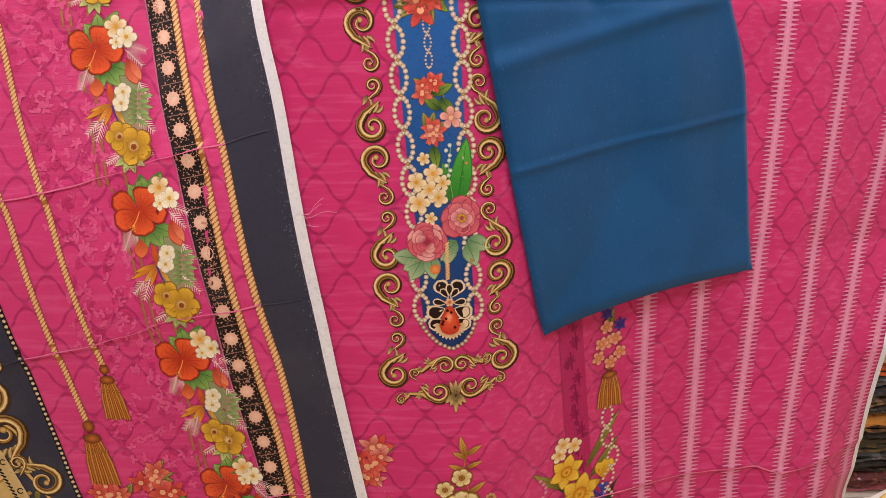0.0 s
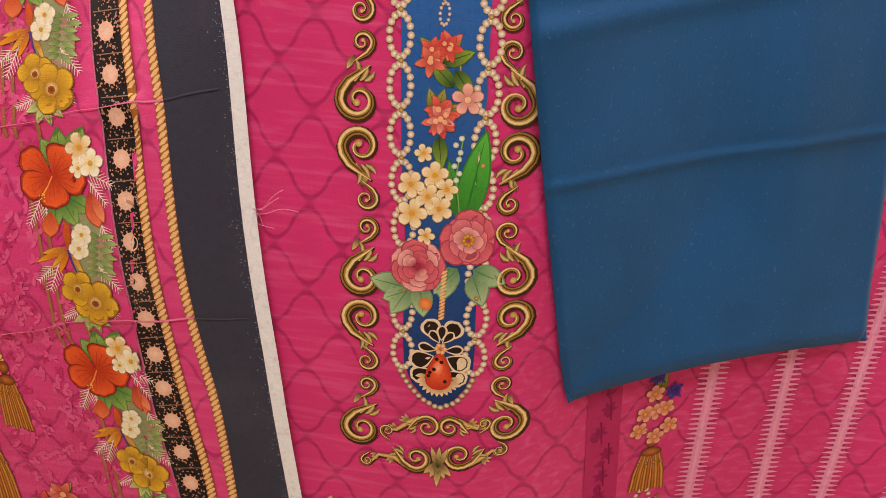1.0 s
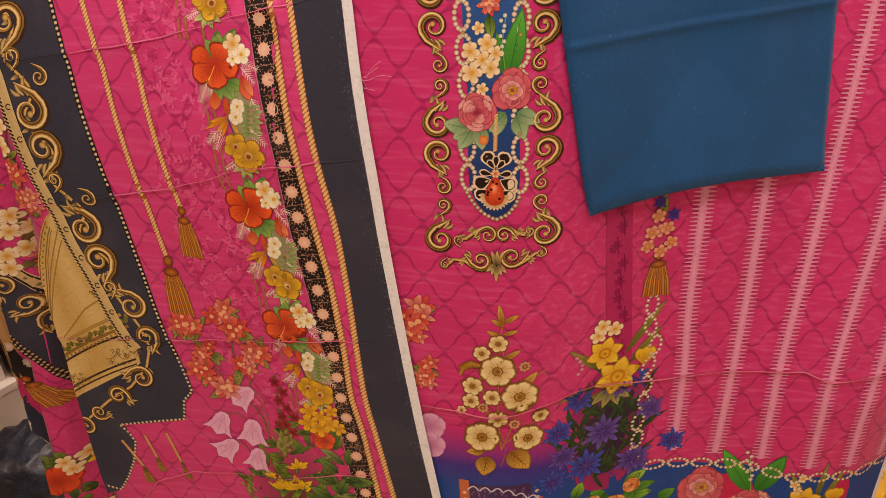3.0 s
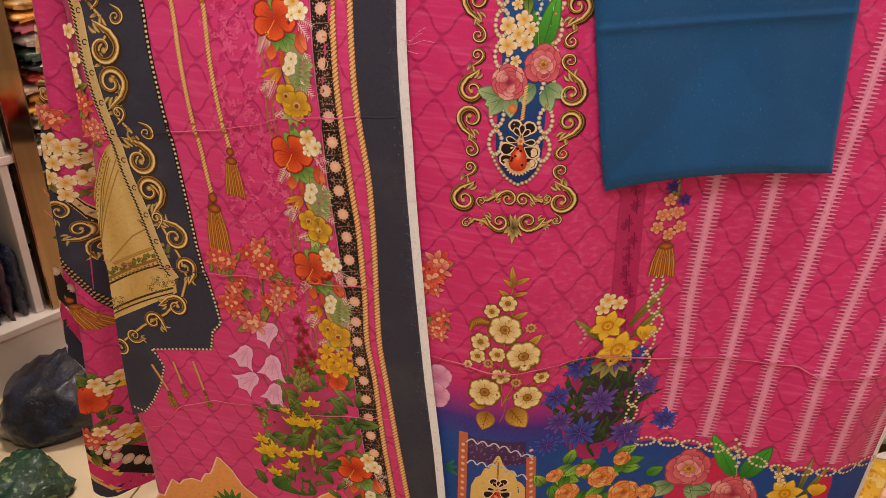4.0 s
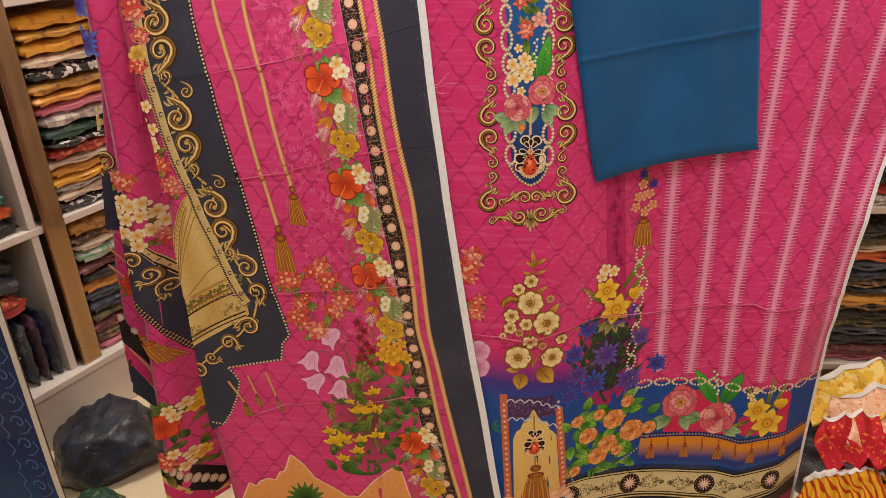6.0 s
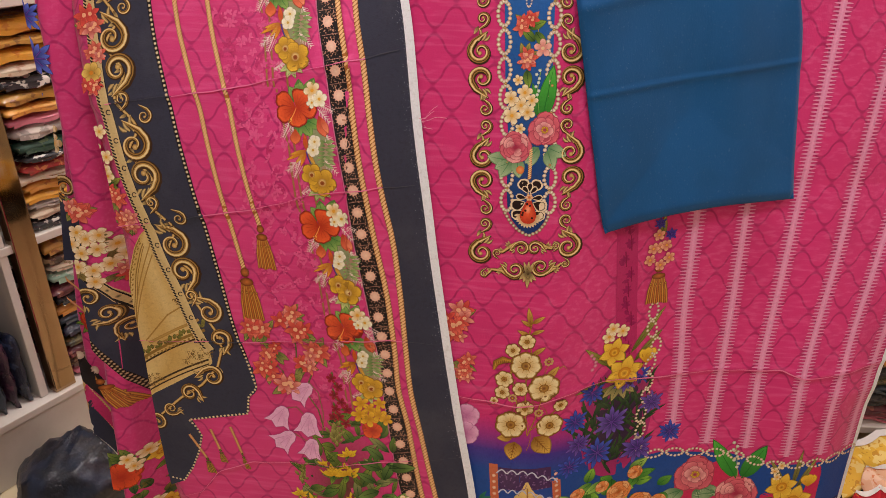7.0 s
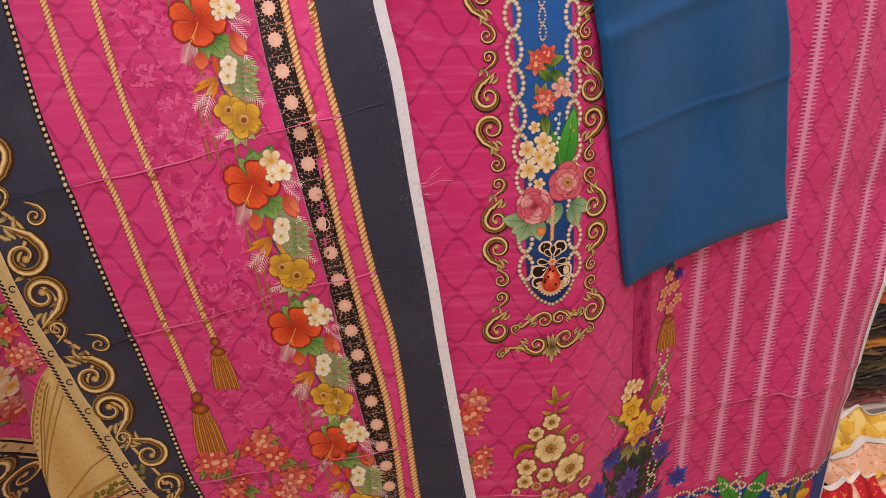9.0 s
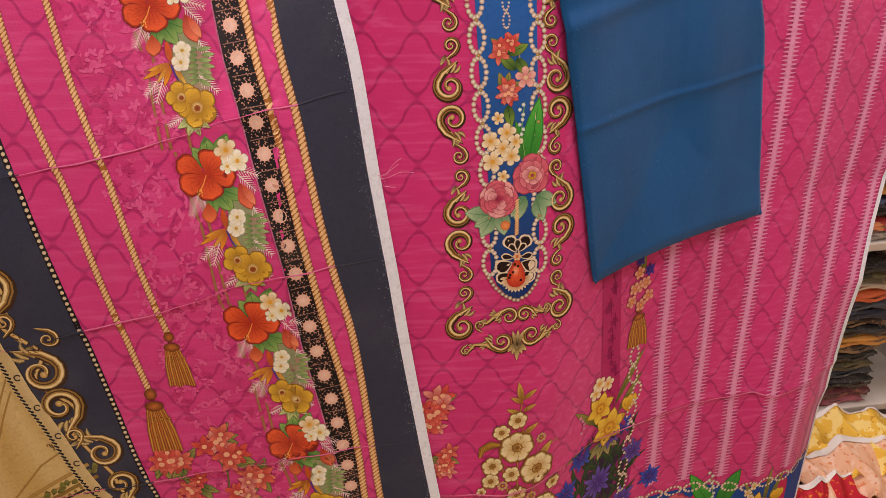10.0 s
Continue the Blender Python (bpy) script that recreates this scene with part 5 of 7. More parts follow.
    def neck_flowers(p):
        coral_bunch(p, 0.047, 1.335, 0.019, 31, 2)
        coral_bunch(p, 0.048, 1.283, 0.02, 32, 2)
        flower(p, 0.0755, 1.30, 0.0145, 5, srgb("d87a70"), srgb("f4bfb0"), 3, 0.4, 0.6, heart=srgb("f0d0a0"))
        coral_bunch(p, 0.04, 1.452, 0.03, 33, 2)
        for a, x, z in ((0.4, 0.05, 1.33), (-0.9, 0.062, 1.325), (2.4, 0.062, 1.31), (-1.4, 0.052, 1.265), (-2.2, 0.046, 1.452), (-0.7, 0.05, 1.45)):
            leaf(p, x, z, a, 0.03, 0.013, 2.6)
        p.ribbon([(0.055, 1.345), (0.066, 1.335), (0.068, 1.30)], 0.0013, srgb("c8b06a"), srgb("a88a4a"), 2)
        for x, z, r in ((0.0393, 1.248, 0.012), (0.0515, 1.2286, 0.0175), (0.0296, 1.2177, 0.0175), (0.0464, 1.2077, 0.0175), (0.0637, 1.2165, 0.0145), (0.0578, 1.1971, 0.0175), (0.0325, 1.190, 0.020), (0.0473, 1.1695, 0.012)):
            plumeria(p, x, z, r * 0.74, 2.4, 80 * x)
            p.cut("plumeria", "printed cream plumeria")
        leaf(p, 0.082, 1.185, 1.42, 0.088, 0.025, 2.2, srgb("58b83c"), srgb("2a7a24"))
        leaf(p, 0.080, 1.185, 1.85, 0.06, 0.014, 2.0, srgb("4aa038"), srgb("2a6a24"))
        p.ribbon([(0.078, 1.19), (0.071, 1.23), (0.075, 1.268)], 0.0014, srgb("8ab85a"), GREEN, 3)
        for k in range(7):
            p.disc(0.0715 + 0.003 * math.sin(k * 2.2), 1.226 + k * 0.0065, 0.0028, srgb("f2f4ea"), 3.4, srgb("b8c8b0"), 7)
        for a, x, z in ((-0.4, 0.095, 1.14), (-1.2, 0.095, 1.135), (-2.2, 0.08, 1.14), (3.6, 0.04, 1.115), (4.2, 0.035, 1.115), (3.0, 0.03, 1.115), (-1.4, 0.045, 1.12), (-1.7, 0.072, 1.14)):
            leaf(p, x, z, a, 0.034, 0.021, 2.2, srgb("b4c89a"), srgb("5a8a5a"))
        p.cut("leaf_spray", "printed green leaves")
        rose_bloom(p, 0.0418, 1.138, 0.0255, 3)
        p.cut("rose", "printed pink rose")
        peony_bloom(p, 0.088, 1.1695, 0.027, 3)
        p.cut("peony", "printed pink peony")
        p.disc(0.052, 1.10, 0.007, srgb("f0a05a"), 3.5, srgb("d8702c"))
        rope(p, [(0.068, 1.135), (0.0685, 1.085)], 0.006, 2.2)
    add("pendant_cord", "short printed gold cord", neck_flowers)

    def jewel(p, x=0.0705, z=1.05, k=1.0, layer=2.4):
        """Two rounded ears, slim leaves, a flower boss and a long drop between side wings."""
        gold, dark = srgb("ecd6b4"), srgb("24100f")
        shapes = ((-0.003, 0.012, 2.12, 0.024, 0.019, 0), (0.003, 0.012, 1.02, 0.024, 0.019, 0), (0.0, 0.012, 1.57, 0.016, 0.009, 2), (-0.001, 0.009, 2.25, 0.016, 0.008, 1), (0.001, 0.009, 0.89, 0.016, 0.008, 1),
                  (-0.004, 0.001, 2.97, 0.018, 0.009, 1), (0.004, 0.001, 0.17, 0.018, 0.009, 1), (-0.006, -0.006, 3.55, 0.025, 0.021, 0), (0.006, -0.006, -0.41, 0.025, 0.021, 0),
                  (-0.008, -0.022, 3.7, 0.022, 0.018, 0), (0.008, -0.022, -0.56, 0.022, 0.018, 0))
        for dx, dz, a, q, w, up in shapes:
            petal(p, x + dx * k, z + dz * k, a, q * 1.08 * k, (w + 0.0022) * k, gold, gold, layer + 0.4 * up, 1.6)
            petal(p, x + (dx + 0.0015 * math.cos(a)) * k, z + (dz + 0.0015 * math.sin(a)) * k, a, q * 0.9 * k, w * 0.8 * k, dark, dark, layer + 0.2 + 0.4 * up, 1.6)
        for i in range(13):
            a = -2.95 + 2.75 * i / 12
            petal(p, x + 0.013 * k * math.cos(a), z - 0.026 * k + 0.016 * k * math.sin(a), a, 0.011 * k, 0.005 * k, srgb("c8925a"), srgb("f2dcb4"), layer + 1.2, 0.9)
        drop = [(x + 0.0155 * k * math.sin(t) * (0.62 - 0.38 * math.cos(t)) * 1.25, z + (-0.0215 + 0.0235 * math.cos(t)) * k) for t in steps(0, 2 * math.pi, 22)[:-1]]
        p.fan(x, z - 0.022 * k, drop, srgb("f0663a"), srgb("c23418"), layer + 1.6)
        p.disc(x - 0.001 * k, z - 0.019 * k, 0.0052 * k, srgb("f8ad86"), layer + 1.9, srgb("ee6a40"), 9, 0.008 * k)
        for dx, dz in ((-0.003, -0.009), (0.002, -0.012), (-0.009, -0.025), (-0.010, -0.029), (0.007, -0.034), (-0.005, -0.021)):
            p.disc(x + dx * k, z + dz * k, 0.0022 * k, srgb("2a0a0a"), layer + 2.1, n=6)
        for i in range(6):
            p.disc(x + 0.0042 * k * math.cos(i * 1.047), z + (0.003 + 0.0042 * math.sin(i * 1.047)) * k, 0.0026 * k, srgb("f4d8b0"), layer + 2.0, srgb("d89a6a"), 7)
        p.disc(x, z + 0.003 * k, 0.0022 * k, srgb("d8702c"), layer + 2.4, n=7)
    add("jewel_pendant", "printed coral jewel pendant in black petals", jewel)

    def golden_tree(p):
        dark, gold, cream = srgb("7a4c12"), srgb("c4922c"), srgb("f4e6b4")
        for pts in ([(0.098, 0.564), (0.09, 0.629), (0.088, 0.70), (0.095, 0.75), (0.087, 0.785), (0.092, 0.815)], [(0.098, 0.564), (0.115, 0.617), (0.123, 0.674)], [(0.096, 0.58), (0.075, 0.635), (0.06, 0.70), (0.06, 0.754)], [(0.1, 0.575), (0.14, 0.61), (0.158, 0.629)]):
            p.ribbon(pts, 0.0024, gold, dark, 0.8)
        for x, z, a, q, w in ((0.09, 0.808, 1.75, 0.036, 0.009), (0.092, 0.812, 0.55, 0.026, 0.008), (0.091, 0.806, 2.6, 0.022, 0.007), (0.09, 0.785, 2.7, 0.026, 0.008), (0.092, 0.79, 0.35, 0.024, 0.007), (0.095, 0.745, 0.6, 0.03, 0.009),
                              (0.125, 0.69, 0.9, 0.036, 0.014), (0.075, 0.55, -1.7, 0.042, 0.032), (0.112, 0.562, -0.9, 0.052, 0.036), (0.07, 0.56, 3.3, 0.03, 0.016), (0.05, 0.655, 3.5, 0.02, 0.007)):
            leaf(p, x, z, a, q, w, 1.2, srgb("e0b450"), srgb("8a5a14"))
        hook = [(0.026, 0.709), (0.03, 0.724), (0.043, 0.732), (0.061, 0.731)]
        p.ribbon(hook, [0.004, 0.013, 0.015, 0.006], gold, dark, 1.1)
        for i in range(9):
            p.ribbon([(0.028 + 0.0036 * i, 0.728 + 0.004 * math.sin(0.35 * i)), (0.0265 + 0.0036 * i, 0.717 + 0.006 * math.sin(0.35 * i))], 0.0008, dark, dark, 1.5)
        for x, z, a in ((0.075, 0.55, -1.7), (0.112, 0.562, -0.9)):
            for i in range(5):
                for q in (-0.7, 0.7):
                    x0, z0 = x + 0.008 * (i + 0.6) * math.cos(a), z + 0.008 * (i + 0.6) * math.sin(a)
                    p.ribbon([(x0, z0), (x0 + 0.012 * math.cos(a + q), z0 + 0.012 * math.sin(a + q))], [0.001, 0.0004], dark, dark, 2.0)
        p.ribbon([(0.13, 0.695), (0.145, 0.712), (0.157, 0.718), (0.164, 0.708)], [0.004, 0.0028, 0.0016, 0.0008], srgb("d8a048"), dark, 1.0)
        for k in range(6):
            a0 = 0.5 + k * 1.05
            p.ribbon([(0.095 + 0.05 * math.cos(a0) * t + 0.01 * math.sin(5 * t + k), 0.66 + 0.13 * math.sin(a0) * t) for t in steps(0.2, 1, 8)], 0.0012, srgb("c8862c"), dark, 0.7)
        p.cut("gold_leaf_spray", "printed golden leaves and tendrils")

        def daisy(x, z, r, n, layer):
            """A ruffled cream blossom: notched petals with brown-gold rims round a dark heart."""
            for i in range(n):
                a = 2 * math.pi * i / n + 40 * x
                petal(p, x, z, a, r * 1.1, r * 0.86, dark, srgb("9a6a1c"), layer, 1.9)
                petal(p, x, z, a, r, r * 0.7, srgb("c89a3c"), cream, layer + 0.3 + 0.12 * (i % 2), 1.9)
                p.ribbon([(x, z), (x + 0.6 * r * math.cos(a), z + 0.6 * r * math.sin(a))], [0.12 * r, 0.02 * r], srgb("a8761c"), gold, layer + 0.7)
            p.disc(x, z, r * 0.34, srgb("d8a83c"), layer + 1.0, dark, 9)
            p.disc(x, z, r * 0.18, srgb("6a3c10"), layer + 1.4, srgb("a8742c"), 8)
            p.cut("gold_blossom", "printed golden blossom")
        for x, z, r in ((0.06, 0.754, 0.0135), (0.047, 0.691, 0.0165), (0.079, 0.672, 0.0145), (0.045, 0.662, 0.014), (0.158, 0.629, 0.013), (0.085, 0.774, 0.015), (0.09, 0.629, 0.017), (0.03, 0.642, 0.008)):
            daisy(x, z, r, 6, 2)
        for x, z, r in ((0.086, 0.723, 0.027), (0.123, 0.674, 0.028), (0.14, 0.586, 0.024), (0.065, 0.589, 0.028)):
            daisy(x, z, r, 7, 2.6)
        for x, z in ((0.128, 0.731), (0.065, 0.651), (0.117, 0.617)):
            pearl_link(p, x, z, 0.0068, 0.0068, 0, 8, 0.0027, 2, srgb("d8a03c"))
            p.disc(x, z, 0.0035, srgb("d8a03c"), 2, dark, 7)
    add("golden_blossom_tree", "printed golden blossom branch", golden_tree)

    def side_tassel(p):
        p.field(lambda z: 0.222 + 0.1 * (1.0 - z), lambda z: 0.262 + 0.11 * (1.0 - z), steps(0.70, 1.02, 60), 6, srgb("b82a68"), 0)
        rnd = random.Random(9)
        for k in range(9):
            z = 0.985 - k * 0.032
            x = 0.243 + 0.105 * (1.0 - z) + 0.006 * math.sin(2.4 * k)
            p.ribbon([(x, z + 0.016), (x + 0.005, z - 0.016)], 0.002, srgb("8a1048"), srgb("8a1048"), 1.6)
            flower(p, x, z, 0.0105, 6, srgb("96165a"), srgb("9c1a5a"), 0.5, k, 0.5, tip=0.9)
            leaf(p, x, z - 0.012, 0.4 + k, 0.014, 0.007, 0.5, srgb("9c1a5a"), srgb("96165a"), False)
        for i, (x, z) in enumerate(((0.311, 0.936), (0.296, 0.912), (0.334, 0.914), (0.308, 0.962), (0.318, 0.90), (0.30, 0.935), (0.325, 0.94))):
            flower(p, x, z, 0.0118, 5, srgb("c8603c"), srgb("f2b898"), 2 + 0.2 * i, i, 0.66, heart=srgb("e8a83c"), edge=srgb("a85a3c"))
        leaf(p, 0.312, 0.95, 1.5, 0.05, 0.014, 1.6, srgb("b8a83c"), GREEN_D)
        for x, z in ((0.308, 0.985), (0.332, 0.962)):
            cornflower(p, x, z, 0.012, 2, light=srgb("5a4ac0"))
        tassel(p, 0.317, 0.892, 0.075, 0.042, 0.05)
        for k, (x, z) in enumerate(((0.318, 0.802), (0.32, 0.762), (0.333, 0.722), (0.326, 0.682), (0.327, 0.642), (0.328, 0.602), (0.322, 0.562), (0.325, 0.522), (0.323, 0.486))):
            pearl_link(p, x, z, 0.0095, 0.0185, 0.25 * math.sin(k * 1.7), 12, 0.0032)
    add("side_tassel", "printed lace strip with a tassel and pearl chain", side_tassel, shift=(0.008, 0.0))

    def daffodils(p):
        for x, z, a, q in ((0.24, 0.70, 2.4, 0.07), (0.235, 0.665, 3.4, 0.06), (0.28, 0.72, 1.0, 0.11), (0.29, 0.70, 0.9, 0.08), (0.25, 0.66, 3.9, 0.05), (0.27, 0.70, 1.9, 0.06)):
            leaf(p, x, z, a, q, 0.012, 1, srgb("a8a04a"), srgb("5a5a1c"))
        p.cut("leaf_spray", "printed olive leaves")
        for x, z, r in ((0.246, 0.73, 0.03), (0.272, 0.678, 0.038)):
            daffodil(p, x, z, r, 2)
            p.cut("daffodil", "printed yellow daffodil")
        for a in (1.2, 1.57, 1.95):
            petal(p, 0.317, 0.69, a, 0.036, 0.016, srgb("c8860c"), srgb("f4cc34"), 2)
        for x, z in ((0.232, 0.766), (0.258, 0.774), (0.238, 0.782)):
            plumeria(p, x, z, 0.014, 2, 40 * x)
        for k in range(5):
            p.disc(0.205 + 0.006 * math.sin(k), 0.70 + 0.008 * k, 0.004, srgb("e8a0b8"), 2, srgb("c86a8a"), 6)
    add("daffodil_bud", "printed yellow daffodil bud", daffodils, shift=(0.009, -0.005))

    def cornflowers(p):
        rnd = random.Random(14)
        p.disc(0.275, 0.545, 0.055, srgb("34203a"), 0.1, srgb("3c2244"), 18, 0.10)
        p.disc(0.275, 0.545, 0.075, srgb("4a2448"), 0.05, srgb("a8286c"), 22, 0.14)
        for i in range(120):
            a, q = rnd.uniform(0, 6.28), rnd.random() ** 0.5
            leaf(p, 0.275 + 0.075 * q * math.cos(a), 0.53 + 0.12 * q * math.sin(a), rnd.uniform(0.5, 2.6), rnd.uniform(0.03, 0.06), 0.006, rnd.uniform(0.4, 1.4), srgb("3c5a2c"), srgb("1c2c1c"), False)
        p.cut("foliage", "printed dark foliage")
        for i, (x, z) in enumerate(((0.218, 0.625), (0.265, 0.545), (0.241, 0.476), (0.346, 0.576), (0.188, 0.567), (0.328, 0.465), (0.395, 0.50), (0.2, 0.51), (0.185, 0.459), (0.285, 0.638), (0.31, 0.645))):
            cornflower(p, x, z, 0.036 if i in (1, 2, 5) else 0.026, 2, light=(srgb("4a60d8"), srgb("7a5cc4"))[i % 2], dark=srgb("101048"))
            p.cut("cornflower", "printed blue cornflower")
        for a in (3.9, 4.4, 5.0, 5.5):
            leaf(p, 0.272, 0.64, a, 0.045, 0.017, 1.8, srgb("b8a868"), GREEN_D)
    add("leaf_spray", "printed olive leaves", cornflowers, shift=(0.003, 0.013))

    # blue hem zone and borders
    HEM = [(-0.24, 0.50), (0.18, 0.47), (0.25, 0.44), (0.352, 0.452), (0.386, 0.46), (0.436, 0.458), (0.487, 0.455), (0.536, 0.455), (0.612, 0.432), (0.648, 0.43), (0.705, 0.43), (0.80, 0.437)]
    B1 = [(-0.24, 0.31), (0.402, 0.298), (0.534, 0.297), (0.58, 0.289), (0.632, 0.275), (0.66, 0.277), (0.77, 0.29), (0.82, 0.293)]
    B2 = [(-0.24, 0.225), (0.247, 0.221), (0.34, 0.208), (0.475, 0.2), (0.58, 0.195), (0.635, 0.183), (0.665, 0.187), (0.779, 0.208), (0.82, 0.212)]
    B3 = [(-0.24, 0.13), (0.273, 0.123), (0.49, 0.105), (0.59, 0.096), (0.645, 0.08), (0.68, 0.088), (0.791, 0.118), (0.82, 0.122)]
    xs = steps(-0.235, 0.826, 235)

    def zone(p, low, high, colour, layer, n=8, x0=-0.24):
        cols = [x for x in xs if x >= x0]
        rows = [[p.vert(x, low(x) + (high(x) - low(x)) * t, layer, colour(t, x)) for x in cols] for t in steps(0, 1, n)]
        for a, b in zip(rows, rows[1:]):
            for i in range(len(cols) - 1):
                p.f.append((a[i], a[i + 1], b[i + 1], b[i]))

    def hem(p):
        zone(p, lambda x: 0.032 + 0.008 * (x + 0.24), lambda x: line(HEM, x), lambda t, x: srgb("1f4a9a"), 0, 60)
        cols = steps(-0.235, 0.36, 60)
        rows = []
        for t in steps(0, 1, 24):
            c = mixc(mixc(srgb("20489a"), srgb("4a2f90"), min(1, t * 2.4)), srgb("d22e78"), max(0.0, t * 1.6 - 0.6))
            rows.append([p.vert(x, line(HEM, x) - 0.001 + (0.125 - 0.1 * max(0, (x - 0.24) / 0.12)) * t, 0, c) for x in cols])
        for a, b in zip(rows, rows[1:]):
            for i in range(len(cols) - 1):
                p.f.append((a[i], a[i + 1], b[i + 1], b[i]))
    add("blue_hem_ground", "royal blue hem ground fading into violet", hem)

    def hem_chain(p):
        x, k = 0.372, 0
        while x < 0.82:
            z = line(HEM, x)
            slope = (line(HEM, x + 0.02) - line(HEM, x - 0.02)) / 0.04
            pearl_link(p, x, z, 0.0185, 0.0095, math.atan(slope), 13, 0.0034)
            x += 0.0445
    add("pearl_links", "printed chain links of pearls", hem_chain)

    def hem_flowers(p):
        for cx, w, h in ((0.505, 0.14, 0.115), (0.725, 0.03, 0.115), (0.655, 0.07, 0.04)):
            pts = []
            for i in range(26):
                a = 2 * math.pi * i / 26
                r = 1 + 0.12 * math.sin(5 * a + cx * 40)
                pts.append((cx + w * 0.62 * r * math.cos(a), max(0.296 - 0.06 * max(0, cx - 0.6), 0.325 + h * r * math.sin(a) * 0.9)))
            p.fan(cx, 0.34, pts, srgb("cf2c5c"), srgb("c82858"), 0.6)
        for a, x, z in ((-0.4, 0.48, 0.36), (-1.2, 0.47, 0.355), (-2.2, 0.44, 0.355), (0.2, 0.515, 0.35), (3.3, 0.515, 0.345), (-0.6, 0.57, 0.32), (-0.2, 0.575, 0.315), (3.5, 0.435, 0.35)):
            leaf(p, x, z, a, 0.05, 0.026, 1.2, srgb("b4c89a"), srgb("4a7a4a"))
        p.cut("hem_ground", "rose red printed ground with leaves")
        peony_bloom(p, 0.462, 0.393, 0.045, 2)
        p.cut("peony", "printed pink peony")
        rose_bloom(p, 0.559, 0.345, 0.044, 2)
        p.cut("rose", "printed pink rose")
        leaf(p, 0.553, 0.385, 2.15, 0.115, 0.032, 1.8, srgb("5ab83c"), srgb("2a7a24"))
        leaf(p, 0.565, 0.385, 1.15, 0.095, 0.036, 1.8, srgb("4aa83a"), srgb("24701f"))
        p.ribbon([(0.555, 0.39), (0.548, 0.43), (0.54, 0.47)], 0.0016, srgb("a8c878"), GREEN, 2.4)
        for k in range(8):
            p.disc(0.55 - 0.002 * k + 0.005 * math.sin(2.3 * k), 0.415 + 0.009 * k, 0.0042, srgb("f0ece0"), 2.8, srgb("b8b89a"), 7)
        daffodil(p, 0.655, 0.368, 0.035, 2)
        daffodil(p, 0.688, 0.328, 0.042, 2.2)
        p.cut("daffodil", "printed yellow daffodil")
        for a in (1.2, 1.57, 1.95):
            petal(p, 0.715, 0.365, a, 0.032, 0.02, srgb("c8860c"), srgb("f4cc34"), 2)
        for x, z, a, q in ((0.66, 0.37, 2.1, 0.08), (0.68, 0.37, 1.5, 0.09), (0.69, 0.36, 1.2, 0.09), (0.64, 0.34, 3.6, 0.05), (0.66, 0.32, 4.1, 0.04)):
            leaf(p, x, z, a, q, 0.011, 1.4, srgb("a8a04a"), srgb("4a4a1c"))
        for x, z in ((0.632, 0.41), (0.645, 0.425), (0.64, 0.395)):
            plumeria(p, x, z, 0.01, 2)
    add("hem_bouquet", "printed peony, rose and daffodils along the hem", hem_flowers, shift=(0.008, 0.004))

    def rose_bush(p):
        rnd = random.Random(17)
        for i in range(70):
            x, z = rnd.uniform(0.195, 0.40), rnd.uniform(0.215, 0.42)
            if (x - 0.3) ** 2 / 0.0121 + (z - 0.325) ** 2 / 0.0121 > 1.1:
                continue
            leaf(p, x, z, rnd.uniform(0, 6.28), rnd.uniform(0.03, 0.048), rnd.uniform(0.018, 0.026), rnd.uniform(0.6, 2.0), rnd.choice((srgb("96cc3c"), srgb("6aa834"), srgb("b0d860"))), rnd.choice((srgb("1c5a1c"), srgb("2a7024"))))
        p.cut("foliage", "printed bright green rose leaves")
        for x, z, r in ((0.304, 0.371, 0.026), (0.354, 0.326, 0.03), (0.294, 0.302, 0.024), (0.271, 0.273, 0.024), (0.242, 0.341, 0.022), (0.212, 0.391, 0.015), (0.397, 0.329, 0.018), (0.265, 0.395, 0.014), (0.335, 0.414, 0.016), (0.215, 0.245, 0.014), (0.32, 0.275, 0.014)):
            rose_bloom(p, x, z, r, 3, srgb("f6c080"), srgb("ee9a54"), srgb("b85a1c"))
            p.cut("orange_rose", "printed orange rose")
    add("orange_rose_bush", "printed orange roses with bright green leaves", rose_bush)

    def window(p):
        L, Rr = (lambda z: 0.036 + 0.075 * (0.49 - z)), (lambda z: 0.180 + 0.115 * (0.45 - z))
        for f, s in ((L, 1), (Rr, -1)):
            p.field(lambda z: f(z) if s > 0 else f(z) - 0.017, lambda z: f(z) + 0.017 if s > 0 else f(z), steps(0.18, 0.485 if s > 0 else 0.44, 20), 2, srgb("c86a44"), 0.9)
            for k in range(19):
                z = 0.19 + k * 0.0148
                p.disc(f(z) + s * 0.0085, z, 0.0042, srgb("f0d8c0"), 1.4, srgb("d89a7a"), 7)
        p.field(lambda z: L(z) + 0.018, lambda z: Rr(z) - 0.018, steps(0.14, 0.435, 60), 16, srgb("2a4a9c"), 0.8)
        p.field(lambda z: L(z) + 0.018, lambda z: Rr(z) - 0.018, steps(0.425, 0.478, 14), 16, srgb("4a2c5c"), 0.9)
        arch_l = [(0.15, 0.082), (0.365, 0.071), (0.388, 0.078), (0.392, 0.086), (0.412, 0.092), (0.418, 0.102), (0.43, 0.106), (0.446, 0.112)]
        arch_r = [(0.15, 0.196), (0.365, 0.171), (0.38, 0.162), (0.386, 0.154), (0.408, 0.146), (0.414, 0.134), (0.428, 0.124), (0.446, 0.116)]
        p.field(lambda z: line(arch_l, z), lambda z: line(arch_r, z), steps(0.15, 0.445, 70), 14, lambda u, z: mixc(srgb("e6c878"), srgb("d8a860"), 1 - z * 2), 1.3)
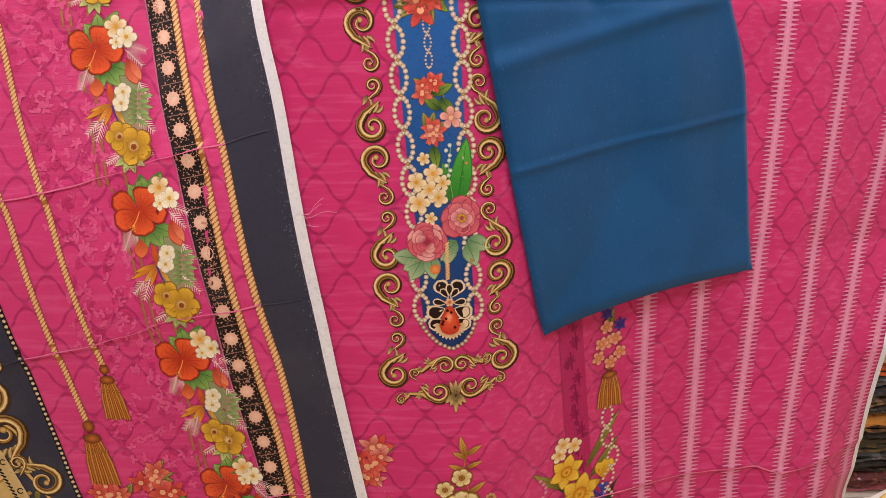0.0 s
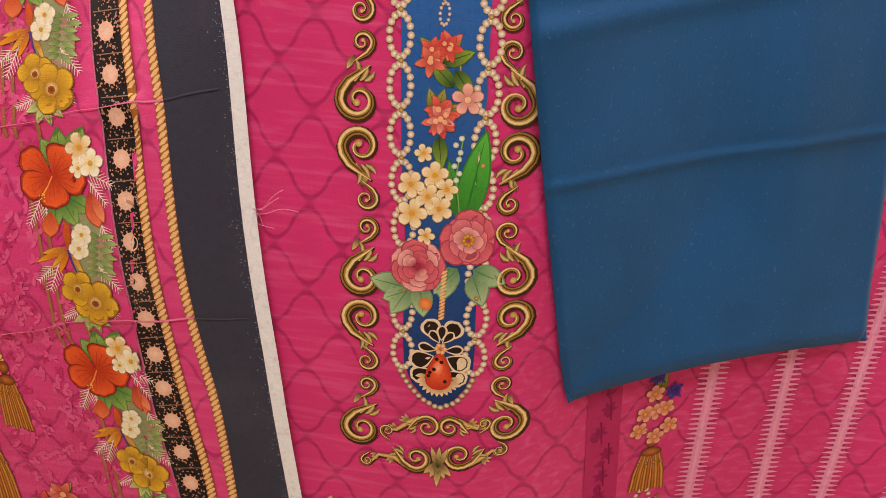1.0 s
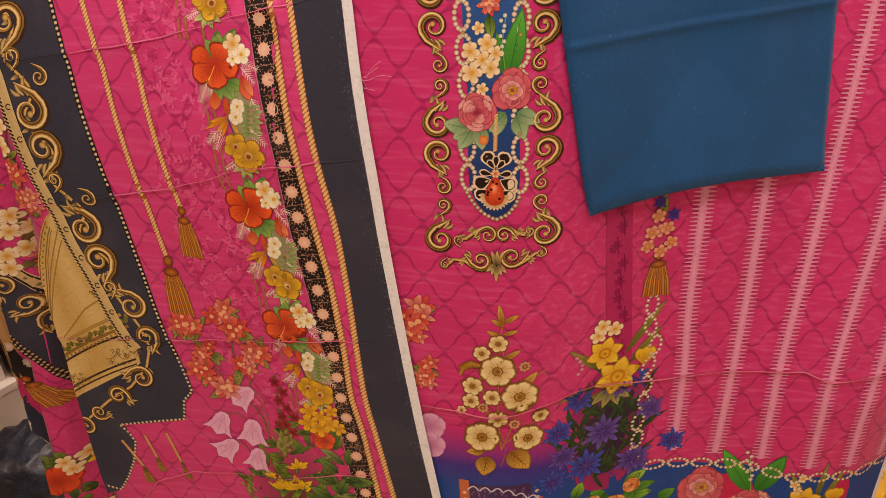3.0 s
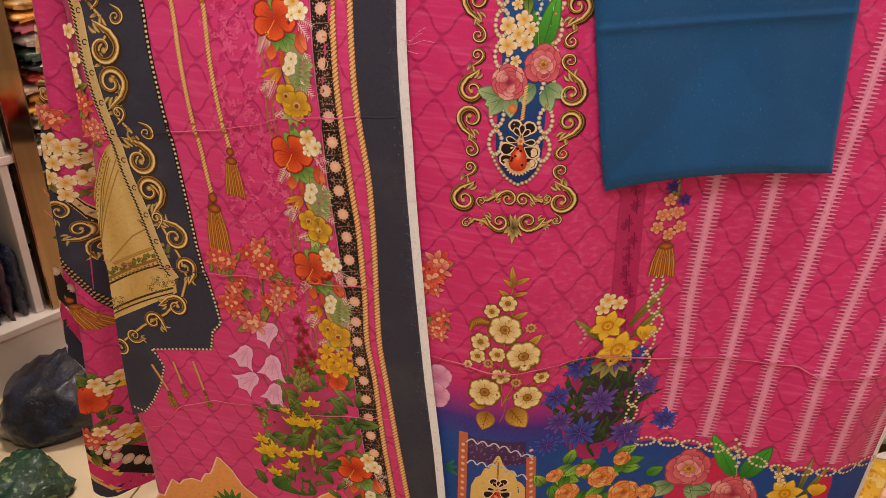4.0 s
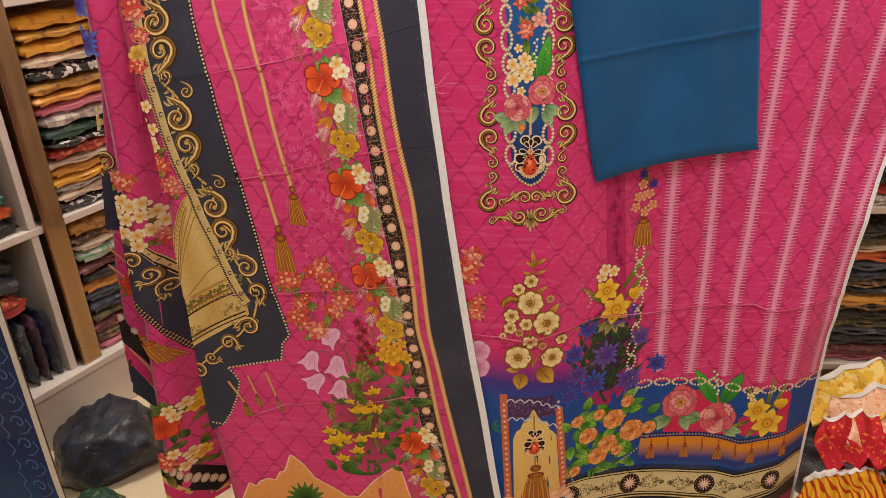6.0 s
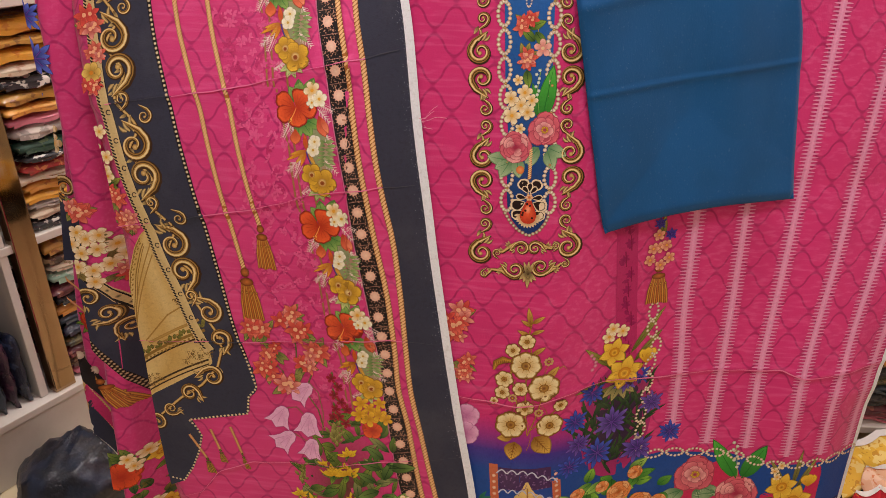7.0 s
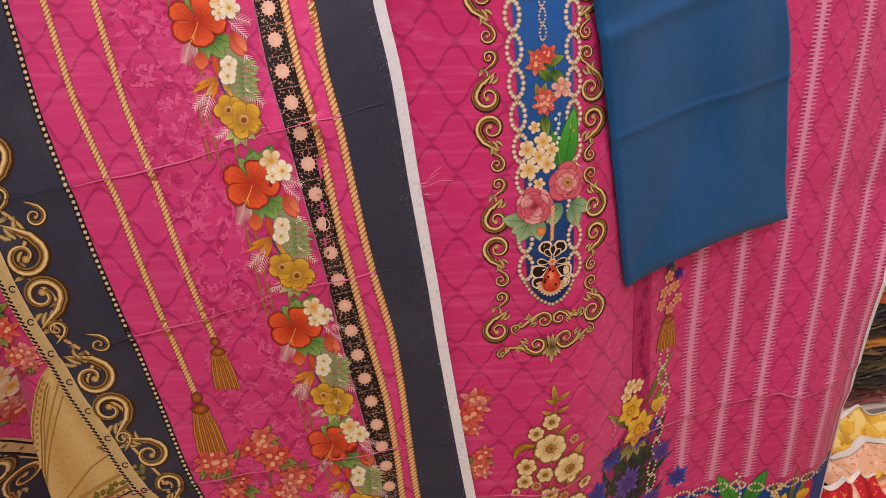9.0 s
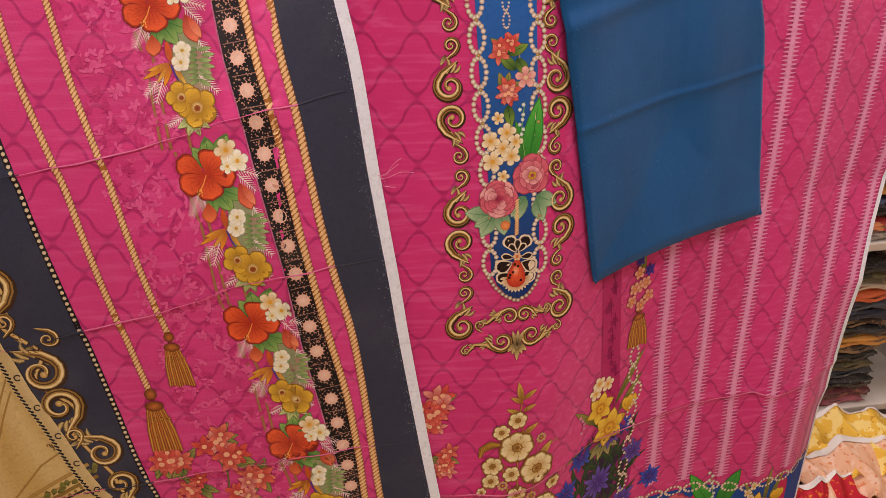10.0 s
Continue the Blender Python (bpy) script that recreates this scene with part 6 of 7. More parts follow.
        for x0, x1, z, n in ((0.052, 0.176, 0.478, 6), (0.058, 0.172, 0.43, 6)):
            pts = [(x0 + (x1 - x0) * t, z + 0.01 * abs(math.sin(n * math.pi * t)) - 0.03 * abs(t - 0.5) - 0.03 * t) for t in steps(0, 1, 40)]
            p.ribbon(pts, 0.0032, srgb("dcdce8"), srgb("a8a8c8"), 1.7)
        rnd = random.Random(6)
        for i in range(70):
            x, z = rnd.uniform(0.06, 0.17), rnd.uniform(0.425, 0.47)
            p.disc(x, z, 0.002, srgb("7a5a8a"), 1.3, n=5)
        jewel(p, 0.121, 0.362, 0.85, 2.4)
        p.ribbon([(0.116, 0.43), (0.119, 0.38)], 0.003, srgb("b8863c"), srgb("7a4a1c"), 1.8)
        p.ribbon([(0.123, 0.325), (0.126, 0.285)], 0.003, srgb("b8863c"), srgb("7a4a1c"), 1.8)
        tassel(p, 0.127, 0.283, 0.1, 0.06, 0.06, 2.6, srgb("b8702c"), srgb("6b3212"))
        for i in range(60):
            x = rnd.uniform(0.062, 0.205)
            z = 0.155 + rnd.uniform(0, 0.05) - 0.035 * math.sin((x - 0.06) / 0.145 * math.pi) + 0.4 * abs(x - 0.133) * (rnd.random() - 0.2)
            r = rnd.uniform(0.008, 0.018)
            p.disc(x, z, r, rnd.choice((srgb("f2cfae"), srgb("eab890"), srgb("f6e0c8"), srgb("e8a888"))), 1.8 + 0.01 * i, srgb("e0a080"), 9, r * 0.7)
        pearl_row(p, [(0.03, 0.235), (0.034, 0.20), (0.05, 0.16), (0.08, 0.125), (0.133, 0.105), (0.19, 0.12), (0.215, 0.15), (0.225, 0.2), (0.215, 0.23)], 0.0075, 0.003, 1.6, srgb("a8b4d0"))
        pearl_row(p, [(0.31, 0.215), (0.36, 0.24), (0.395, 0.27), (0.405, 0.295)], 0.0085, 0.0035, 1.6, srgb("a8b4d0"))
    add("arched_window_motif", "printed arched window with a tassel and clouds", window, shift=(-0.009, 0.008))

    def fringe(p):
        zone(p, lambda x: line(B2, x) + 0.02, lambda x: line(B1, x), lambda t, x: mixc(srgb("2a3a8a"), srgb("d88a1c"), min(1, max(0, t * 1.8 - 0.35))), 0.8, 16, 0.375)
        zone(p, lambda x: line(B1, x) - 0.002, lambda x: line(B1, x) + 0.012, lambda t, x: srgb("1c2c6c"), 1.0, 2, 0.375)
        pearl_row(p, [(x, line(B1, x) + 0.005) for x in xs if x > 0.38], 0.008, 0.003, 1.6, srgb("9aa8c8"))
        for k in range(9):
            x = 0.408 + k * 0.043
            p.ribbon([(x, line(B1, x) - 0.004), (x + 0.002, line(B1, x) - 0.03)], 0.003, srgb("a8561c"), srgb("8a3c14"), 1.4)
            if k % 2 == 0:
                tassel(p, x + 0.002, line(B1, x) - 0.024, 0.042, 0.02, 0.0, 1.6, srgb("b8601c"), srgb("7a3410"))
            else:
                p.ribbon([(x + 0.002, line(B1, x) - 0.02), (x + 0.003, line(B1, x) - 0.045)], [0.004, 0.006], srgb("a8561c"), srgb("8a3c14"), 1.6)
    add("tassel_fringe", "printed orange tassel fringe", fringe)

    def cameo(p):
        zone(p, lambda x: line(B3, x), lambda x: line(B2, x), lambda t, x: mixc(srgb("c9b684"), srgb("ddcda0"), math.sin(math.pi * t)), 0.9, 18, 0.19)
        for f, dz, w, c in ((B2, 0.004, 0.012, srgb("22305a")), (B2, -0.004, 0.005, BLACK), (B2, -0.012, 0.003, BLACK), (B3, 0.016, 0.003, BLACK), (B3, 0.008, 0.005, srgb("3a2a14")), (B3, -0.002, 0.006, BLACK)):
            p.ribbon([(x, line(f, x) + dz) for x in xs if x > 0.19], w, c, c, 1.3 + 0.1 * (w < 0.004))
        for k, x in enumerate((0.205, 0.365, 0.463, 0.561, 0.648, 0.736)):
            z = (line(B2, x) + line(B3, x)) / 2
            if k in (0, 1, 3, 5):
                p.disc(x, z, 0.027, srgb("3a2420"), 1.6, BLACK, 18, 0.03)
                for i in range(12):
                    a = 2 * math.pi * i / 12
                    p.ribbon([(x, z), (x + 0.017 * math.cos(a), z + 0.019 * math.sin(a))], [0.004, 0.003], srgb("e8c8b8"), srgb("d8a898"), 2)
                p.disc(x, z, 0.011, srgb("f2dcd0"), 2.5, srgb("e0b8a8"), 12)
                for i in range(16):
                    a = 2 * math.pi * i / 16
                    p.disc(x + 0.023 * math.cos(a), z + 0.026 * math.sin(a), 0.0018, srgb("a87a5a"), 2.1, n=5)
        rnd = random.Random(12)
        for x in (0.245, 0.31, 0.42, 0.50, 0.612, 0.685):
            z = (line(B2, x) + line(B3, x)) / 2
            for i in range(120):
                q = rnd.uniform(-0.034, 0.034)
                h = 0.026 * (1 - abs(q) / 0.036) * rnd.uniform(-1, 1)
                p.ribbon([(x + q + 0.003 * math.cos(s + i), z + h + 0.003 * math.sin(s + i)) for s in (0, 1.4, 2.8)], 0.0013, srgb("4a3a18"), srgb("5a4a20"), 1.6)
    add("cameo_border", "cream printed border with dark cameos", cameo)

    def beads(p):
        zone(p, lambda x: max(0.036 + 0.008 * (x + 0.24), line(B3, x) - 0.045), lambda x: max(0.038 + 0.008 * (x + 0.24), line(B3, x) - 0.006), lambda t, x: srgb("4a3a34"), 1.0, 3, 0.19)
        zone(p, lambda x: 0.034 + 0.008 * (x + 0.24), lambda x: max(0.036 + 0.008 * (x + 0.24), line(B3, x) - 0.045), lambda t, x: srgb("c84a68"), 0.9, 3, 0.19)
        for k in range(3):
            pearl_row(p, [(x, line(B3, x) - 0.013 - 0.0125 * k) for x in xs if x > 0.19], 0.0072, 0.0022, 1.4, srgb("a88a72"), srgb("6a5040"))
    add("bead_border", "dark printed bead border", beads)

    # the fold's bright upper edge, put into the colour as a pale ribbon
    def lit_crease_lines(p):
        c = SHIRT_CREASES[0]
        pts = [(x, line(c, x) + 0.001 * math.sin(41 * x) + 0.0008 * math.sin(97 * x)) for x in steps(-0.12, 0.835, 120)]
        tone = srgb("f08cb4")
        for a, b in zip(pts, pts[1:]):
            p.ribbon([a, b], [0.002 + 0.001 * math.sin(23 * a[0]), 0.002 + 0.001 * math.sin(23 * b[0])], tone, mixc(tone, PINK, 0.5), 7)
        p.ribbon([(0.488, 0.80), (0.487, 0.775)], 0.0008, srgb("f2b8d0"), srgb("f2b8d0"), 1)
    add("lit_crease", "pale line painted as light caught along the pressed fold", lit_crease_lines)

    def left_bits(p):
        coral_bunch(p, -0.045, 0.812, 0.03, 91)
        coral_bunch(p, -0.05, 0.79, 0.026, 92)
        coral_bunch(p, -0.028, 0.715, 0.02, 93)
        coral_bunch(p, -0.03, 0.69, 0.018, 94)
        for z in (0.60, 0.56):
            flower(p, -0.022, z, 0.026, 5, srgb("c873a8"), srgb("ecb4d8"), 2, 0.3, 1.0)
        for a in (0.4, 1.0, -0.4):
            leaf(p, 0.01, 0.40, a, 0.028, 0.007, 1, srgb("3a8a6a"), srgb("1c5a4a"))
    add("edge_blossoms", "printed blossoms beside the overlap", left_bits)
    return root


build_shirt()


def build_loose_thread():
    bm = bmesh.new()
    rnd = random.Random(3)
    root = (-0.122, shawl_y(-0.122, 1.176) - 0.002, 1.176)
    for dx, dz in ((0.046, 0.004), (0.03, 0.022), (0.026, 0.014), (0.022, -0.016), (0.012, -0.012)):
        prev = None
        for t in steps(0, 1, 8):
            x, z = root[0] + dx * t + 0.002 * math.sin(7 * t), root[2] + dz * t + 0.003 * math.sin(5 * t + dx * 90)
            y = min(shirt_y(x, z), root[1] + 0.004) - 0.004 - 0.004 * t
            ring = [bm.verts.new((x, y + 0.00035 * math.cos(a), z + 0.00035 * math.sin(a))) for a in (0, 2.1, 4.2)]
            if prev:
                for i in range(3):
                    bm.faces.new((prev[i - 1], prev[i], ring[i], ring[i - 1]))
            prev = ring
    ob = tagged(mesh_object("loose_thread", bm, plain_cloth("pale_pink_thread", srgb("f0b8cc"), srgb("e49ab4"))), "frayed pale pink threads on the selvedge", "thread")
    ob.matrix_basis = CLOTH


build_loose_thread()


# ---- the folded blue trouser length ----
def build_blue_cloth():
    root = thing("blue_cloth", "folded plain blue trouser cloth hung over the shirt length", "fabric", at=(0.33, 1.15, 1.775))
    root.matrix_basis = CLOTH @ Matrix.Translation((0.33, 1.15, 1.775))
    inv = Matrix.Translation((-0.33, -1.15, -1.775))
    left = [(0.98, 0.208), (1.0, 0.2), (1.246, 0.148), (1.322, 0.133), (1.401, 0.117), (1.8, 0.04)]
    right = [(1.03, 0.567), (1.34, 0.533), (1.39, 0.52), (1.46, 0.494), (1.8, 0.40)]

    def low(u):
        return 0.982 + 0.054 * u + 0.010 * math.sin(math.pi * u * 1.2)

    def surf(u, v, off):
        z = low(u) + (1.80 - low(u)) * v
        a, b = smoothline(left, z), smoothline(right, z)
        x = a + (b - a) * u
        y0 = 1.138 + 0.44 * (x - 0.12) + 0.13 * (z - 0.98)
        y0 = min(y0, shirt_y(x, z) - 0.016)
        c = z - (1.362 + 0.10 * u)
        c2 = z - (1.225 + 0.06 * u)
        bulge = 0.012 * math.sin(math.pi * u) * (0.4 + v)
        soft = 0.004 * math.sin(11 * u + 3 * z) * math.sin(6 * z)
        dent = 0.012 * math.exp(-((u - 0.42) / 0.06) ** 2) * math.exp(-((z - 1.47) / 0.05) ** 2)
        pinch = 0.004 * math.exp(-(u / 0.22) ** 2) * math.sin(60 * c) * math.exp(-(c / 0.03) ** 2)
        y = y0 - bulge + soft + dent + pinch - 0.006 * ridge(c, 0.012) - 0.0035 * ridge(c2, 0.0045) - 0.002 * math.tanh(c2 / 0.02) * math.exp(-(c2 / 0.06) ** 2)
        rim = 0.007 * (math.exp(-(u / 0.012) ** 2) + math.exp(-((1 - u) / 0.012) ** 2) + math.exp(-(v / 0.012) ** 2))
        return (x, y + off + rim * (1 if off == 0 else -0.4), z)
    us = steps(0, 0.04, 6) + steps(0.06, 0.94, 44) + steps(0.96, 1, 6)
    vs = steps(0, 0.035, 6) + steps(0.045, 1, 190)
    part("front_layer", sheet(lambda u, v: surf(u, v, 0.0), us, vs, 0.0008), blue_satin, root).matrix_parent_inverse = inv
    part("back_layer", sheet(lambda u, v: surf(u, v, 0.010), us, vs, 0.0008), blue_satin, root).matrix_parent_inverse = inv


build_blue_cloth()


def build_rail():
    """The rail over which the cloths are hung, following their line."""
    bm = bmesh.new()
    prev = None
    for x in steps(-1.05, 0.95, 40):
        y = smoothline(SHIRT_PLAN, x) + 0.075 * (1.15 - 1.8) + 0.03
        ring = [bm.verts.new((x, y + 0.009 * math.cos(a), 1.803 + 0.009 * math.sin(a))) for a in (2 * math.pi * k / 10 for k in range(10))]
        if prev:
            for k in range(10):
                bm.faces.new((prev[k - 1], prev[k], ring[k], ring[k - 1]))
        prev = ring
    rail = tagged(mesh_object("hanging_rail", bm, brass_mat), "slim brass rail carrying the hung fabrics", "rail", kind="structure")
    rail.matrix_basis = CLOTH
    for x in (-0.95, 0.9):
        foot = CLOTH @ Vector((x, smoothline(SHIRT_PLAN, x) + 0.075 * (1.15 - 1.8) + 0.03, 1.813))
        tagged(slab("rail_hanger", foot.x - 0.003, foot.x + 0.003, foot.y - 0.003, foot.y + 0.003, foot.z, 2.8005, brass_mat, bevel=0), "thin brass hanger rod of the rail", "rail", kind="structure")


build_rail()

# ---- shelves and stacks ----
def folded_pack(name, w, d, h, material, seed, label, group, m, puff=0.35, flap=True):
    """One folded length in its clear bag: rounded sagging slab with fold lines along its front."""
    rnd = random.Random(seed)
    root = thing(name, label, "folded fabric", group)
    bm = bmesh.new()
    nx, ny = 12, 8
    ph = rnd.uniform(0, 6)

    def pt(i, j, k):
        u, v = i / nx, j / ny
        ex = min(u, 1 - u) * w
        ey = min(v, 1 - v) * d
        r = min(h * 0.5, 0.02)
        fall = (1 - max(0.0, 1 - ex / r) ** 2) ** 0.5 * (1 - max(0.0, 1 - ey / r) ** 2) ** 0.5
        wav = 0.10 * h * math.sin(9 * u + ph) * math.sin(5 * v + 2 * ph) + 0.05 * h * math.sin(23 * u + 3 * ph)
        z = h / 2 + k * (h / 2) * (0.25 + 0.75 * fall) + (wav if k > 0 else 0)
        s = 0.006 * math.sin(17 * v + ph + k)
        return ((u - 0.5) * w + s, (v - 0.5) * d + 0.005 * math.sin(13 * u + ph), max(0.0, z))
    top = [[bm.verts.new(pt(i, j, 1)) for i in range(nx + 1)] for j in range(ny + 1)]
    bot = [[bm.verts.new(pt(i, j, -1)) for i in range(nx + 1)] for j in range(ny + 1)]
    for j in range(ny):
        for i in range(nx):
            bm.faces.new((top[j][i], top[j][i + 1], top[j + 1][i + 1], top[j + 1][i]))
            bm.faces.new((bot[j][i], bot[j + 1][i], bot[j + 1][i + 1], bot[j][i + 1]))
    for i in range(nx):
        bm.faces.new((bot[0][i], bot[0][i + 1], top[0][i + 1], top[0][i]))
        bm.faces.new((bot[ny][i + 1], bot[ny][i], top[ny][i], top[ny][i + 1]))
    for j in range(ny):
        bm.faces.new((bot[j + 1][0], bot[j][0], top[j][0], top[j + 1][0]))
        bm.faces.new((bot[j][nx], bot[j + 1][nx], top[j + 1][nx], top[j][nx]))
    part("folded_cloth", bm, material, root)
    if flap:
        fl = bmesh.new()
        rows = [[fl.verts.new(((u - 0.5) * w * 0.94, -d / 2 - 0.004 - 0.004 * math.sin(8 * u + ph), h * (0.2 + 0.32 * k) + 0.004 * math.sin(19 * u + ph))) for u in steps(0, 1, 12)] for k in range(2)]
        for i in range(12):
            fl.faces.new((rows[0][i], rows[0][i + 1], rows[1][i + 1], rows[1][i]))
        part("fold_edge", fl, material, root)
    root.matrix_basis = m
    return root


def stack(names, x, y, z, turn, w, d, group, seed, gap=0.001, base=Matrix()):
    """A pile of packs; each is (colour, height)."""
    rnd = random.Random(seed)
    for i, (c, h) in enumerate(names):
        folded_pack("folded_pack", w * rnd.uniform(0.93, 1.02), d * rnd.uniform(0.93, 1.0), h, PACK[c], seed * 50 + i, f"{c.replace('_', ' and ')} printed cloth folded in a clear bag", group,
                    base @ pose(x + rnd.uniform(-0.006, 0.006), y + rnd.uniform(-0.008, 0.008), z, 0, 0, turn + rnd.uniform(-3, 3)))
        z += h * 0.96 + gap


SHELF = pose(-1.362, 1.66, 0, 0, 0, -26)      # the front line of the wall shelving: its x runs back, its y along


def build_west_shelving():
    unit = thing("shelving_unit", "white laminate wall shelving with brass uprights, full of folded cloth", "shelving")
    unit.matrix_basis = SHELF

    def add(name, *b, mat=shelf_white, label=""):
        slab(name, *b, mat, unit, label)
    add("plinth", -0.36, 0.02, -1.4, 1.05, -0.049, 0.135)
    for z in (0.136, 0.63, 1.27, 1.80, 2.25):
        add("shelf_board", -0.36, 0.03 if z < 0.2 else 0.0, -1.4, 1.05, z, z + 0.024)
    add("back_panel", -0.368, -0.361, -1.4, 1.05, -0.049, 2.4)
    for y in (-1.39, -0.71, -0.03, 0.65):
        for a, b in ((0.1605, 0.6295), (0.6545, 1.2695), (1.2945, 1.7995), (1.8245, 2.2495)):
            add("divider", -0.36, -0.004, y - 0.012, y + 0.012, a, b)
    for y in (-0.65, 0.03, 0.71):
        add("brass_upright", -0.03, 0.012, y - 0.033, y + 0.033, 0.161, 2.5, mat=brass_mat, label="brushed brass upright strip")
    g = "folded packs on the white shelving"

    def pile(names, y, z, w, seed):
        stack(names, -0.155, y, z, 90, w, 0.28, g, seed, base=SHELF)
    pile([("rose", 0.022), ("brown", 0.04), ("maroon", 0.034), ("olive", 0.036), ("navy", 0.04), ("slate", 0.03), ("amber", 0.04), ("black", 0.032), ("maroon", 0.04), ("mint", 0.045), ("cream", 0.02), ("brown", 0.03), ("gold", 0.045)], 0.27, 0.161, 0.38, 1)
    pile([(c, 0.9 * h) for c, h in (("black_white", 0.034), ("cream", 0.036), ("grey", 0.02), ("yellow", 0.03), ("amber", 0.034), ("cream", 0.026), ("red", 0.04), ("black_white", 0.024), ("green", 0.045), ("grey", 0.045), ("rose", 0.034), ("amber", 0.032), ("gold", 0.04), ("black_white", 0.048), ("cream", 0.035), ("yellow", 0.05), ("gold", 0.03), ("yellow", 0.046))], 0.27, 0.655, 0.38, 2)
    pile([("yellow", 0.05), ("cream", 0.03), ("yellow", 0.04), ("amber", 0.05), ("red", 0.05), ("grey", 0.04)], 0.27, 1.296, 0.38, 3)
    pile([("red", 0.03), ("olive", 0.04), ("black", 0.036), ("cream", 0.03), ("olive", 0.045), ("black_white", 0.03), ("olive", 0.034)], -0.33, 0.161, 0.30, 4)
    pile([("red", 0.07), ("slate", 0.065), ("black", 0.05)], -0.27, 0.41, 0.34, 14)
    pile([("black", 0.04), ("orange", 0.055), ("teal", 0.04), ("orange", 0.034), ("yellow", 0.03), ("black_white", 0.05), ("brown", 0.034), ("black", 0.05), ("orange", 0.05), ("cream", 0.045), ("green", 0.05)], -0.23, 0.655, 0.32, 5)
    pile([("navy", 0.05), ("grey", 0.04), ("red", 0.05), ("black", 0.05)], -0.23, 1.296, 0.32, 6)
    for k, (c, y) in enumerate((("navy", -0.066), ("plum", -0.104), ("slate", -0.142))):
        folded_pack("folded_pack", 0.25, 0.22, 0.036, PACK[c], 400 + k, f"{c} printed cloth in a clear bag standing on edge", g, SHELF @ pose(-0.14, y, 0.272, 90, 0, 0) @ pose(0, 0, -0.018))


def build_north_shelving():
    unit = thing("shelving_unit", "white laminate shelving behind the hung cloth, full of packs", "shelving", at=(1.2, 2.0, 0))
    inv = Matrix.Translation((-1.2, -2.0, 0))

    def add(name, *b):
        slab(name, *b, shelf_white, unit).matrix_parent_inverse = inv
    for z in (0.15, 0.66, 1.17, 1.68):
        add("shelf_board", 0.55, 2.3, 1.73, 2.10, z, z + 0.022)
    add("back_panel", 0.55, 2.3, 2.101, 2.108, -0.049, 2.0)
    for x in (0.55, 1.42, 2.28):
        for a, b in ((-0.049, 0.1495), (0.1725, 0.6595), (0.6825, 1.1695), (1.1925, 1.6795)):
            add("divider", x, x + 0.02, 1.735, 2.10, a, b)
    g = "folded packs on the shelving behind"
    mixes = (("maroon", "red", "rose", "olive", "black", "grey", "slate", "brown", "navy", "violet", "brown", "amber", "olive", "red", "rose", "black", "brown"),
             ("rose", "maroon", "black", "slate", "olive", "black", "brown", "amber", "black", "brown", "navy", "slate", "orange", "cream", "olive", "black", "maroon"),
             ("olive", "black", "brown", "grey", "red", "black", "navy", "amber", "brown", "slate", "maroon", "black", "cream", "olive", "green", "black", "brown"))
    for lev, z in enumerate((0.173, 0.683, 1.193)):
        for col, x in enumerate((0.75, 1.08, 1.62, 1.97)):
            names, h, i = [], 0.0, 0
            rnd = random.Random(lev * 10 + col)
            m = mixes[(lev + col) % 3]
            while h < 0.42:
                t = rnd.uniform(0.022, 0.034)
                names.append((m[(i + 3 * lev) % len(m)], t))
                h += t
                i += 1
            stack(names, x, 1.875, z, 0, 0.31, 0.27, g, 30 + lev * 7 + col)


build_west_shelving()
build_north_shelving()


# ---- floor things ----
def crumpled(name, x, y, z, sx, sy, h, material, seed, label, category, folds=6, sharp=1.0, turn=0.0, closed=True, group=""):
    """A heaped, crumpled cloth or bag: a dome pushed about by ridged noise."""
    rnd = random.Random(seed)
    ox, oy = rnd.uniform(0, 50), rnd.uniform(0, 50)
    bm = bmesh.new()
    nu, nv = 56, 22
    rows = []
    for j in range(nv + 1):
        t = j / nv
        row = []
        for i in range(nu):
            a = 2 * math.pi * i / nu
            q = math.sin(t * math.pi / 2)
            sup = (abs(math.cos(a)) ** 3 + abs(math.sin(a)) ** 3) ** (-1 / 3)
            px, py = q * math.cos(a) * sup, q * math.sin(a) * sup
            n1 = 1 - abs(noise.noise((px * folds * 0.5 + ox, py * folds * 0.5 + oy, seed)))
            n2 = 1 - abs(noise.noise((px * folds * 1.3 + oy, py * folds * 1.3 + ox, seed + 9)))
            up = math.cos(t * math.pi / 2) ** 0.55
            pz = h * up * (0.55 + 0.33 * n1 * sharp + 0.16 * n2 * sharp)
            wob = 1 + 0.10 * noise.noise((math.cos(a) * 2 + ox, math.sin(a) * 2, t * 3 + seed))
            row.append(bm.verts.new((px * sx / 2 * wob, py * sy / 2 * wob, pz)))
        rows.append(row)
    for a, b in zip(rows, rows[1:]):
        for i in range(nu):
            bm.faces.new((a[i - 1], a[i], b[i], b[i - 1]))
    bmesh.ops.remove_doubles(bm, verts=rows[0], dist=0.0005)
    bm.faces.new(list(reversed(rows[-1])))
    bmesh.ops.recalc_face_normals(bm, faces=bm.faces)
    ob = mesh_object(name, bm, material)
    ob.matrix_basis = pose(x, y, z, 0, 0, turn)
    return tagged(ob, label, category, group)


def bag_plastic():
    n = Nodes("navy_cloth_under_clear_film", 0.45, 0.5)
    c = n.mix(n.ramp(n.noise(18, 3.0), 0.4, 0.65), srgb("080d1a"), srgb("122036"))
    n.bsdf.inputs["Coat Weight"].default_value = 0.55
    n.bsdf.inputs["Coat Roughness"].default_value = 0.05
    film_crinkle(n, 24, (1, 1, 1))
    return n.colour(c)


film_navy = bag_plastic()


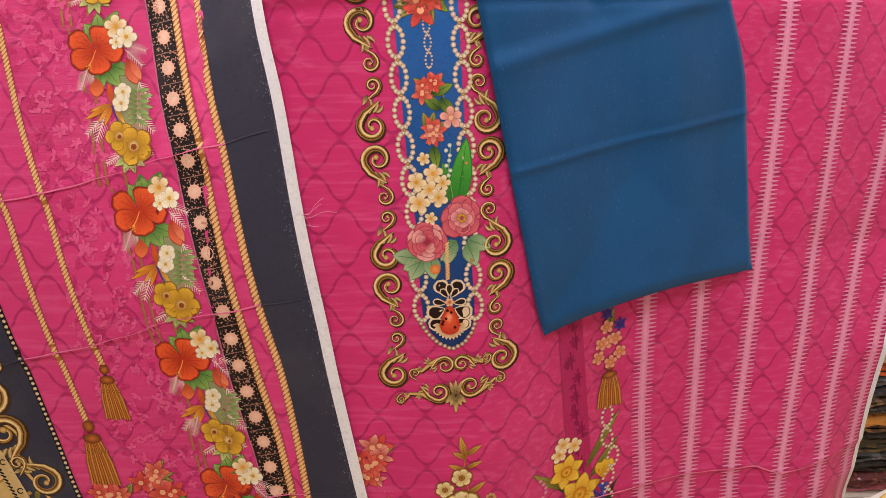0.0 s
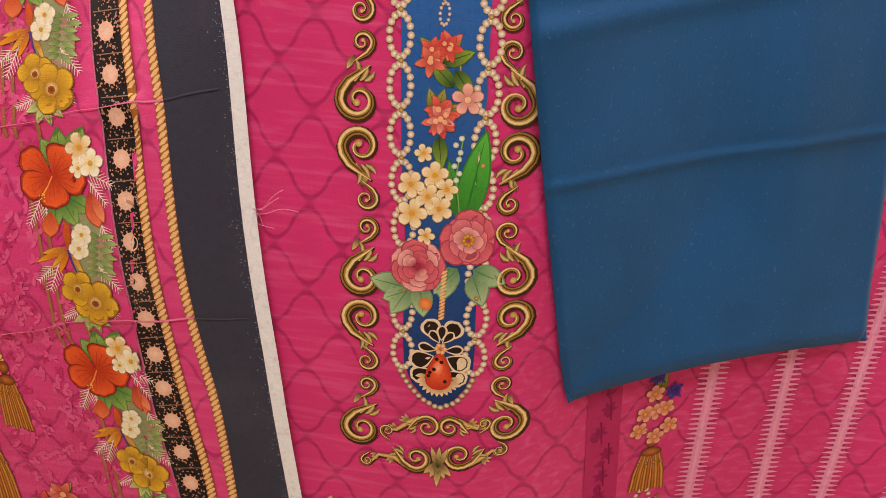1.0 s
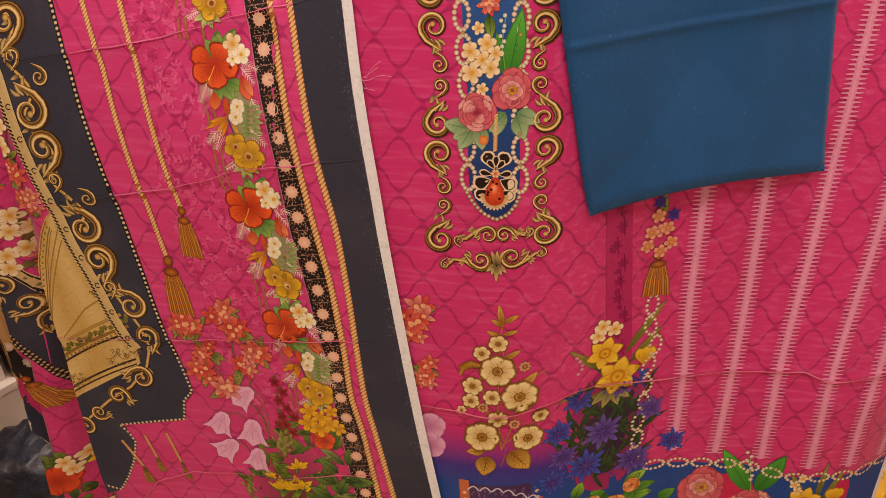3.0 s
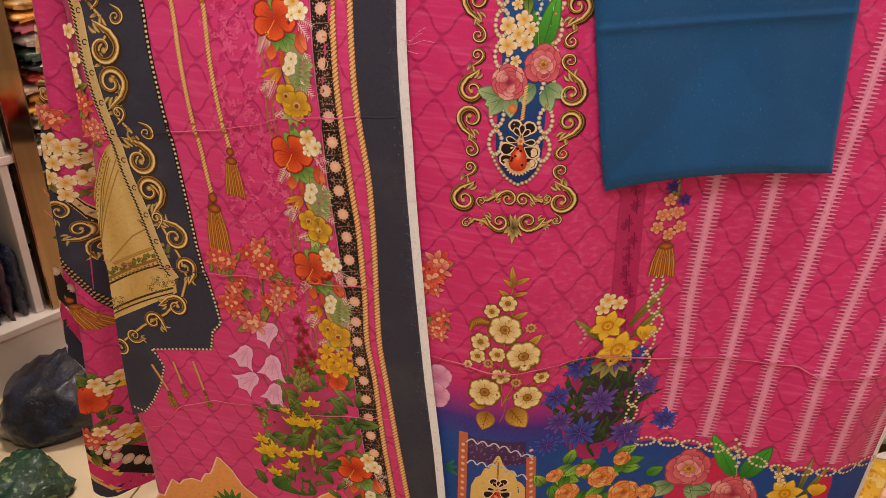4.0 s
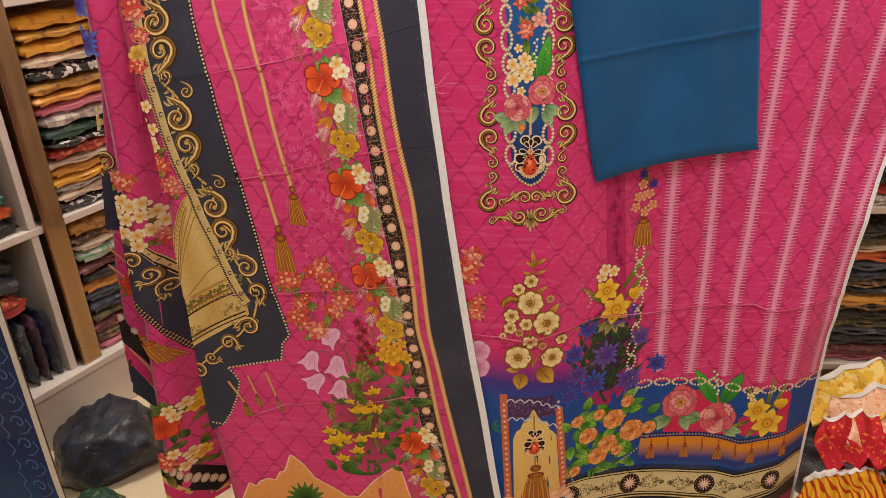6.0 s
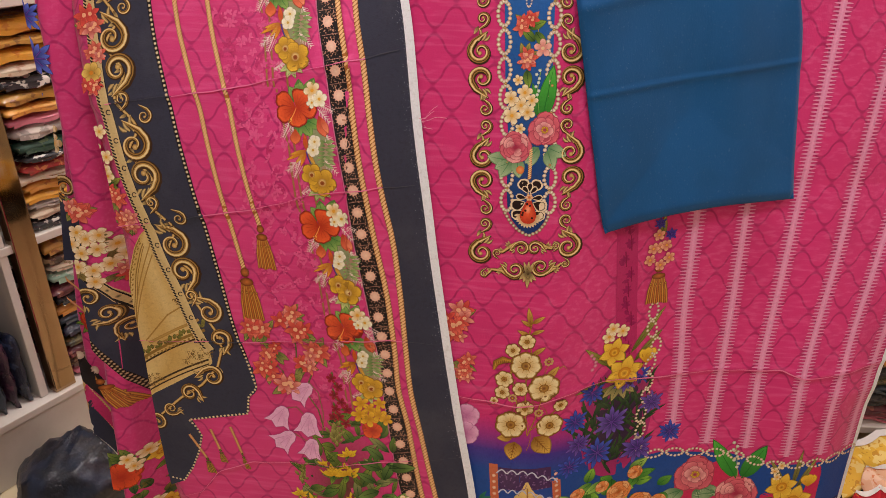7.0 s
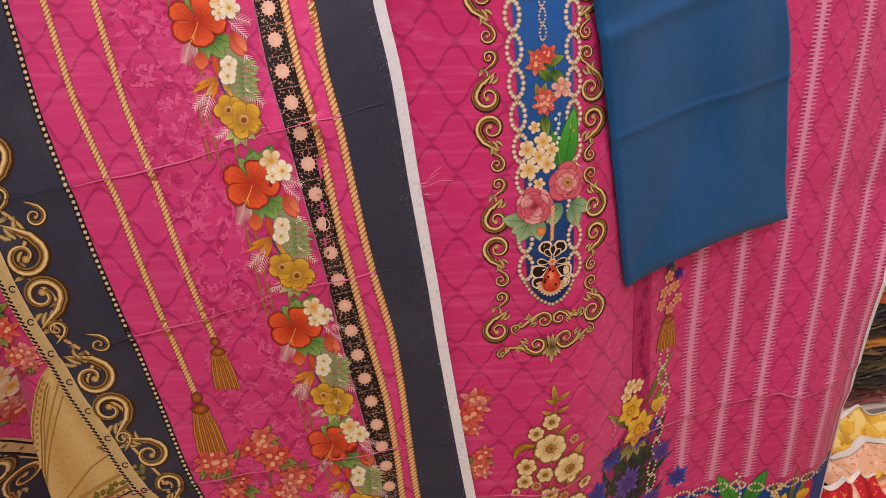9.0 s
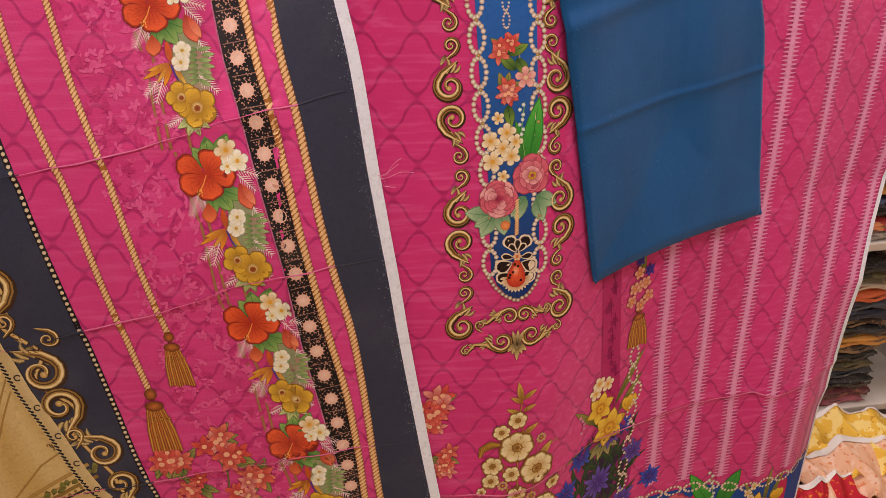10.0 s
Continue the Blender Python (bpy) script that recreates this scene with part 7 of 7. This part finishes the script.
def angular_bag(x, y, sx, sy, h, material, seed, label, turn):
    """A soft bundle in film: flat-topped, with straight folds and blunt corners."""
    rnd = random.Random(seed)
    bm = bmesh.new()
    for k in range(34):
        a = 2 * math.pi * k / 34 * 5.0
        z = (0.0, 0.25, 0.62, 1.0)[k % 4]
        q = (0.94, 1.0, 0.93, 0.66)[k % 4] * rnd.uniform(0.86, 1.06)
        sup = (abs(math.cos(a)) ** 4 + abs(math.sin(a)) ** 4) ** (-0.25)
        bm.verts.new((q * sup * math.cos(a) * sx / 2, q * sup * math.sin(a) * sy / 2, h * z * (rnd.uniform(0.82, 1.1) if z else 1) * (1 + 0.16 * math.cos(a))))
    r = bmesh.ops.convex_hull(bm, input=bm.verts)
    loose = [v for v in bm.verts if not v.link_faces]
    bmesh.ops.delete(bm, geom=loose, context="VERTS")
    bmesh.ops.subdivide_edges(bm, edges=bm.edges, cuts=7, use_grid_fill=True)
    bmesh.ops.smooth_vert(bm, verts=bm.verts, factor=0.5, use_axis_x=True, use_axis_y=True, use_axis_z=True)
    for v in bm.verts:
        n1 = abs(noise.noise(v.co * 7 + Vector((seed, 0, 0))))
        n2 = abs(noise.noise(v.co * 24 + Vector((0, seed, 0))))
        if v.co.z > 0.006:
            out = Vector((v.co.x, v.co.y, v.co.z)).normalized()
            n3 = abs(noise.noise(v.co * 64 + Vector((seed, seed, 0))))
            v.co -= out * (0.02 * (0.35 - n1) + 0.018 * (0.3 - n2) + 0.007 * (0.3 - n3))
        v.co.z = max(0.0, v.co.z)
    bmesh.ops.recalc_face_normals(bm, faces=bm.faces)
    ob = mesh_object("cloth_bag", bm, material)
    ob.matrix_basis = pose(x, y, -0.05, 0, 0, turn)
    return tagged(ob, label, "bag")


angular_bag(-1.215, 1.46, 0.35, 0.31, 0.17, film_navy, 5, "navy cloth bundle in a shiny clear bag on the floor", 24)
angular_bag(-1.105, 1.17, 0.22, 0.2, 0.1, PACK["green"], 8, "dark green folded cloth in a clear bag on the floor", -20)
crumpled("cloth_scrap", -0.95, 1.12, -0.05, 0.1, 0.1, 0.05, PACK["red"], 12, "red and orange cloth scrap on the floor", "fabric", 4, 0.8)


def patterned(name, base, accent, other, scale, cut=0.52):
    n = Nodes(name, 0.75, 0.25)
    weave(n, 0.2)
    a, b = n.noise(scale, 2.0), n.noise(scale * 1.9, 2.0)
    c = n.mix(n.ramp(a, cut, cut + 0.03), base, accent)
    c = n.mix(n.ramp(b, 0.6, 0.63), c, other)
    return n.colour(c)


yellow_print = patterned("yellow_floral_lawn", srgb("e4b63c"), srgb("ecd078"), srgb("c8922c"), 34)
yellow_floral = patterned("yellow_pink_floral_lawn", srgb("d8971c"), srgb("c84a6c"), srgb("e8dcc0"), 20)
red_print = patterned("red_lawn", srgb("b8202c"), srgb("c42c38"), srgb("d8782c"), 44, 0.6)
rust_print = patterned("rust_lawn", srgb("b04018"), srgb("c04c1c"), srgb("d89a2c"), 30, 0.62)
white_print = patterned("white_floral_lawn", srgb("e6dccb"), srgb("efe6d8"), srgb("d89ac0"), 30, 0.5)
peach_print = patterned("peach_lawn", srgb("e2b08a"), srgb("e8c0a0"), srgb("d88a5a"), 40)


def pleated_cloth(name, material, label, x0, x1, y0, y1, z0, z1, pleats, depth, seed, spread=0.2, curl=0.03):
    """A cloth laid down a slope in loose pleats with a turned pale edge along its top."""
    rnd = random.Random(seed)
    ph = rnd.uniform(0, 6)

    def fn(u, v):
        w = 1 + spread * v
        x = (x0 + x1) / 2 + (u - 0.5) * (x1 - x0) * w + 0.02 * math.sin(5 * v + ph)
        y = y1 + (y0 - y1) * v
        z = z1 + (z0 - z1) * v ** 1.2
        q = math.sin(pleats * 2 * math.pi * u + 1.2 * math.sin(3 * v + ph) + ph)
        z += depth * (0.35 + 0.65 * v) * (1 - abs(q)) * 1.6 + curl * math.sin(3.1 * u) + 0.4 * depth * math.sin(2.3 * pleats * u + 4 * v)
        z += 0.03 * noise.noise((8 * x + seed, 7 * y, 0.5)) + 0.012 * noise.noise((24 * x, 20 * y, seed))
        y += 0.03 * noise.noise((7 * x, seed, 2.0 * v))
        return (x, y, z)
    root = thing(name, label, "fabric", "cloths heaped by the shelving")
    part("cloth", sheet(fn, steps(0, 1, 90), steps(0, 1, 26), 0.002), material, root)

    def edge(u, v):
        x, y, z = fn(u, (0.07 + 0.04 * math.sin(7 * u)) * v)
        return (x, y, z + 0.0035)
    part("pale_edge", sheet(edge, steps(0, 1, 90), (0, 1)), selvedge_white, root, "turned white edge")
    return root


def stripes_mat():
    n = Nodes("yellow_red_striped_lawn", 0.7, 0.25)
    weave(n, 0.2)
    sep = n.add("ShaderNodeSeparateXYZ")
    n.join(n.add("ShaderNodeTexCoord").outputs["Object"], sep.inputs[0])
    wob = n.math("MULTIPLY", n.noise(7, 2.0), 0.09)
    s = n.math("SINE", n.math("MULTIPLY", n.math("ADD", sep.outputs[0], wob), 300.0))
    return n.colour(n.mix(n.ramp(s, 0.25, 0.5), srgb("e0ac1c"), srgb("b83a14")))


def build_heap():
    g = "cloths heaped by the shelving"
    crumpled("dark_cloth", 1.06, 1.52, -0.05, 0.5, 0.36, 0.14, PACK["black"], 31, "dark cloths in clear bags heaped on the floor", "fabric", 6, 0.8, 0, group=g)
    pleated_cloth("striped_cloth", stripes_mat(), "yellow and red striped cloth spread in pleats", 0.80, 1.05, 1.16, 1.40, -0.044, 0.03, 5, 0.012, 3, 0.35)
    crumpled("rust_cloth", 1.06, 1.36, -0.05, 0.34, 0.18, 0.1, rust_print, 41, "rust orange cloth crumpled on the heap", "fabric", 4, 0.9, -20, group=g)
    crumpled("red_cloth", 0.97, 1.46, -0.05, 0.22, 0.14, 0.12, red_print, 43, "red cloth crumpled on the heap", "fabric", 4, 1.0, -28, group=g)
    crumpled("yellow_cloth", 1.16, 1.5, -0.05, 0.3, 0.2, 0.17, yellow_print, 44, "yellow printed cloth crumpled on the heap", "fabric", 5, 1.0, 16, group=g)
    crumpled("floral_cloth", 1.26, 1.4, -0.05, 0.32, 0.28, 0.16, yellow_floral, 47, "yellow and pink floral cloth crumpled on the heap", "fabric", 5, 1.0, 40, group=g)
    crumpled("pale_cloth", 1.16, 1.63, -0.05, 0.36, 0.14, 0.15, white_print, 46, "white floral cloth crumpled on the heap", "fabric", 4, 0.9, 8, group=g)
    for n, m, l, b in (("yellow_cloth", yellow_print, "pale yellow cloth with a white edge over the heap", (0.88, 1.30, 1.52, 1.70, 0.10, 0.15)), ("peach_cloth", peach_print, "peach cloth with a white edge on the heap", (0.94, 1.4, 1.44, 1.60, 0.08, 0.15)), ("red_cloth", red_print, "red cloth with a white edge draped on the heap", (0.88, 1.08, 1.38, 1.52, 0.05, 0.12))):
        pleated_cloth(n, m, l, *b, 2, 0.03, int(b[0] * 100), 0.1, 0.02)


build_heap()


# ---- the navy cloth hung at the side ----
def build_navy_cloth():
    root = thing("navy_cloth", "navy printed cloth with a white edge over a low rail", "fabric", at=(-1.14, 0.9, 1.3))
    root["home"] = Vector((-1.2, 0.9, 1.3))
    inv = Matrix.Translation((1.2, -0.9, -1.3))
    edge = [(0.0, -0.998), (0.5, -1.0), (1.4, -1.004)]

    def y_at(x, z):
        return 0.9 + 0.012 * math.sin(26 * x) * (1 - z) + 0.03 * max(0, 0.4 - z)

    def fn(u, z):
        b = line(edge, z)
        x = -1.45 + (b + 1.45) * u
        if z > 1.285:
            return (x, y_at(x, 1.285) + (z - 1.285) * 2, 1.285 + 0.012 * math.sin(min(1.0, (z - 1.285) / 0.03) * math.pi / 2))
        return (x, y_at(x, z), z)
    part("cloth", sheet(fn, steps(0, 1, 40), steps(0.03, 1.285, 60) + [1.295, 1.305, 1.315, 1.325], 0.0008), plain_cloth("navy_dyed_lawn", srgb("1a2a5c"), srgb("12204a")), root).matrix_parent_inverse = inv
    p = Print(y_at)
    p.field(lambda z: line(edge, z) - 0.012, lambda z: line(edge, z) + 0.001, steps(0.03, 1.284, 30), 2, srgb("cfc8c0"), 0.6)
    pale = srgb("4a6aa0")
    for k in range(9):
        z = 0.78 - k * 0.058
        x = line(edge, z) - 0.045
        p.ribbon([(x - 0.018 * (1 - t) * math.cos(7 * t), z + 0.02 * (1 - t) * math.sin(7 * t)) for t in steps(0, 0.9, 16)], 0.004, pale, pale, 0.6)
        p.ribbon([(x + 0.018, z + 0.01), (x + 0.026, z - 0.01), (x + 0.012, z - 0.026), (x - 0.004, z - 0.03)], 0.003, pale, pale, 0.6)
    p.ribbon([(line(edge, z) - 0.085 + 0.006 * math.sin(150 * z), z) for z in steps(0.9, 0.3, 140)], 0.004, pale, pale, 0.6)
    p.field(lambda z: -1.44, lambda z: line(edge, z) - 0.012, steps(0.03, 0.5, 16), 8, lambda u, z: mixc(srgb("2c5c92"), srgb("1a2a5c"), min(1.0, z / 0.5)), 0.3)
    for dz, w, c in ((0.0, 0.012, srgb("a8743c")), (-0.02, 0.02, srgb("5a3a2c")), (-0.036, 0.006, srgb("c89a5a")), (0.014, 0.008, srgb("7a4a24"))):
        p.ribbon([(x, 0.30 + dz + 0.9 * (x + 1.01)) for x in steps(-1.28, -1.013, 20)], w, c, c, 0.8)
    rnd = random.Random(7)
    for i in range(26):
        x = -1.26 + 0.24 * i / 26
        leaf(p, x, 0.31 + 0.9 * (x + 1.01), rnd.uniform(1.2, 2.8), 0.03, 0.014, 1, srgb("d8a05c"), srgb("6a3a1c"))
    for i in range(12):
        x = -1.135 + 0.0105 * i
        p.ribbon([(x, 0.255 + 0.9 * (x + 1.01)), (x + 0.004, 0.19 + 0.9 * (x + 1.01)), (x + 0.002, max(0.035, 0.08 + 0.9 * (x + 1.01)))], [0.007, 0.005, 0.006], BLACK if i % 2 else srgb("c8a878"), BLACK, 0.8)
    p.put("printed_border", root, "printed paisley and gold border")
    rail = slab("low_rail", -1.42, -0.95, 0.925, 0.95, 1.262, 1.284, dark_wood)
    tagged(rail, "dark wooden rail of a low display rack", "rack", kind="structure")
    for x in (-1.40, -0.99):
        tagged(slab("low_rail_post", x - 0.011, x + 0.011, 0.927, 0.948, -0.049, 1.2615, dark_wood), "dark wooden leg of a low display rack", "rack", kind="structure")


build_navy_cloth()
